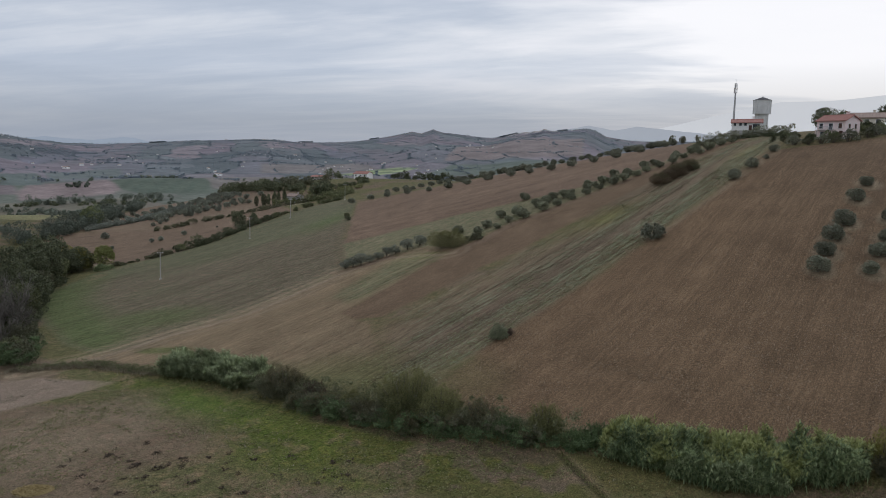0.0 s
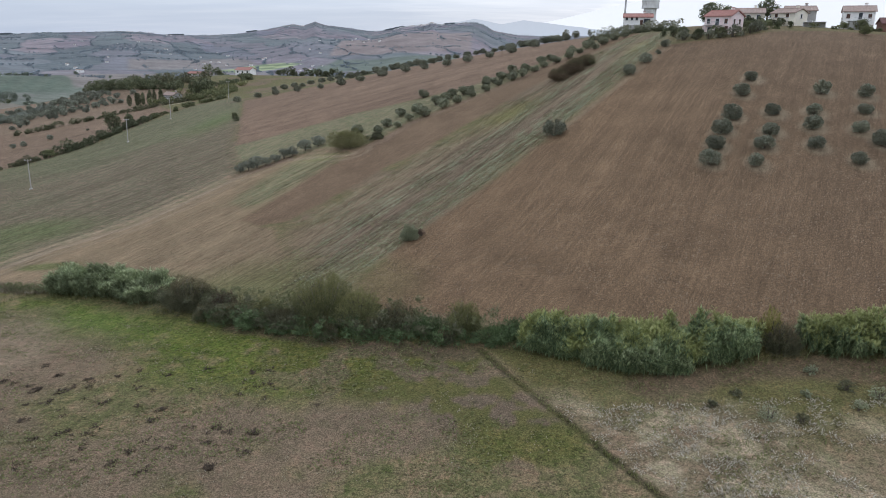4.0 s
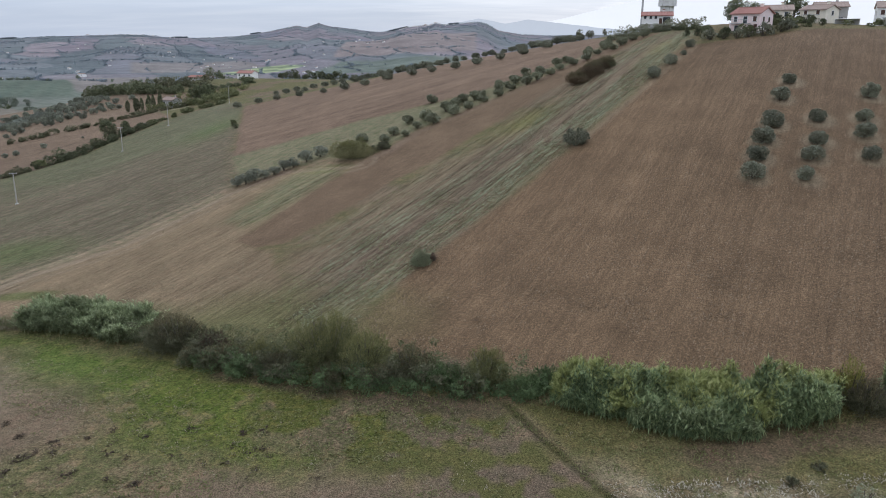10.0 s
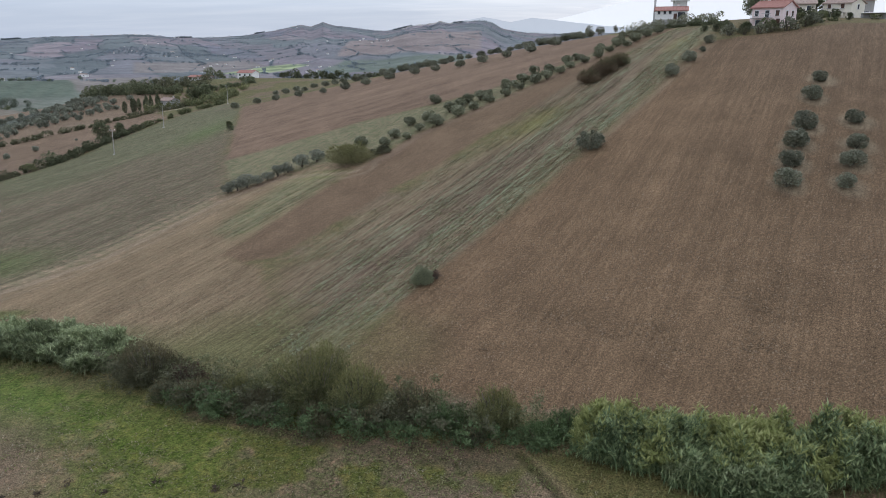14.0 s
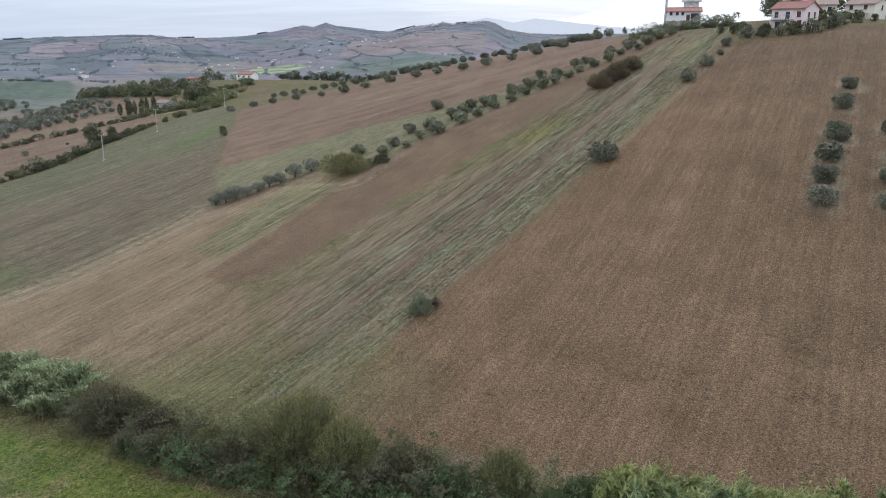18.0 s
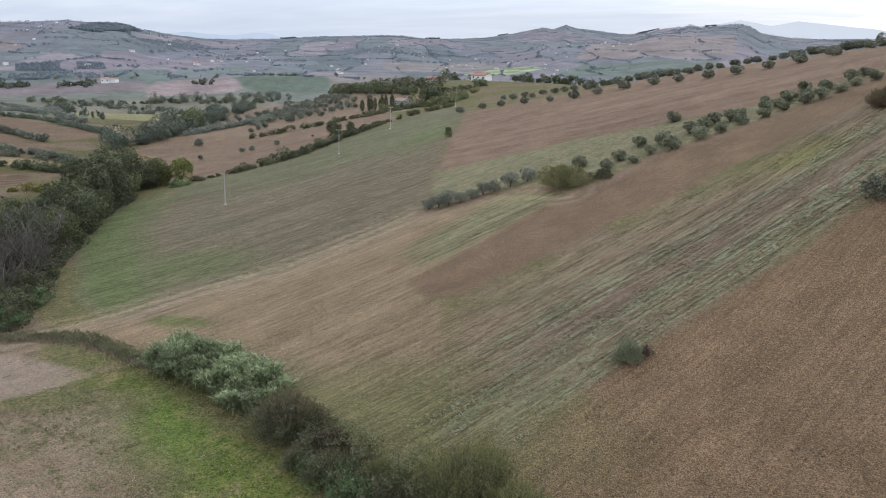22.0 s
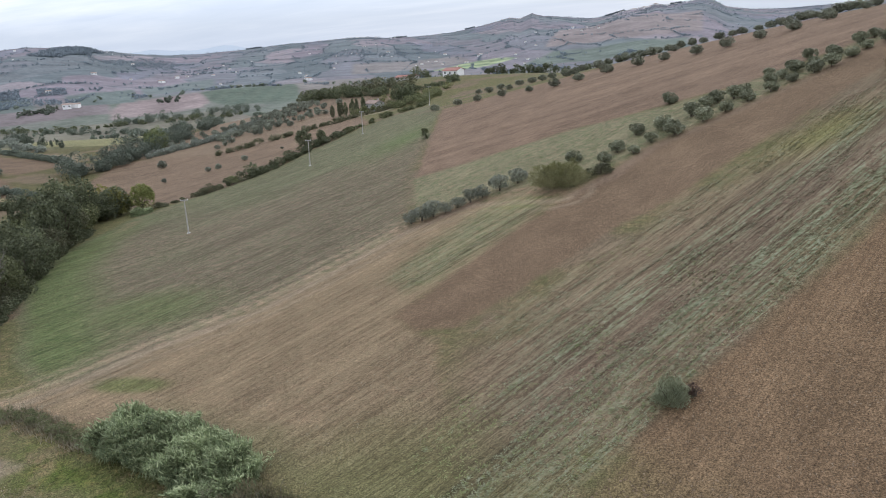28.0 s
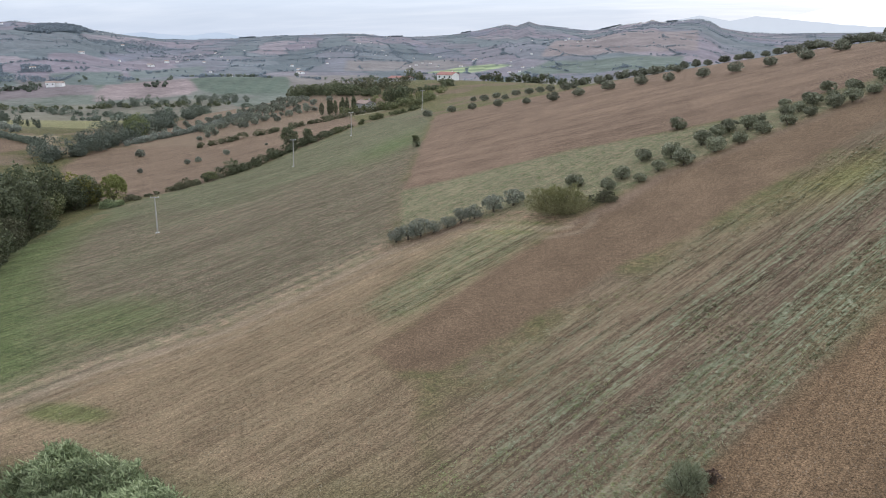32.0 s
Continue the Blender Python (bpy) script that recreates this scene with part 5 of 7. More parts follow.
for k, (name, label, mater, x, y, sx, sy, sz, count, twigs) in enumerate(HEDGE):
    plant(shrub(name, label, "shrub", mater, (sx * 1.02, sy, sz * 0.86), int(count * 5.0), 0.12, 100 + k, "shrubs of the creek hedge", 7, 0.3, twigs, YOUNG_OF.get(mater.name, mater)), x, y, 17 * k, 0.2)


for line, mater, wide, tall, label, seed in (
        (((-48, 102), (-40, 98.5), (-33, 94.5), (-26, 91.5), (-18, 89.6), (-10, 87.4), (-2, 85)), DARKSHRUB, 4.6, 2.9, "dark brambles that knit the creek hedge together", 131),
        (((-46, 103), (-37, 99.5), (-29, 95.5), (-22, 93.5), (-13, 90.5), (-4, 87.5), (4, 84.5)), SHRUB, 4.2, 3.3, "olive-green brambles along the creek", 132),
        (((-39, 96), (-30, 92), (-20, 88.4), (-10, 86), (0, 83.4), (6, 82)), IVY, 3.2, 2.2, "ivy and nettles at the foot of the creek hedge", 133)):
    rs = np.random.RandomState(seed)
    pieces = []
    for k in range(int(math.dist(line[0], line[-1]) / 1.5)):
        x, y, dx, dy = along(line, (k + rs.rand()) * 1.5)
        g = rs.uniform(0.6, 1.3)
        v, f = crown(rs, (wide * g, wide * g, tall * g), 780, 0.125, 7, 0.0, 0.4, 0.3, 0.75, 0.6, 0.9)
        pieces.append((v + (x, y, at(x, y) - 0.2), f))
    tagged(part("bramble_bank", joined(pieces), mater), label, "brambles", kind="stuff")


def blades(name, label, spots, mater, lo, hi, wide, per, seed, spread=0.25, flat=0.6):
    """Tufts of blades at the spots; one object, as nobody could count them."""
    rs = np.random.RandomState(seed)
    spots = np.asarray(spots)
    base = np.repeat(spots, per, 0) + rs.normal(0, spread, (len(spots) * per, 2))
    n = len(base)
    z = height(base[:, 0], base[:, 1]) - 0.03
    a, ln = rs.uniform(0, 6.28, n), rs.uniform(lo, hi, n)
    d = np.stack([np.cos(a) * flat, np.sin(a) * flat, np.ones(n)], 1)
    sd = np.stack([-np.sin(a), np.cos(a), 0 * a], 1) * wide
    p = np.c_[base, z]
    e = p + d * ln[:, None]
    m = p + d * ln[:, None] * 0.45
    v = np.stack([p, m + sd, e, m - sd], 1).reshape(-1, 3)
    ob = tagged(part(name, (v, np.arange(4 * n).reshape(n, 4)), mater), label, name.replace("_", " "), kind="stuff")
    return ob


rs = np.random.RandomState(5)
pieces = []
for k in range(44):
    x, y, dx, dy = along(((-101, 114), (-95, 116.3), (-88, 117), (-79, 114), (-72, 112)), k * 0.75 + rs.rand())
    g = rs.uniform(0.6, 1.3)
    v, f = crown(rs, (1.9 * g, 1.9 * g, 1.05 * g), 240, 0.12, 6, 0.0, 0.4, 0.3, 0.7, 0.5)
    pieces.append((v + (x, y, at(x, y) - 0.1), f))
tagged(part("bramble_bank", joined(pieces), SHRUB), "low green brambles on the bank at the creek's head", "brambles", kind="stuff")
q = np.array([along(((-104, 113), (-95, 116), (-88, 117), (-79, 114), (-72, 112)), s)[:2] for s in rs.uniform(0, 34, 700)]) + rs.normal(0, 0.8, (700, 2))
blades("dry_hedge", "low dry brown grass bank along the creek", q, DRYSTEM, 0.3, 0.85, 0.05, 9, 31, 0.4)
q = np.array([along(CREEK, s)[:2] for s in rs.uniform(30, 190, 700)]) + rs.normal(0, 1.4, (700, 2))
blades("hedge_grass", "rank grass at the foot of the creek hedge", q, GRASS, 0.2, 0.6, 0.05, 8, 32, 0.4)
q = np.array([along(DITCH, s)[:2] for s in rs.uniform(0, 62, 220)]) + rs.normal(0, 0.14, (220, 2))
blades("ditch_grass", "dark grass along the ditch between two fields", q, GRASS, 0.12, 0.3, 0.04, 7, 33, 0.12)

# tussocks, pale dry weeds and small bushes on the near pasture
q = np.c_[rs.uniform(-85, 8, 16000), rs.uniform(36, 108, 16000)]
q = q[(fractal(q[:, 0], q[:, 1], 7, 81, 4) > 0.47) & (q[:, 1] < 82 - 0.33 * (q[:, 0] + 0)) & (inside(q[:, 0], q[:, 1], FALLOW) < 0)]
blades("tussock_grass", "mottled tussocks of grass on the grazed pasture", q, GRASS, 0.06, 0.18, 0.08, 4, 34, 0.28, 2.2)
q = np.c_[rs.uniform(-85, 8, 7000), rs.uniform(36, 105, 7000)]
q = q[(fractal(q[:, 0], q[:, 1], 6, 85, 4) > 0.52) & (q[:, 1] < 80 - 0.33 * (q[:, 0] + 0))]
blades("dry_tufts", "withered tan tufts on the grazed pasture", q, DRYSTEM, 0.06, 0.2, 0.05, 5, 39, 0.25, 1.2)
q = np.c_[rs.uniform(2, 85, 26000), rs.uniform(22, 75, 26000)]
q = q[(inside(q[:, 0], q[:, 1], DRYWEED) > 0.5) & (fractal(q[:, 0], q[:, 1], 2.4, 82, 3) + 0.3 * (fractal(q[:, 0], q[:, 1], 14, 42, 2) - 0.5) > 0.48) & (q[:, 1] < 67.5 - 0.02 * q[:, 0] + 0.04 * np.abs(q[:, 0] - 40))]
blades("dry_weeds", "bleached straw-coloured dry weeds on the pasture", q, PALESTEM, 0.08, 0.24, 0.06, 5, 35, 0.22, 1.6)
q = np.c_[rs.uniform(0, 85, 9000), rs.uniform(30, 80, 9000)]
q = q[(inside(q[:, 0], q[:, 1], DRYWEED) > 0.3) & (fractal(q[:, 0], q[:, 1], 5, 87, 3) > 0.5)]
blades("tussock_grass", "yellow-green tussocks among the dry weeds", q, GRASS, 0.06, 0.18, 0.06, 6, 44, 0.25, 2.0)
CLUMPS = ((-53, 77.5), (-46.6, 70.7), (-43, 73.5), (-39, 72.6), (-38.3, 79.8), (-28, 67.6), (-27.9, 74.5), (-18, 71.4), (-32.8, 80.4), (-44.5, 80.3), (-50, 74), (-47, 77.5), (-41, 77), (-55, 72), (-36, 69.5), (-41.5, 68.5), (-51, 70), (-57, 79.5))
CLUMPS += tuple((rs.uniform(-64, -22), rs.uniform(60, 84)) for _ in range(60))
q = np.concatenate([np.array(c) + rs.normal(0, rs.uniform(0.2, 0.5), (rs.randint(3, 9), 2)) for c in CLUMPS])
blades("dark_clumps", "dark withered clumps on the grazed pasture", q, PEAT, 0.06, 0.2, 0.07, 14, 36, 0.16, 1.2)
for k, (x, y, s) in enumerate(((38.8, 67.9, 1.3), (38.4, 64.6, 1.1), (29.3, 64.4, 1.5), (32.2, 63.4, 1.0), (41.3, 66.3, 1.4), (36.7, 71.2, 1.1), (27.5, 68.5, 0.9), (45.7, 66.0, 1.2), (34.5, 67.5, 0.8), (24.5, 67.0, 0.8))):
    plant(shrub("broom_bush", "small grey-green wild bush on the weedy pasture", "bush", SAGE if k % 3 else DARKSHRUB, (1.15 * s, 1.1 * s, 0.9 * s), 700, 0.09, 200 + k, "wild bushes on the pasture", 4, 0.35, 0), x, y)

q = np.c_[rs.uniform(-190, -76, 9000), rs.uniform(60, 112, 9000)]
q = q[(inside(q[:, 0], q[:, 1], FALLOW) > 0.5) & (fractal(q[:, 0], q[:, 1], 4, 86, 3) > 0.5)]
blades("fallow_weeds", "withered weeds on the grey fallow field", q, DARKSHRUB, 0.05, 0.16, 0.06, 5, 43, 0.2, 1.6)

# weeds standing in the rows of the strip
n = 190000
x, y = rs.uniform(-45, 75, n), rs.uniform(95, 255, n)
off = lanes(x, y)[0]
shift = np.round(off / 0.95) * 0.95 + rs.normal(0, 0.16, n) - off
x, y = x - 0.83 * shift, y + 0.56 * shift
k = (inside(x, y, STRIP) > 0.3) & (inside(x, y, BROWN) < 0) & (inside(x, y, PLOUGH) < -0.3)
x, y = x[k], y[k]
off, run = lanes(x, y)
belt = np.interp(off + 2.0 * (fractal(x, y, 26, 28, 2) - 0.5), BELT_AT, BELT_WEED)
belt = belt * smooth(1, 15, beside(x, y, STRIP_FOOT))
k = fractal(off * 9.0, run * 0.9, 9, 17, 3) + 0.24 * (belt - 0.6) + 0.2 * (rs.rand(len(x)) - 0.5) > 0.56
blades("row_weeds", "grey-green weeds growing in rows on the strip", np.c_[x, y][k], WEED, 0.04, 0.10, 0.075, 5, 37, 0.13, 2.5)
k = (fractal(x, y, 12, 19, 3) + 0.12 * (belt - 0.7) > 0.55) & (rs.rand(len(x)) < 0.4)
blades("row_weeds", "fresh green weeds between the rows of the strip", np.c_[x, y][k], FRESHGRASS, 0.035, 0.1, 0.06, 6, 40, 0.13, 2.5)
n = 9000
x, y = rs.uniform(-160, 0, n), rs.uniform(102, 240, n)
k = (inside(x, y, STUBBLE) > 0) & (fractal(x, y, 9, 83, 3) > 0.48)
blades("stubble", "dry straw stubble on the tan slope", np.c_[x, y][k], DRYSTEM, 0.08, 0.28, 0.035, 5, 38, 0.3, 1.0)

# clods turned up by the plough, on the part that the camera passes nearest
n = 48000
x, y = rs.uniform(-20, 80, n), rs.uniform(78, 150, n)
k = (inside(x, y, PLOUGH) > 0.4) & (rs.rand(n) < np.clip((165 - y) / 70, 0.15, 1))
x, y = x[k], y[k]
s = rs.uniform(0.05, 0.15, len(x))[:, None]
tri = np.array(((-1, -0.7, -0.3), (1, -0.6, -0.3), (0.1, 1, -0.3), (0.1, 0, 0.75)))
a = rs.uniform(0, 6.28, len(x))
rot = np.stack([np.stack([np.cos(a), -np.sin(a)], -1), np.stack([np.sin(a), np.cos(a)], -1)], -2)
v = np.empty((len(x), 4, 3))
v[..., :2] = np.einsum("nij,kj->nki", rot, tri[:, :2]) * s[:, :, None]
v[..., 2] = tri[:, 2] * s * rs.uniform(0.7, 1.5, (len(x), 1))
v += np.c_[x, y, height(x, y)][:, None]
f = (np.arange(len(x))[:, None, None] * 4 + np.array(((0, 1, 3), (1, 2, 3), (2, 0, 3)))).reshape(-1, 3)
tagged(part("soil_clods", (v.reshape(-1, 3), f), CLOD), "loose clods of dry brown soil on the ploughed field", "soil clods", kind="stuff")

# ---- trees along the valley on the left ----


def tree(label, group, mater, size, trunk, count, leaf, seed, name="tree", slim=0.5):
    rs = np.random.RandomState(seed)
    ob = thing(name, label, "tree", group)
    sx, sy, sz = size
    limbs = [tube([(0, 0, -0.4), (0.1, 0, trunk * 0.6), (0, 0.1, trunk + sz * 0.3)], (0.05 * sx, 0.04 * sx, 0.025 * sx))]
    for k in range(6):
        a = k * 1.05 + rs.uniform(-0.3, 0.3)
        limbs.append(tube([(0, 0.05, trunk * rs.uniform(0.7, 1.1)), (0.2 * sx * math.cos(a), 0.2 * sy * math.sin(a), trunk + sz * 0.3), (0.36 * sx * math.cos(a), 0.36 * sy * math.sin(a), trunk + sz * 0.62)], (0.025 * sx, 0.016 * sx, 0.006 * sx), 5))
    part("trunk", joined(limbs), BARK, ob)
    v, f = crown(rs, size, int(count * 0.8), leaf, rs.randint(12, 17), 0.0, slim + 0.2, 0.6, 0.66, 0.24)
    part("crown", (v + (0, 0, trunk * 0.55), f), mater, ob)
    return ob


G = "trees along the valley stream"
kinds = [tree("broad dark green tree along the valley stream", G, WOOD, (11, 10, 8.5), 1.0, 4600, 0.3, 301),
         tree("dense dark tree with ivy along the valley stream", G, WOOD, (9, 9, 9.5), 0.8, 4200, 0.3, 302),
         tree("olive-green tree along the valley stream", G, SHRUB, (10, 9, 8.0), 0.8, 4000, 0.3, 303),
         tree("brownish half-bare tree along the valley stream", G, DARKSHRUB, (8.5, 8.5, 7.5), 1.0, 3800, 0.24, 304),
         tree("tall dark tree with a ragged top by the stream", G, WOOD, (7.5, 7, 10.5), 1.0, 3600, 0.29, 305)]
STREAM = ((-126, 143), (-131, 150), (-136, 158), (-142, 164), (-147, 171), (-152, 178), (-156, 184), (-160, 190), (-163, 196), (-168, 205), (-172, 212), (-133, 157), (-139, 168), (-146, 178), (-153, 188),
          (-159, 198), (-166, 209), (-174, 220), (-178, 212), (-127, 139), (-150, 169), (-159, 182), (-167, 192), (-175, 203), (-184, 218), (-144, 158), (-154, 172), (-162, 186), (-170, 198), (-180, 210),
          (-157, 192), (-166, 202), (-136, 149), (-171, 217), (-186, 228), (-177, 226), (-190, 236), (-173, 229), (-174, 234))
BACK = ((-140, 141), (-148, 147), (-155, 152), (-162, 158), (-170, 165), (-178, 172), (-186, 176), (-150, 157), (-158, 165), (-165, 173), (-172, 181), (-180, 190), (-135, 137), (-188, 200), (-190, 186), (-145, 136), (-153, 140), (-162, 148), (-172, 156), (-181, 164))
scatter_copies(kinds, [(x - 6.8, y + 1.6, rs.uniform(0.78, 1.08) * (0.84 if y < 152 else 0.95 if y < 165 else 1.15)) for x, y in STREAM], rs)


kinds = [tree("yellowish green tree behind the stream", "trees behind the stream", FRESH, (8, 7, 5.5), 0.5, 2400, 0.29, 321), tree("low dark tree behind the stream", "trees behind the stream", SHRUB, (8, 8, 5.5), 0.5, 2400, 0.29, 322),
         tree("dark spreading tree behind the stream", "trees behind the stream", WOOD, (9, 8, 6.0), 0.5, 2600, 0.29, 323)]
scatter_copies(kinds, [(x, y, rs.uniform(0.7, 1.0)) for x, y in BACK], rs)


def bare_tree(seed, tall, label, group):
    """A leafless tree: trunk, limbs and twigs."""
    rs = np.random.RandomState(seed)
    ob = thing("bare_tree", label, "tree", group)
    part("trunk", tube([(0, 0, -0.3), (0.1, 0.1, tall * 0.25), (0, 0.2, tall * 0.5)], (0.16, 0.12, 0.08)), DEADWOOD, ob)
    limbs, twigs = [], []

    def grow(p, d, length, r, level):
        q = p + d * length * 0.55 + Vector(rs.normal(0, 0.08 * length, 3))
        e = p + d * length + Vector(rs.normal(0, 0.12 * length, 3))
        (limbs if level == 0 else twigs).append(tube([p, q, e], (r, r * 0.7, r * 0.3), 4))
        if level < 2:
            for k in range((6, 5)[level]):
                w = (d + Vector(rs.normal(0, 0.55, 3)) + Vector((0, 0, 0.25))).normalized()
                grow(p.lerp(e, rs.uniform(0.35, 1.0)), w, length * rs.uniform(0.4, 0.62), r * 0.5, level + 1)

    for k in range(8):
        a = k * 0.8 + rs.uniform(-0.3, 0.3)
        grow(Vector((0.05, 0.1, tall * rs.uniform(0.15, 0.5))), Vector((math.cos(a) * 0.8, math.sin(a) * 0.8, rs.uniform(0.5, 1.4))).normalized(), tall * rs.uniform(0.4, 0.6), 0.075, 0)
    part("limb_tangle", joined(limbs), DEADWOOD, ob)
    part("twig_tangle", joined(twigs), DEADWOOD, ob)
    return ob


kinds = [bare_tree(310, 6.0, "bare grey tree with dead branches by the stream", "bare trees by the stream"), bare_tree(312, 5.0, "leafless grey thicket tree by the stream", "bare trees by the stream")]
scatter_copies(kinds, [(x - 0.5, y - 1.0, rs.uniform(1.05, 1.55)) for x, y in ((-122, 131), (-125, 135), (-127, 140), (-130, 143), (-135, 148), (-128, 146), (-133, 153), (-124, 141), (-120, 136), (-117, 128))], rs)
kinds = [tree("yellow-green poplar beside the dark trees", "poplars at the end of the dark trees", YELLOW, (6.5, 6.5, 7.5), 1.0, 2600, 0.27, 311, "poplar"), tree("fresh green poplar beside the dark trees", "poplars at the end of the dark trees", FRESH, (6, 6, 7), 1.0, 2400, 0.27, 313, "poplar")]
scatter_copies(kinds, [(-179, 236, 1.0), (-185, 241, 1.15), (-189, 238, 1.1)], rs)
plant(tree("bright yellow-green poplar at the end of the copse", "", POPLAR, (7.0, 6.5, 7.6), 0.8, 3600, 0.26, 314, "poplar"), -173.0, 239.5, 40)
for k, (x, y, sx, sz, mater, label) in enumerate((
        (-104, 116.5, 5.5, 3.0, IVY, "low ivy-green thicket at the head of the creek"), (-109, 119, 5.0, 3.2, IVY, "green thicket near the power pole"),
        (-113, 123, 5.0, 3.4, SHRUB, "leafy thicket near the power pole"), (-118, 125, 5.5, 3.6, DARKSHRUB, "dark thicket behind the power pole"),
        (-117, 131, 5.5, 4.0, DARKSHRUB, "dark bramble thicket along the stream"), (-124, 127, 5.5, 3.4, DARKSHRUB, "dark thicket beside the track"),
        (-131, 128, 5.0, 3.0, SHRUB, "green thicket beside the track"), (-139, 126, 6.0, 4.0, WOOD, "round dark bush beside the track"), (-146, 124, 6.0, 4.2, SHRUB, "green bush beside the track"),
        (-110, 127, 4.0, 2.4, IVY, "low green thicket on the meadow's rim"),
        (-143, 131, 6.5, 4.4, DARKSHRUB, "dark brown thicket beyond the track"), (-151, 131, 6.5, 4.6, WOOD, "tall dark thicket beyond the track"), (-136, 132, 6.0, 4.0, WOOD, "dark thicket close to the stream"), (-158, 136, 6.5, 4.4, DARKSHRUB, "broad dark thicket beyond the track"))):
    plant(shrub("thicket", label, "thicket", mater, (sx * 1.15, sx * 1.05, sz * 1.1), 3600, 0.15, 320 + k, "thickets along the stream", 5, 0.45, 12), x, y, 31 * k)


for k, (x, y, sx, sz, mater) in enumerate(((-157.5, 253.5, 4.0, 2.8, DARKSHRUB), (-149.5, 268.5, 5.6, 4.4, WOOD), (-153, 261.5, 4.2, 2.8, SHRUB))):
    plant(shrub("hedge_bush", "round bush in the hedge beyond the meadow", "bush", mater, (sx, sx, sz), 1500, 0.2, 340 + k, "bushes in the meadow's hedge", 5, 0.45, 0), x, y, 50 * k)
reed_bed("reed_bed", "silvery reeds at the end of the copse", ((-170.5, 231), (-168, 233), (-166, 235)), 2.6, 1.9, 260, REED, REED, 25)


def hedgerow(name, label, line, mater, width, tall, gap, leaf, seed, per=150, skip=0.0):
    """A far hedge: bushes of many sizes run together."""
    rs = np.random.RandomState(seed)
    length = sum(math.dist(a, b) for a, b in zip(line, line[1:]))
    pieces = []
    for k in range(int(length / gap)):
        if rs.rand() < skip:
            continue
        x, y, dx, dy = along(line, (k + rs.rand()) * gap)
        s = rs.uniform(0.55, 1.25)
        v, f = crown(rs, (width * s, width * s, tall * s), int(per * 1.1), leaf * 0.92, 6, 0.0, 0.75, 0.6, 0.55, 0.22)
        x, y = x + rs.normal(0, width * 0.2), y + rs.normal(0, width * 0.2)
        pieces.append((v + (x, y, at(x, y) - 0.2), f))
    return tagged(part(name, joined(pieces), mater), label, "hedgerow", kind="stuff")


hedgerow("hedgerow", "dark hedge of bushes along the meadow's far edge", ((-154.5, 260), (-149, 268), (-146, 281), (-146, 302), (-141.5, 326)), WOOD, 4.0, 2.9, 1.8, 0.28, 401, 340, 0.16)
hedgerow("hedgerow", "low brambles between the copse and the meadow's hedge", ((-169, 238), (-164, 247), (-159.5, 251.5), (-154.5, 260)), DARKSHRUB, 3.0, 1.6, 1.6, 0.24, 445, 300, 0.1)
hedgerow("hedgerow", "green hedge of bushes along the meadow's top edge", ((-141.5, 326), (-141, 343), (-137.5, 361), (-128, 386), (-128, 400)), SHRUB, 3.6, 2.2, 3.0, 0.34, 402, 200, 0.15)
hedgerow("hedgerow", "dark hedge between two brown fields", ((-207, 328), (-196, 345), (-184, 360), (-177, 379), (-167, 405), (-155, 425)), DARKSHRUB, 3.6, 2.4, 2.4, 0.34, 403, 200, 0.1)
hedgerow("hedgerow", "row of grey-green bushes along a field track", ((-256, 344), (-249, 352), (-244, 366), (-242, 381), (-245, 409), (-250, 440)), PALEOLIVE, 3.6, 2.5, 1.6, 0.3, 404, 260)
hedgerow("hedgerow", "bushes and small trees across the brown slope", ((-306, 254), (-295, 262), (-279, 265), (-262, 267), (-243, 266)), MIDWOOD, 4.0, 3.0, 2.2, 0.3, 405, 300)
hedgerow("hedgerow", "silvery bushes across the brown slope", ((-300, 253), (-281, 254), (-268, 262), (-248, 262)), OLIVE, 3.8, 2.8, 3.0, 0.3, 406, 260, 0.2)
hedgerow("hedgerow", "low dark hedge above the striped field", ((-297, 201), (-288, 215), (-276, 231), (-265, 242), (-248, 248), (-231, 247)), WOOD, 3.8, 2.8, 1.9, 0.28, 407, 280, 0.2)
hedgerow("hedgerow", "dark hedge that thins out beside the striped field", ((-257, 245), (-250, 246), (-244, 247), (-232, 250)), WOOD, 4.4, 3.4, 1.8, 0.3, 408, 260)
hedgerow("hedgerow", "yellow-green thicket behind the dark trees", ((-260, 150), (-232, 160), (-205, 168), (-190, 172), (-180, 180)), WILLOW, 6.5, 4.8, 1.6, 0.22, 409, 620)
hedgerow("hedgerow", "green thicket along the stream's far bank", ((-262, 162), (-225, 175), (-207, 184), (-196, 196)), WOOD, 7.0, 4.6, 2.0, 0.24, 424, 560)
hedgerow("hedgerow", "yellowish scrub before the striped field", ((-225, 214), (-213, 222), (-205, 226), (-198, 232)), YELLOW, 4.5, 2.4, 2.2, 0.28, 427, 260, 0.15)
hedgerow("bramble_bank", "dark tangled brambles along the stream", ((-106, 117), (-113, 125), (-121, 134), (-129, 147), (-142, 163), (-154.5, 178), (-163.5, 195), (-171, 211)), DARKSHRUB, 4.6, 3.2, 1.5, 0.2, 425, 420)
hedgerow("bramble_bank", "green brambles along the stream's bank", ((-104, 118), (-111, 127), (-119, 136), (-127, 147), (-140, 164), (-152.5, 180), (-162.5, 198), (-170, 213)), WOOD, 3.2, 2.2, 1.8, 0.18, 428, 420, 0.2)
hedgerow("bramble_bank", "dark bushes beside the track across the stream", ((-118, 127), (-128, 124), (-136, 120), (-141, 116), (-150, 112)), WOOD, 5.0, 3.6, 1.8, 0.26, 426, 420)
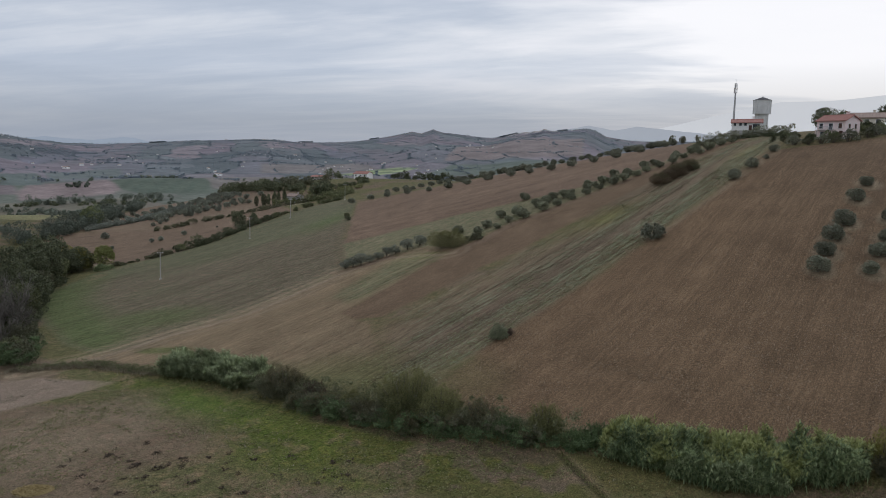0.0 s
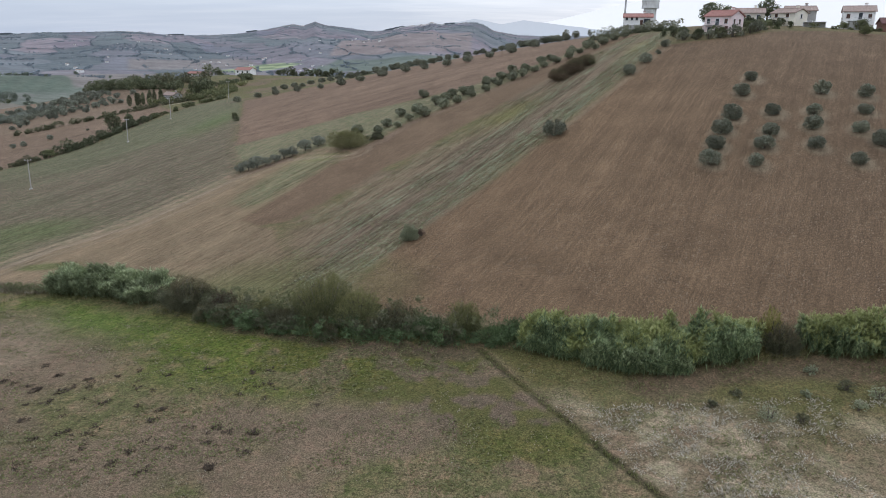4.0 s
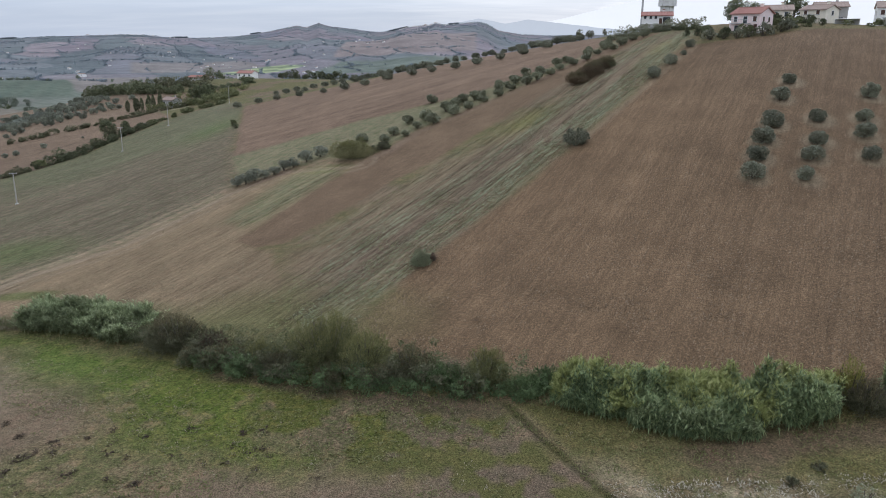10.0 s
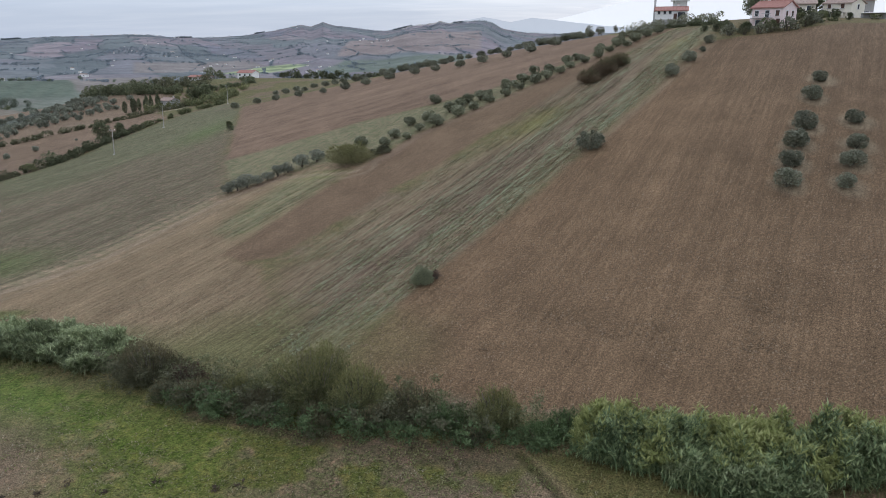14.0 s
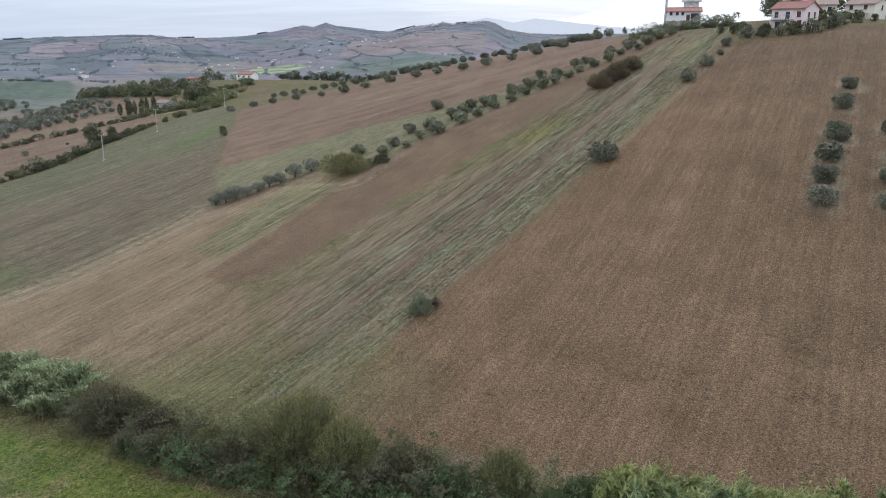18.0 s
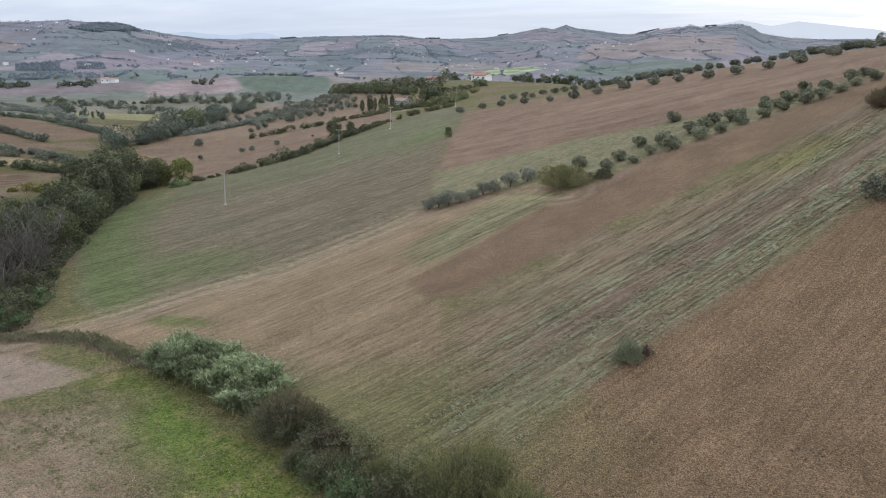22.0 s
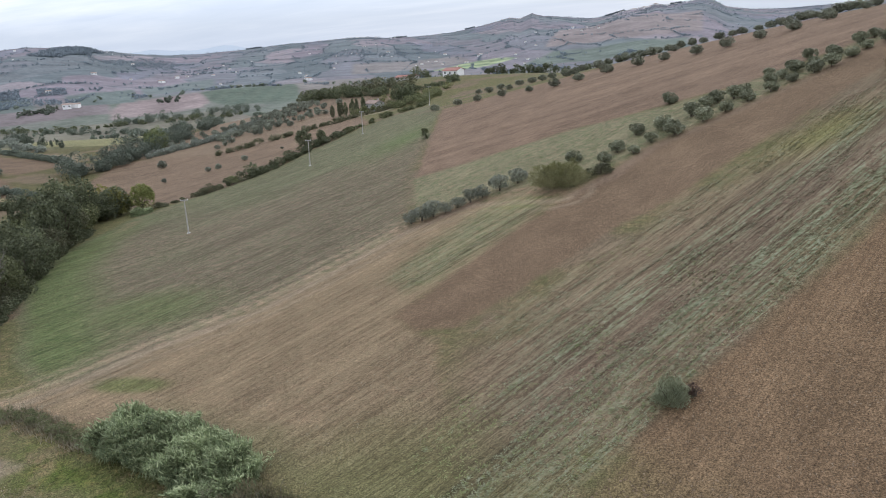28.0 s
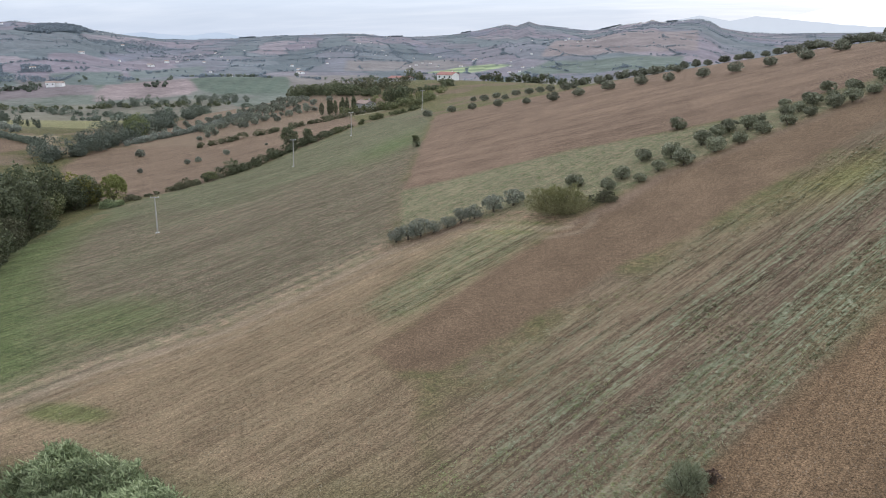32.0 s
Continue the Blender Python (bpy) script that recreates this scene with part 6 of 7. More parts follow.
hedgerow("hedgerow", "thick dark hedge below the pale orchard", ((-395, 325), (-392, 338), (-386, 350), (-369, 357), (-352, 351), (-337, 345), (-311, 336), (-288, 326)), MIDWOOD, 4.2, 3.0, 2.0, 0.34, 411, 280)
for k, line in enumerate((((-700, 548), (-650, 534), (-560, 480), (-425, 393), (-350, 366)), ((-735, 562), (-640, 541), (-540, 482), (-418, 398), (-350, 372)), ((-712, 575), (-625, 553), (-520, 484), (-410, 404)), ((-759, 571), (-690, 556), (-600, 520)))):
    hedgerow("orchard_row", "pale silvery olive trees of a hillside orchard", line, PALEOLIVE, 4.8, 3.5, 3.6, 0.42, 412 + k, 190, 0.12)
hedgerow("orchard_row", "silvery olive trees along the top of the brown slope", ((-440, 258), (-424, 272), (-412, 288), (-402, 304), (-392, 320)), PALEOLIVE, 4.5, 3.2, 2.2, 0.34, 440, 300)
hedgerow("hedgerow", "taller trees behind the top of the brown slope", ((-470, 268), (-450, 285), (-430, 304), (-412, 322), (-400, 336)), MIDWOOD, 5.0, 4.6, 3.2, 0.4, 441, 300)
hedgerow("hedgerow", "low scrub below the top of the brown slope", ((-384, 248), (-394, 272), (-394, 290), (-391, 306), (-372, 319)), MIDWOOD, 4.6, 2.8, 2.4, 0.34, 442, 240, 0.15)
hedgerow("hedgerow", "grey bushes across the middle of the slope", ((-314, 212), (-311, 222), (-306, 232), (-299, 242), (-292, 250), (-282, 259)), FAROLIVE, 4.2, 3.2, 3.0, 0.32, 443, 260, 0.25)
hedgerow("hedgerow", "dark bushes beside the striped field", ((-293, 197), (-284, 213), (-276, 222)), WOOD, 3.6, 2.6, 2.6, 0.3, 444, 240, 0.3)
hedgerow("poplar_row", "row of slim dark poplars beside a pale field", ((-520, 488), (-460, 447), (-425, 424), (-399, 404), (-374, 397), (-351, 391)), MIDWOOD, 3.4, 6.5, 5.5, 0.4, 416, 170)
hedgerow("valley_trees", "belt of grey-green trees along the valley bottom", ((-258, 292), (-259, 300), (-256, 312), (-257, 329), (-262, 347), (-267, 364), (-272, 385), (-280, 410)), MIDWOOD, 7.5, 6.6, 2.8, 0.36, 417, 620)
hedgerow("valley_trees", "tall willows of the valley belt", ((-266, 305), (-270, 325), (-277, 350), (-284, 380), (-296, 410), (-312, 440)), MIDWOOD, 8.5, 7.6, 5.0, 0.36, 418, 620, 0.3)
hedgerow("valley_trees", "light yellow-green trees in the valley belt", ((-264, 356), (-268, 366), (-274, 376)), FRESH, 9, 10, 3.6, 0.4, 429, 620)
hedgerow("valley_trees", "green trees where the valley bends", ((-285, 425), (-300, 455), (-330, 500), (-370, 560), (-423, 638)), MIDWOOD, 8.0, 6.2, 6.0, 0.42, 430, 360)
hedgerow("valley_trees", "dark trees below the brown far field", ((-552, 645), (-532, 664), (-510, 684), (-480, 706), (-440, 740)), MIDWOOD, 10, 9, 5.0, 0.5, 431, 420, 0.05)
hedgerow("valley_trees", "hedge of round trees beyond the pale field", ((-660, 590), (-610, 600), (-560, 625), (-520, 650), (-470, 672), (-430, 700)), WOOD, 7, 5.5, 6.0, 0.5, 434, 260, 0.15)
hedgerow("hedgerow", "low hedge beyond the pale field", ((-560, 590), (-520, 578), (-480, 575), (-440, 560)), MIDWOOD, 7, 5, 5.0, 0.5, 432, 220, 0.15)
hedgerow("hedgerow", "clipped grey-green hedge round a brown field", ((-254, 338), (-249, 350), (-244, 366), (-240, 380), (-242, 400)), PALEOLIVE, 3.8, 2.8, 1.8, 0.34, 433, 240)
hedgerow("woods", "wood of mixed trees above the olive grove", ((-262, 512), (-240, 505), (-217, 492), (-198, 482), (-180, 474)), WOOD, 9, 7.0, 3.4, 0.5, 419, 380)
hedgerow("woods", "brownish wood behind the olive grove", ((-270, 528), (-235, 522), (-200, 508), (-170, 500)), DARKSHRUB, 9, 6.5, 4.0, 0.5, 420, 320)
hedgerow("woods", "green wood beside the farm road", ((-166, 474), (-150, 482), (-140, 495), (-150, 512)), WOOD, 6, 3.4, 3.0, 0.4, 421, 300)
hedgerow("woods", "wood of dark conifers and oaks above the meadow", ((-176, 412), (-160, 424), (-150, 416), (-142, 418), (-139, 432), (-135, 450)), SHRUB, 5, 4.2, 2.8, 0.34, 435, 300)
hedgerow("woods", "green wood between the farmhouse and the grove", ((-181, 452), (-166, 462), (-150, 458), (-138, 470)), WILLOW, 5.5, 3.6, 3.0, 0.34, 436, 280)
hedgerow("windbreak", "row of dark trees behind the crest", ((-130, 528), (-105, 520), (-80, 512), (-50, 505), (-20, 498)), WOOD, 5, 5.5, 3.2, 0.5, 422, 220)
hedgerow("windbreak", "dark trees beside the farm", ((-196, 560), (-180, 556), (-170, 552)), WOOD, 7, 7, 6, 0.5, 423, 260)
kinds = [tree("solitary dark tree at the meadow's edge", "", WOOD, (6.0, 6.0, 6.5), 1.2, 1500, 0.34, 430)]
scatter_copies(kinds, [(-151, 311, 1.0), (-147, 316, 0.7)], rs)


def cypress(seed, tall, wide, label, group):
    rs = np.random.RandomState(seed)
    ob = thing("cypress", label, "cypress", group)
    part("trunk", tube([(0, 0, -0.3), (0, 0, tall * 0.3)], (0.2, 0.15)), BARK, ob)
    n = 700
    t, a = rs.rand(n) ** 0.8, rs.uniform(0, 6.28, n)
    r = wide * 0.5 * np.sin(np.pi * np.clip(t * 0.92 + 0.08, 0, 1)) ** 0.6 * rs.uniform(0.6, 1.05, n)
    p = np.stack([r * np.cos(a), r * np.sin(a), 0.3 + t * tall], 1)
    part("crown", leaves(rs, p, np.stack([np.cos(a), np.sin(a), 0.3 + 0 * a], 1), 0.4, 0.4), WOOD, ob)
    return ob


kinds = [cypress(441, 8, 2.4, "slender dark cypress beside a farmhouse", "cypresses by the farmhouse"), cypress(442, 7, 3.4, "dark conifer beside a farmhouse", "cypresses by the farmhouse")]
scatter_copies(kinds, [(-186, 417, 1.0), (-188, 424, 0.95), (-181, 424, 1.1), (-191, 418, 0.9), (-178, 423, 1.0), (-174, 423, 1.2), (-184, 421, 1.0), (-180, 419, 0.8)], rs, 1)
kinds = [tree("large dark conifer beside the farm track", "conifers by the farm track", WOOD, (8, 8, 11), 0.6, 1700, 0.5, 443, "conifer")]
scatter_copies(kinds, [(-156, 432, 0.95), (-149, 430, 0.9), (-152, 438, 1.05)], rs)

# ---- houses ----


def house(name, label, category, wide, deep, tall, pitch, wall, roof, windows, x, y, turn, sink=0.0, group="", chimney=True, eave=0.5, door=None, gable=None, balcony=None):
    """A rendered house: walls with openings, a tiled gable roof (ridge along its width), windows and a chimney."""
    ob = thing(name, label, category, group)
    hw, hd, rise = wide / 2, deep / 2, deep / 2 * math.tan(radians(pitch))
    bm = bmesh.new()
    ring = [(-hd, 0), (hd, 0), (hd, tall), (0, tall + rise), (-hd, tall)]
    ends = [[bm.verts.new((s * hw, a, b)) for a, b in ring] for s in (-1, 1)]
    bm.faces.new(ends[0]), bm.faces.new(ends[1][::-1])
    for k in range(5):
        bm.faces.new((ends[0][k], ends[1][k], ends[1][(k + 1) % 5], ends[0][(k + 1) % 5]))
    bmesh.ops.recalc_face_normals(bm, faces=bm.faces)
    part("wall", bm, wall, ob)
    for s in (-1, 1):
        bm = bmesh.new()
        c, t = math.cos(radians(pitch)), math.tan(radians(pitch))
        lo, hi = hd + eave, 0.0
        prof = [(s * lo, tall - eave * t), (s * hi, tall + rise), (s * hi, tall + rise + 0.22 / c), (s * lo, tall - eave * t + 0.22 / c)]
        a = [bm.verts.new((-hw - eave * 0.8, p, q)) for p, q in prof]
        b = [bm.verts.new((hw + eave * 0.8, p, q)) for p, q in prof]
        bm.faces.new(a), bm.faces.new(b[::-1])
        for k in range(4):
            bm.faces.new((a[k], b[k], b[(k + 1) % 4], a[(k + 1) % 4]))
        bmesh.ops.recalc_face_normals(bm, faces=bm.faces)
        slope = part("roof_slope", bm, roof, ob, "tiled roof slope")
        tiles = bmesh.new()
        for k in range(int((wide + 2 * eave) / 0.9)):
            u = -hw - eave * 0.8 + 0.45 + k * 0.9
            p0, p1 = Vector((u, s * lo, tall - eave * t + 0.24 / c)), Vector((u, 0, tall + rise + 0.24 / c))
            d, nn = (p1 - p0), Vector((0, s * math.sin(radians(pitch)), math.cos(radians(pitch))))
            for wv in (0.16,):
                q = [tiles.verts.new(p) for p in (p0 - Vector((wv, 0, 0)), p0 + nn * 0.1, p0 + Vector((wv, 0, 0)), p1 + Vector((wv, 0, 0)), p1 + nn * 0.1, p1 - Vector((wv, 0, 0)))]
                tiles.faces.new((q[0], q[1], q[4], q[5])), tiles.faces.new((q[1], q[2], q[3], q[4]))
        part("tile_ribs", tiles, roof, slope)
    bm = block(-hw - eave * 0.8, -0.16, tall + rise + 0.12, hw + eave * 0.8, 0.16, tall + rise + 0.36, bevel=0.06)
    part("ridge_tiles", bm, roof, ob)
    for face, wx, wz, ww, wh, kind in windows:
        win = new("window")
        win.parent = ob
        if face in "SN":
            s = -1 if face == "S" else 1
            win.matrix_basis = pose(wx, s * (hd + 0.02), wz, 0, 0, 0 if s < 0 else 180)
        else:
            s = -1 if face == "W" else 1
            win.matrix_basis = pose(s * (hw + 0.02), wx, wz, 0, 0, -90 if s < 0 else 90)
        part("pane", block(-ww / 2, -0.03, -wh / 2, ww / 2, 0.02, wh / 2), SHUTTER if kind == "shut" else GLASS, win, "brown shutter" if kind == "shut" else "")
        fr = bmesh.new()
        for a in ((-ww / 2 - 0.1, -wh / 2 - 0.1, -ww / 2, wh / 2 + 0.1), (ww / 2, -wh / 2 - 0.1, ww / 2 + 0.1, wh / 2 + 0.1), (-ww / 2, wh / 2, ww / 2, wh / 2 + 0.1)):
            box(fr, a[0], -0.07, a[1], a[2], 0.02, a[3])
        part("frame", fr, WHITE, win)
        part("sill", block(-ww / 2 - 0.15, -0.16, -wh / 2 - 0.12, ww / 2 + 0.15, 0.02, -wh / 2 - 0.02), GREYWALL, win)
    if chimney:
        ch = part("chimney", block(hw * 0.35, hd * 0.25, tall + rise * 0.5, hw * 0.35 + 0.7, hd * 0.25 + 0.7, tall + rise + 1.0, bevel=0.04), wall, ob)
        part("cap", block(hw * 0.35 - 0.12, hd * 0.25 - 0.12, tall + rise + 1.0, hw * 0.35 + 0.82, hd * 0.25 + 0.82, tall + rise + 1.15), roof, ch)
    if balcony:
        bx0, bx1, bz, out = balcony
        b = part("balcony", block(bx0, -hd - out, bz - 0.15, bx1, -hd + 0.02, bz, bevel=0.03), GREYWALL, ob)
        bm = bmesh.new()
        for k in range(int((bx1 - bx0) / 0.3) + 1):
            box(bm, bx0 + 0.05 + k * 0.3, -hd - out + 0.03, bz, bx0 + 0.08 + k * 0.3, -hd - out + 0.06, bz + 0.95)
        box(bm, bx0, -hd - out, bz + 0.95, bx1, -hd - out + 0.08, bz + 1.02)
        part("railing", bm, METAL, b)
        for px in (bx0 + 0.15, bx1 - 0.15):
            part("post", block(px - 0.12, -hd - out + 0.05, -0.4, px + 0.12, -hd - out + 0.3, bz - 0.15), wall, b)
    if door:
        dx, dw, dh = door
        part("door", block(dx - dw / 2, -hd - 0.05, 0.0, dx + dw / 2, -hd + 0.03, dh), SHUTTER, ob, "brown wooden door")
    part("plinth", block(-hw - 0.06, -hd - 0.06, -2.5, hw + 0.06, hd + 0.06, 0.25), GREYWALL, ob)
    ob.matrix_basis = pose(x, y, at(x, y) - sink, 0, 0, turn)
    return ob


house("pink_house", "pink two-storey house with a red tiled roof and brown shutters", "house", 8.2, 7.2, 4.9, 22, PINK, TILES,
      (("E", -1.6, 3.4, 1.0, 1.3, "shut"), ("E", 1.4, 3.4, 1.0, 1.3, "shut"), ("E", -1.6, 1.2, 0.9, 1.2, "glass"), ("E", 1.4, 1.2, 0.9, 1.2, "glass"),
       ("S", -2.8, 3.5, 1.0, 1.3, "glass"), ("S", 0.0, 3.3, 1.1, 1.7, "glass"), ("S", 2.7, 3.5, 1.0, 1.3, "shut"), ("S", -2.2, 1.0, 1.4, 1.6, "glass")),
      77.6, 218.5, -50, 0.4, balcony=(-3.8, 1.6, 2.4, 1.4), door=(3.0, 1.0, 2.1))
house("white_house", "low white house with a red tiled roof and small windows", "house", 9.6, 6.5, 2.9, 17, WHITE, TILES,
      (("S", -3.8, 2.4, 0.8, 1.0, "glass"), ("S", -2.0, 2.4, 0.8, 1.0, "glass"), ("S", -0.4, 2.4, 0.8, 1.0, "glass"), ("S", 3.0, 1.6, 2.2, 1.5, "glass"), ("W", -1.4, 2.6, 0.8, 1.0, "glass"), ("W", 1.2, 2.6, 0.8, 1.0, "glass")),
      63.4, 262, -14, -1.9, door=(1.2, 1.0, 2.0))
house("brown_roofed_house", "low house with a pale brown roof behind a hedge", "house", 9.6, 8.4, 3.8, 18, CREAM, BROWNTILES,
      (("S", -3.2, 2.6, 1.0, 1.2, "glass"), ("S", 0.0, 2.6, 1.0, 1.2, "glass"), ("S", 3.0, 2.6, 1.0, 1.2, "glass")), 95.6, 246, -20, 0.2)
house("cream_house", "cream two-storey house with an outside stair and brown roof", "house", 8.0, 7.5, 5.0, 18, CREAM, BROWNTILES,
      (("S", -2.2, 4.2, 1.0, 1.2, "shut"), ("S", 1.6, 4.2, 1.0, 1.2, "shut"), ("S", -2.2, 1.6, 1.2, 1.4, "glass"), ("E", 0, 4.0, 1.0, 1.2, "glass")), 106.5, 240, -55, 1.2, balcony=(-3.6, 2.5, 2.6, 1.4))
house("grey_house", "grey rendered house with a brown hipped roof", "house", 9.0, 8.0, 5.6, 18, GREYWALL, BROWNTILES,
      (("S", -2.6, 4.4, 1.0, 1.2, "glass"), ("S", 0.6, 4.4, 1.0, 1.2, "glass"), ("S", 2.8, 1.6, 1.4, 1.8, "glass")), 112.5, 246, -18, 0.8)
house("white_villa", "white two-storey house with balconies and a grey roof", "house", 8.8, 8.5, 6.0, 20, WHITE, BROWNTILES,
      (("S", -3.0, 4.6, 1.0, 1.3, "shut"), ("S", 0.4, 4.6, 1.0, 1.9, "glass"), ("S", 3.0, 4.6, 1.0, 1.3, "shut"), ("S", -2.6, 1.6, 1.2, 1.4, "glass"), ("S", 2.2, 1.6, 1.4, 1.9, "glass"), ("W", -1.5, 4.6, 0.9, 1.2, "glass"), ("W", 1.8, 4.6, 0.9, 1.2, "glass")),
      127.5, 238, -25, 0.5, balcony=(-1.5, 3.5, 3.2, 1.3))
house("brick_house", "dark brown house with a maroon roof at the hill's edge", "house", 12.0, 8.5, 4.0, 20, plain("brown_brick", (0.22, 0.12, 0.09), 0.9, 0.25, 2.0), DARKTILES,
      (("S", -3.4, 2.6, 1.4, 1.4, "glass"), ("S", 0.8, 2.6, 2.6, 1.2, "glass")), 140.5, 236, -20, 0.9)
shed = thing("shed", "low grey shed among the bushes", "shed")
part("wall", block(-2.4, -2, -1, 2.4, 2, 2.4, bevel=0.05), GREYWALL, shed)
part("roof", block(-2.7, -2.3, 2.4, 2.7, 2.3, 2.6, bevel=0.04), METAL, shed, "flat sheet-metal roof")
plant(shed, 121, 226, -20, 0)
car_port = thing("lean_to", "white flat-roofed lean-to beside the cream house", "lean-to")
part("roof", block(-3.2, -1.6, 2.3, 3.2, 1.6, 2.5, bevel=0.04), WHITE, car_port)
for px in (-3, 0, 3):
    part("post", block(px - 0.06, -1.5, -0.5, px + 0.06, -1.38, 2.3), METAL, car_port)
part("back_wall", block(-3.2, 1.4, -0.5, 3.2, 1.6, 2.3), GREYWALL, car_port)
plant(car_port, 110, 230, -25, 0.9)

# water tower and mast
tower = thing("water_tower", "grey concrete water tower with a wider ribbed drum on top", "water tower")


def ring_wall(r0, r1, z0, z1, sides=16):
    bm = bmesh.new()
    bmesh.ops.create_cone(bm, cap_ends=True, segments=sides, radius1=r0, radius2=r1, depth=z1 - z0, matrix=Matrix.Translation((0, 0, (z0 + z1) / 2)))
    return bm


shaft = part("shaft", ring_wall(2.5, 2.5, -3, 8.0), CONCRETE, tower)
for k in range(8):
    a = k * math.pi / 4 + 0.2
    bm = block(-0.22, -0.16, -2, 0.22, 0.16, 8.0)
    bmesh.ops.transform(bm, matrix=pose(2.52 * math.cos(a), 2.52 * math.sin(a), 0, 0, 0, math.degrees(a) + 90), verts=bm.verts)
    part("rib", bm, CONCRETE, shaft)
drum = part("drum", ring_wall(3.45, 3.45, 7.9, 13.4, 20), CONCRETE, tower)
for z in (8.0, 10.7, 13.3):
    part("band", ring_wall(3.6, 3.6, z - 0.14, z + 0.14, 20), CONCRETE, drum)
for k in range(10):
    a = k * math.pi / 5 + 0.1
    bm = block(-0.14, -0.12, 8.0, 0.14, 0.12, 13.3)
    bmesh.ops.transform(bm, matrix=pose(3.46 * math.cos(a), 3.46 * math.sin(a), 0, 0, 0, math.degrees(a) + 90), verts=bm.verts)
    part("rib", bm, CONCRETE, drum)
part("roof", ring_wall(3.75, 0.8, 13.4, 14.5, 20), SLATE, tower, "dark shallow conical roof")
part("vent", ring_wall(0.5, 0.35, 14.4, 14.9, 8), METAL, tower)
plant(tower, 81.0, 312, 0, -2.4)
mast = thing("mast", "tall slim grey mast with antenna panels at its top", "mast")
part("pole", tube([(0, 0, -1), (0, 0, 10), (0, 0, 19.5)], (0.42, 0.34, 0.24), 10), METAL, mast)
for z in (17.0, 18.6):
    for k in range(3):
        a = k * 2.1 + z
        bm = block(-0.16, -0.09, -0.9, 0.16, 0.09, 0.9, bevel=0.03)
        bmesh.ops.transform(bm, matrix=pose(0.55 * math.cos(a), 0.55 * math.sin(a), z, 0, 0, math.degrees(a) + 90), verts=bm.verts)
        part("antenna_panel", bm, WHITE, mast)
part("rod", tube([(0, 0, 19.5), (0, 0, 21.0)], (0.05, 0.03), 5), METAL, mast)
part("platform", ring_wall(0.7, 0.7, 16.0, 16.1, 10), METAL, mast)
plant(mast, 63.2, 281, 0, -0.5)

# gardens round the houses
G = "garden trees by the houses"
kinds = [tree("round dark holm oak behind the pink house", G, WOOD, (9, 8, 6), 2.2, 3400, 0.26, 501), tree("tall dark pine behind the houses", G, WOOD, (5, 5, 5), 3.0, 1800, 0.26, 502)]
scatter_copies(kinds, [(80.5, 234, 1.0), (106, 256, 1.25)], rs)
kinds = [tree("small garden tree by the houses", G, SHRUB, (4, 4, 3.4), 0.6, 1500, 0.2, 503), tree("dark garden tree by the houses", G, WOOD, (3.4, 3.4, 3.6), 0.6, 1500, 0.2, 504)]
scatter_copies(kinds, [(74, 213, 0.85), (69, 214, 0.6), (66, 217, 0.6), (71, 217, 0.7), (91, 222, 1.0), (95, 221, 0.9), (98, 220, 0.8), (87, 226, 0.9), (88, 221, 0.7), (121, 224, 1.1), (117, 226, 0.7), (112, 205, 0.9), (140, 228, 1.0), (62, 225, 0.8), (64, 221, 0.9)], rs)
scatter = [(67.5, 211), (70.5, 209.5), (73.5, 209), (77, 208.5), (80, 210), (83, 211.5), (85, 213.5), (87, 216), (64.5, 213)]
kinds = [shrub("garden_shrub", "low round shrub in the bank below the pink house", "shrub", DARKSHRUB, (2.6, 2.4, 1.8), 420, 0.2, 511, "shrubs below the pink house"), shrub("garden_shrub", "low olive-green shrub in the bank below the pink house", "shrub", OLIVE, (2.8, 2.6, 2.0), 420, 0.2, 512, "shrubs below the pink house")]
scatter_copies(kinds, sized(scatter, rs, 0.8, 1.3), rs)
hedgerow("garden_hedge", "olive hedge climbing to the white house", ((46, 250), (52, 252), (57, 253), (62, 254), (68, 252), (74, 246)), ROWOLIVE, 4.0, 3.2, 1.7, 0.22, 520, 380)
hedgerow("garden_hedge", "dark hedge between the white house and the pink house", ((60, 252), (66, 246), (70, 238), (70, 230), (66, 224)), WOOD, 2.4, 1.4, 1.8, 0.22, 521, 220)
hedgerow("garden_hedge", "grey-green hedge on the slope east of the houses", ((132, 222), (127, 214), (122, 204), (117, 194), (113, 183)), OLIVE, 4.0, 3.2, 2.2, 0.3, 522, 240)
hedgerow("garden_hedge", "mixed garden bushes below the houses", ((88, 217), (94, 219), (100, 221), (106, 222), (113, 221), (121, 222), (130, 224), (138, 222)), SHRUB, 2.6, 1.4, 2.4, 0.2, 524, 220, 0.45)
hedgerow("garden_hedge", "dark shrubs between the pink house and the slope", ((64, 216), (69, 214), (72, 222), (80, 224), (86, 222), (92, 224)), DARKSHRUB, 2.6, 1.6, 2.2, 0.2, 525, 240, 0.25)
hedgerow("garden_hedge", "dark evergreen hedge before the low house", ((86, 237), (92, 236), (98, 235), (103, 233)), WOOD, 3.2, 2.6, 1.6, 0.24, 523, 280)
kinds = [tree("thin half-bare tree on the crest", "trees at the end of the crest row", DARKSHRUB, (3.4, 3.4, 4.4), 0.8, 900, 0.2, 531)]
scatter_copies(kinds, [(44, 296, 0.75), (48, 300, 0.85), (46, 284, 0.7), (52, 290, 0.65)], rs)

# ---- power poles ----


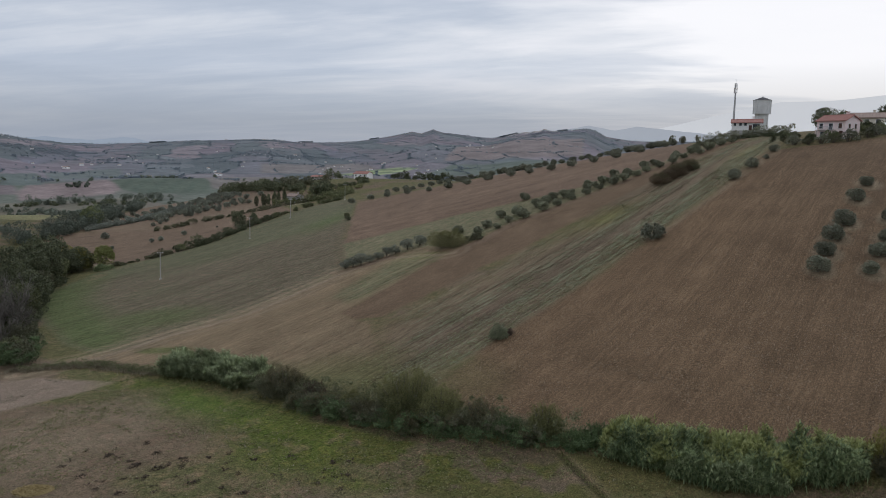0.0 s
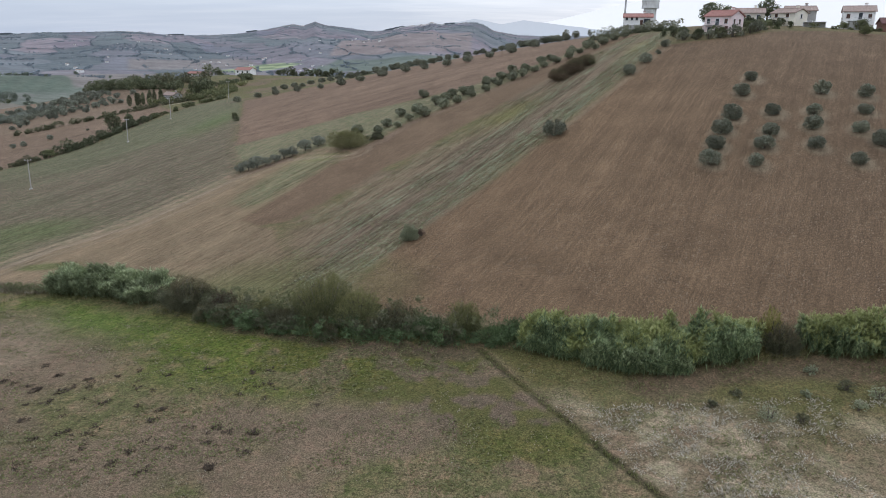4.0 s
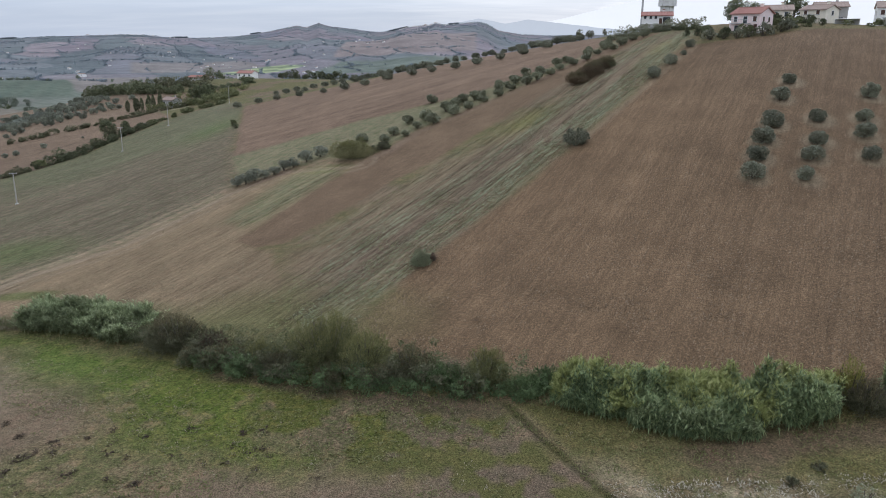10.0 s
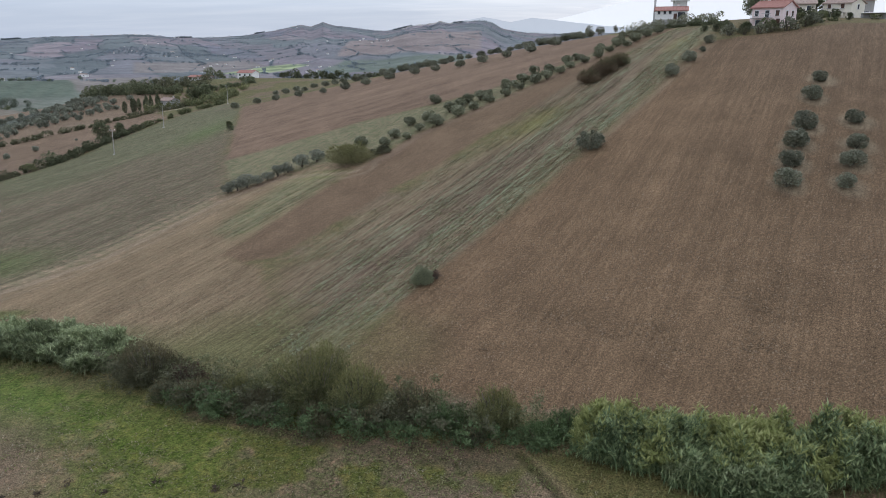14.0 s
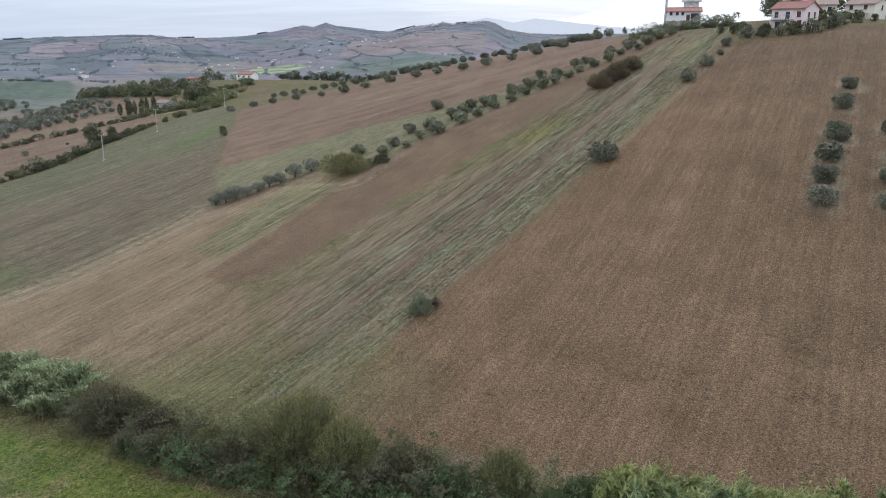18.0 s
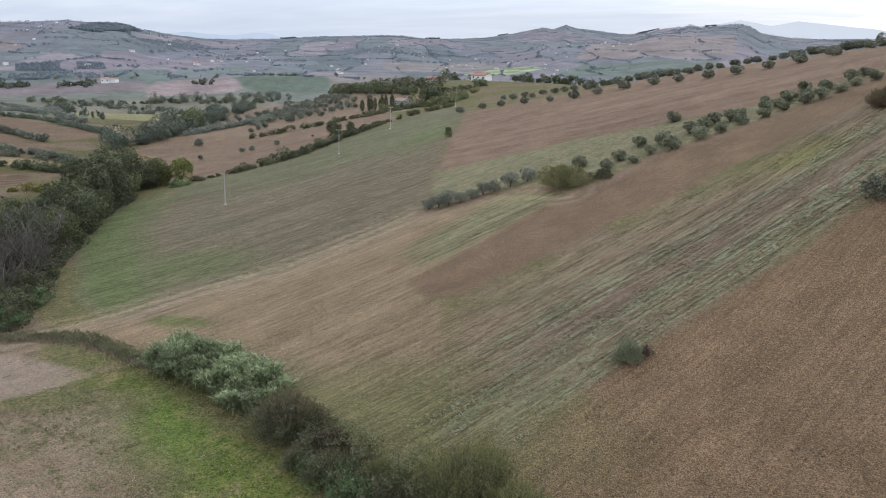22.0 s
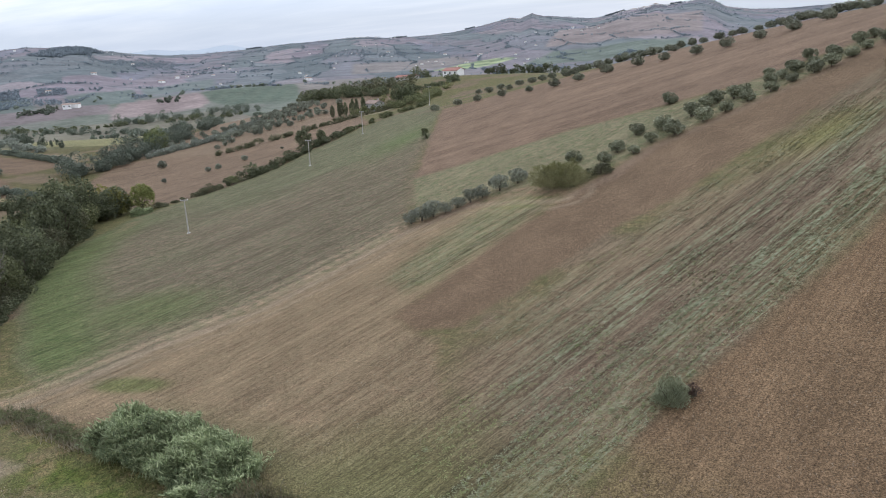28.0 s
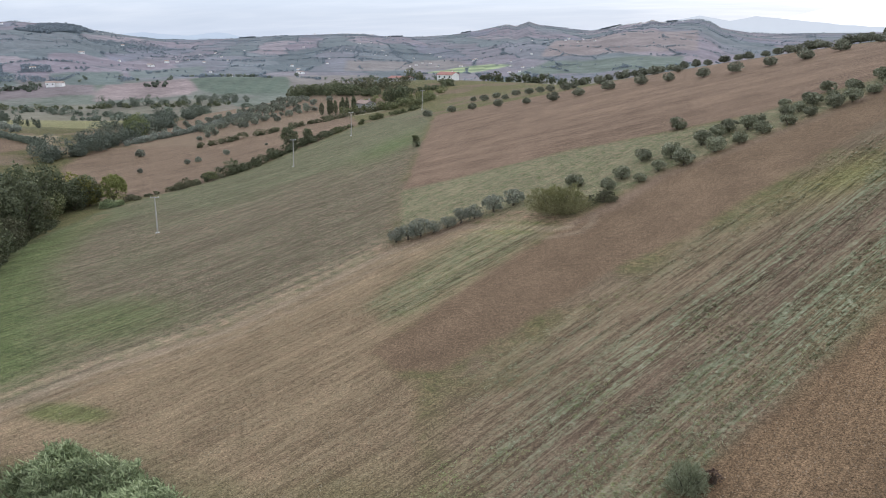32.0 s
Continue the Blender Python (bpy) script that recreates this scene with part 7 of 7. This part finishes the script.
def power_pole(label, tall, x, y, arms):
    ob = thing("power_pole", label, "power pole", "poles of the power line")
    part("post", tube([(0, 0, -1), (0, 0, tall * 0.5), (0, 0, tall)], (0.17, 0.14, 0.10), 8), POLEWOOD, ob)
    for k in range(arms):
        arm = part("crossarm", block(-0.9, -0.06, tall - 0.35 - k * 1.0, 0.9, 0.06, tall - 0.22 - k * 1.0, bevel=0.015), METAL, ob)
        for px in (-0.8, 0.0, 0.8):
            part("insulator", tube([(px, 0, tall - 0.22 - k), (px, 0, tall - 0.02 - k)], (0.07, 0.05), 6), WHITE, arm)
    part("footing", block(-0.45, -0.45, -0.3, 0.45, 0.45, 0.12, bevel=0.04), GREYWALL, ob)
    ob.matrix_basis = pose(x, y, at(x, y), 0, 2.0, 35)
    return ob


power_pole("pale concrete power pole standing in the green meadow", 8.6, -123.3, 197.8, 1)
power_pole("pale concrete power pole in the middle of the meadow", 8.6, -124.0, 264, 1)
power_pole("pale concrete power pole near the top of the meadow", 9.0, -127, 315, 1)
power_pole("power pole on the skyline beyond the meadow", 9.0, -122, 385, 1)
power_pole("pale power pole with two crossarms beside a thicket", 8.0, -121.5, 127.8, 2)

# ---- farm buildings and far houses ----
house("farmhouse", "white farmhouse with a bright red roof on the ridge", "farmhouse", 12, 9, 4.2, 18, WHITE, TANK, (("S", -4, 2.8, 1.2, 1.2, "glass"), ("S", 0, 2.8, 1.2, 1.2, "glass"), ("S", 4, 2.8, 1.2, 1.2, "glass")), -155, 538, -15, 0.3)
house("barn", "long low barn with a dull red roof", "barn", 16, 8, 2.8, 14, GREYWALL, TANK, (("S", -6, 1.8, 2.4, 1.6, "glass"), ("S", 5, 1.8, 2.4, 1.6, "glass")), -196, 556, -12, 0.5, chimney=False)
house("farmhouse", "small stone farmhouse among cypresses", "farmhouse", 9, 7, 4.4, 20, GREYWALL, BROWNTILES, (("S", -2, 2.8, 0.9, 1.1, "glass"), ("S", 2, 2.8, 0.9, 1.1, "glass")), -168, 425, -30, 0.3)
house("farmhouse", "white house with a flat front on the far slope", "farmhouse", 16, 9, 7.0, 8, WHITE, BROWNTILES, (("S", -5, 5, 1.4, 1.4, "glass"), ("S", 0, 5, 1.4, 1.4, "glass"), ("S", 5, 5, 1.4, 1.4, "glass"), ("S", -3, 2, 1.4, 1.6, "glass")), -546, 356, 50, -6.1)
house("farmhouse", "white house with a red roof on the far slope", "farmhouse", 11, 8, 5.0, 20, WHITE, TILES, (("S", -3, 3, 1.2, 1.3, "glass"), ("S", 2, 3, 1.2, 1.3, "glass")), -540, 366, 50, -6.6)


def far_house(label, wide, deep, tall, wall, roof):
    ob = thing("far_house", label, "house", "houses on the distant hills")
    hw, hd = wide / 2, deep / 2
    part("wall", block(-hw, -hd, -4, hw, hd, tall), wall, ob)
    bm = bmesh.new()
    v = [bm.verts.new(p) for p in ((-hw - 0.6, -hd - 0.6, tall), (hw + 0.6, -hd - 0.6, tall), (hw + 0.6, hd + 0.6, tall), (-hw - 0.6, hd + 0.6, tall), (-hw - 0.6, 0, tall + deep * 0.22), (hw + 0.6, 0, tall + deep * 0.22))]
    for q in ((0, 1, 5, 4), (2, 3, 4, 5), (0, 4, 3), (1, 2, 5), (3, 2, 1, 0)):
        bm.faces.new([v[k] for k in q])
    part("roof", bm, roof, ob)
    for k in (-0.3, 0.3):
        part("window", block(k * wide - 0.9, -hd - 0.06, tall * 0.5, k * wide + 0.9, -hd + 0.02, tall * 0.5 + 1.6), GLASS, ob)
    return ob


kinds = [far_house("white farmhouse on a distant hill", 15, 10, 6.5, WHITE, BROWNTILES), far_house("cream house with a dull roof on a distant hill", 11, 9, 6, WHITE, BROWNTILES), far_house("pale house on a distant hill", 15, 9, 5.5, WHITE, BROWNTILES)]
spots = []


def polar(az, r):
    return -8 + r * math.sin(radians(az)), 45 + r * math.cos(radians(az))


for az, r, n, da, dr in ((-1.0, 2700, 26, 2.2, 70), (-2.6, 2720, 8, 0.8, 50), (-24.5, 3040, 14, 3.0, 60), (-57, 2250, 16, 3.5, 50), (-43, 2350, 6, 2.0, 80), (-14, 3500, 8, 3.5, 150), (-8, 2000, 8, 3, 150), (-17, 1500, 7, 3.5, 120), (-33, 1650, 9, 5.0, 220), (-24, 1800, 8, 5, 260), (-50, 1800, 6, 5, 200), (-12, 1400, 5, 2.5, 90)):
    for k in range(int(n * 1.7)):
        x, y = polar(az + rs.normal(0, da * 0.6), min(r + rs.normal(0, dr), 4000))
        spots.append((x, y, rs.uniform(0.42, 0.75)))
spots += [(*polar(a, r), s) for a, r, s in ((-45.1, 1000, 1.2), (-44.6, 1004, 1.2), (-51.1, 1220, 1.0), (-53.7, 1170, 0.9), (-53.3, 1172, 0.8), (-46.1, 1180, 0.9), (-43.1, 1450, 0.9), (-37.6, 1470, 0.9), (-38.7, 1360, 1.1), (-40.5, 1890, 0.9), (-28, 1180, 1.1), (-33.2, 1130, 0.8))]
scatter_copies(kinds, spots, rs, 0)


def far_woods(name, label, spots, mater, size, seed, per=22):
    """Distant trees and copses, a few leaf masses each."""
    rs = np.random.RandomState(seed)
    spots = np.asarray(spots)
    n = len(spots)
    s = size * rs.uniform(0.6, 1.4, n)
    d = rs.normal(0, 1, (n, per, 3))
    d /= np.linalg.norm(d, axis=2)[:, :, None]
    p = d * s[:, None, None] * (0.5, 0.5, 0.42) * rs.uniform(0.5, 1.0, (n, per, 1))
    p[..., 2] += s[:, None] * 0.36
    p += np.c_[spots, height(spots[:, 0], spots[:, 1])][:, None]
    v, f = leaves(rs, p.reshape(-1, 3), d.reshape(-1, 3), size * 0.24, 0.9)
    return tagged(part(name, (v, f), mater), label, "woods", kind="stuff")


n = 230000
az, r = rs.uniform(-66, 12, n), 1050 + 2500 * rs.rand(n) ** 1.2
x, y = -8 + r * np.sin(np.radians(az)), 45 + r * np.cos(np.radians(az))
who, edge = patchwork(x, y, 84, 8)
keep = ((edge < 2.2) & (rough(x, y, 60, 4) > 0.48) & (rs.rand(n) < 0.75)) | ((fractal(x, y, 240, 91, 3) > 0.70) & (rs.rand(n) < 0.28)) | (rs.rand(n) < 0.002)
keep &= r < np.interp(az, REACH_AT, REACH_TO) - 15
far_woods("distant_hedges", "hedges and copses on the distant hills", np.c_[x, y][keep], HAZEWOOD, 4.0, 601, 8)
n = 5000
az = rs.uniform(-66, 6, n)
r = np.interp(az, REACH_AT, REACH_TO) - rs.uniform(10, 70, n)
x, y = -8 + r * np.sin(np.radians(az)), 45 + r * np.cos(np.radians(az))
keep = rough(az * 10, 0 * az, 14, 6) > 0.78
far_woods("distant_woods", "tree-lined crest of the distant hills", np.c_[x, y][keep], HAZEWOOD, 6.0, 602)
for label, ring, m, seed in (("dark wood on the flank of a far hill", ((-55.6, 1700), (-53.4, 1760), (-52.6, 1495), (-53.2, 1403), (-53.9, 1415), (-54.2, 1511), (-55.7, 1567)), 900, 604),
                             ("dark wood on the crest of a far hill", ((-46.2, 1868), (-45.8, 2192), (-43.5, 2330), (-42.7, 2200), (-44.8, 1872)), 1000, 605),
                             ("wooded slope below a hill village", ((-62, 1980), (-57.7, 2040), (-53.4, 2080), (-53.2, 1880), (-57.8, 1700), (-62, 1560)), 2000, 606),
                             ("dark copse along a far field", ((-62, 1217), (-58.6, 1210), (-56.9, 1138), (-57.0, 1085), (-59.0, 1137), (-62, 1190)), 320, 609)):
    ring = np.array(bearing_ring(*ring))
    x, y = rs.uniform(*np.sort(ring[:, 0])[[0, -1]], 4 * m), rs.uniform(*np.sort(ring[:, 1])[[0, -1]], 4 * m)
    k = inside(x, y, ring) + 110 * (fractal(x, y, 90, 19, 3) - 0.52) > 0
    far_woods("distant_woods", label, np.c_[x, y][k], HAZEWOOD, 7.5, seed, 12)
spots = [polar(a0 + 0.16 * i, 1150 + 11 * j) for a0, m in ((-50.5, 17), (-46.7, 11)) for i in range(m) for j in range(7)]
far_woods("far_orchard", "orchard in rows on the far green slope", spots, HAZEWOOD, 4.5, 607, 14)
spots = [polar(a + rs.normal(0, 0.3), 985 + rs.normal(0, 9)) for a in (-52.1, -51.6, -51.1, -50.6, -50.2, -47.9, -46.9, -46.5, -46.2, -38.6, -38.2) for _ in range(5)]
far_woods("valley_bushes", "clumps of bushes beyond the long brown field", spots, MIDWOOD, 6.5, 608, 22)
n = 16000
az, r = rs.uniform(-66, -6, n), rs.uniform(620, 1150, n)
x, y = -8 + r * np.sin(np.radians(az)), 45 + r * np.cos(np.radians(az))
who, edge = patchwork(x, y, 95, 4)
keep = ((edge < 2.0) & (rough(x, y, 70, 14) > 0.5) & ((r < 860) | (r > 1040) | (az < -54))) | ((rs.rand(n) < 0.004) & (r > 1040))
far_woods("valley_hedges", "hedges and trees across the valley floor", np.c_[x, y][keep], MIDWOOD, 5.0, 603, 20)

# straw heap and a bale on the near pasture
straw = tagged(new("straw_heap"), "heap of pale yellow straw on the pasture", "straw heap")
rs2 = np.random.RandomState(71)
n = 2600
a, r = rs2.uniform(0, 6.28, n), np.sqrt(rs2.rand(n))
p = np.stack([2.6 * r * np.cos(a), 1.5 * r * np.sin(a), 0.55 * (1 - r * r) * rs2.uniform(0.5, 1.1, n)], 1)
part("straw", leaves(rs2, p, np.tile((0, 0, 1.0), (n, 1)), 0.22, 0.12), STRAW, straw)
bm = bmesh.new()
bmesh.ops.create_uvsphere(bm, u_segments=16, v_segments=8, radius=1, matrix=Matrix.Diagonal((2.4, 1.4, 0.4, 1)))
part("core", bm, STRAW, straw)
plant(straw, -61.4, 69.2, 10, 0.05)
bale = thing("hay_bale", "small straw-coloured round bale by the creek", "hay bale")
bm = bmesh.new()
bmesh.ops.create_cone(bm, cap_ends=True, segments=20, radius1=0.4, radius2=0.4, depth=0.8, matrix=pose(0, 0, 0.6, 90, 0, 30))
bmesh.ops.bevel(bm, geom=bm.edges[:], offset=0.06, segments=1, affect="EDGES")
part("bale", bm, DRYSTEM, bale)
plant(bale, -102, 107, 0, 0.05)
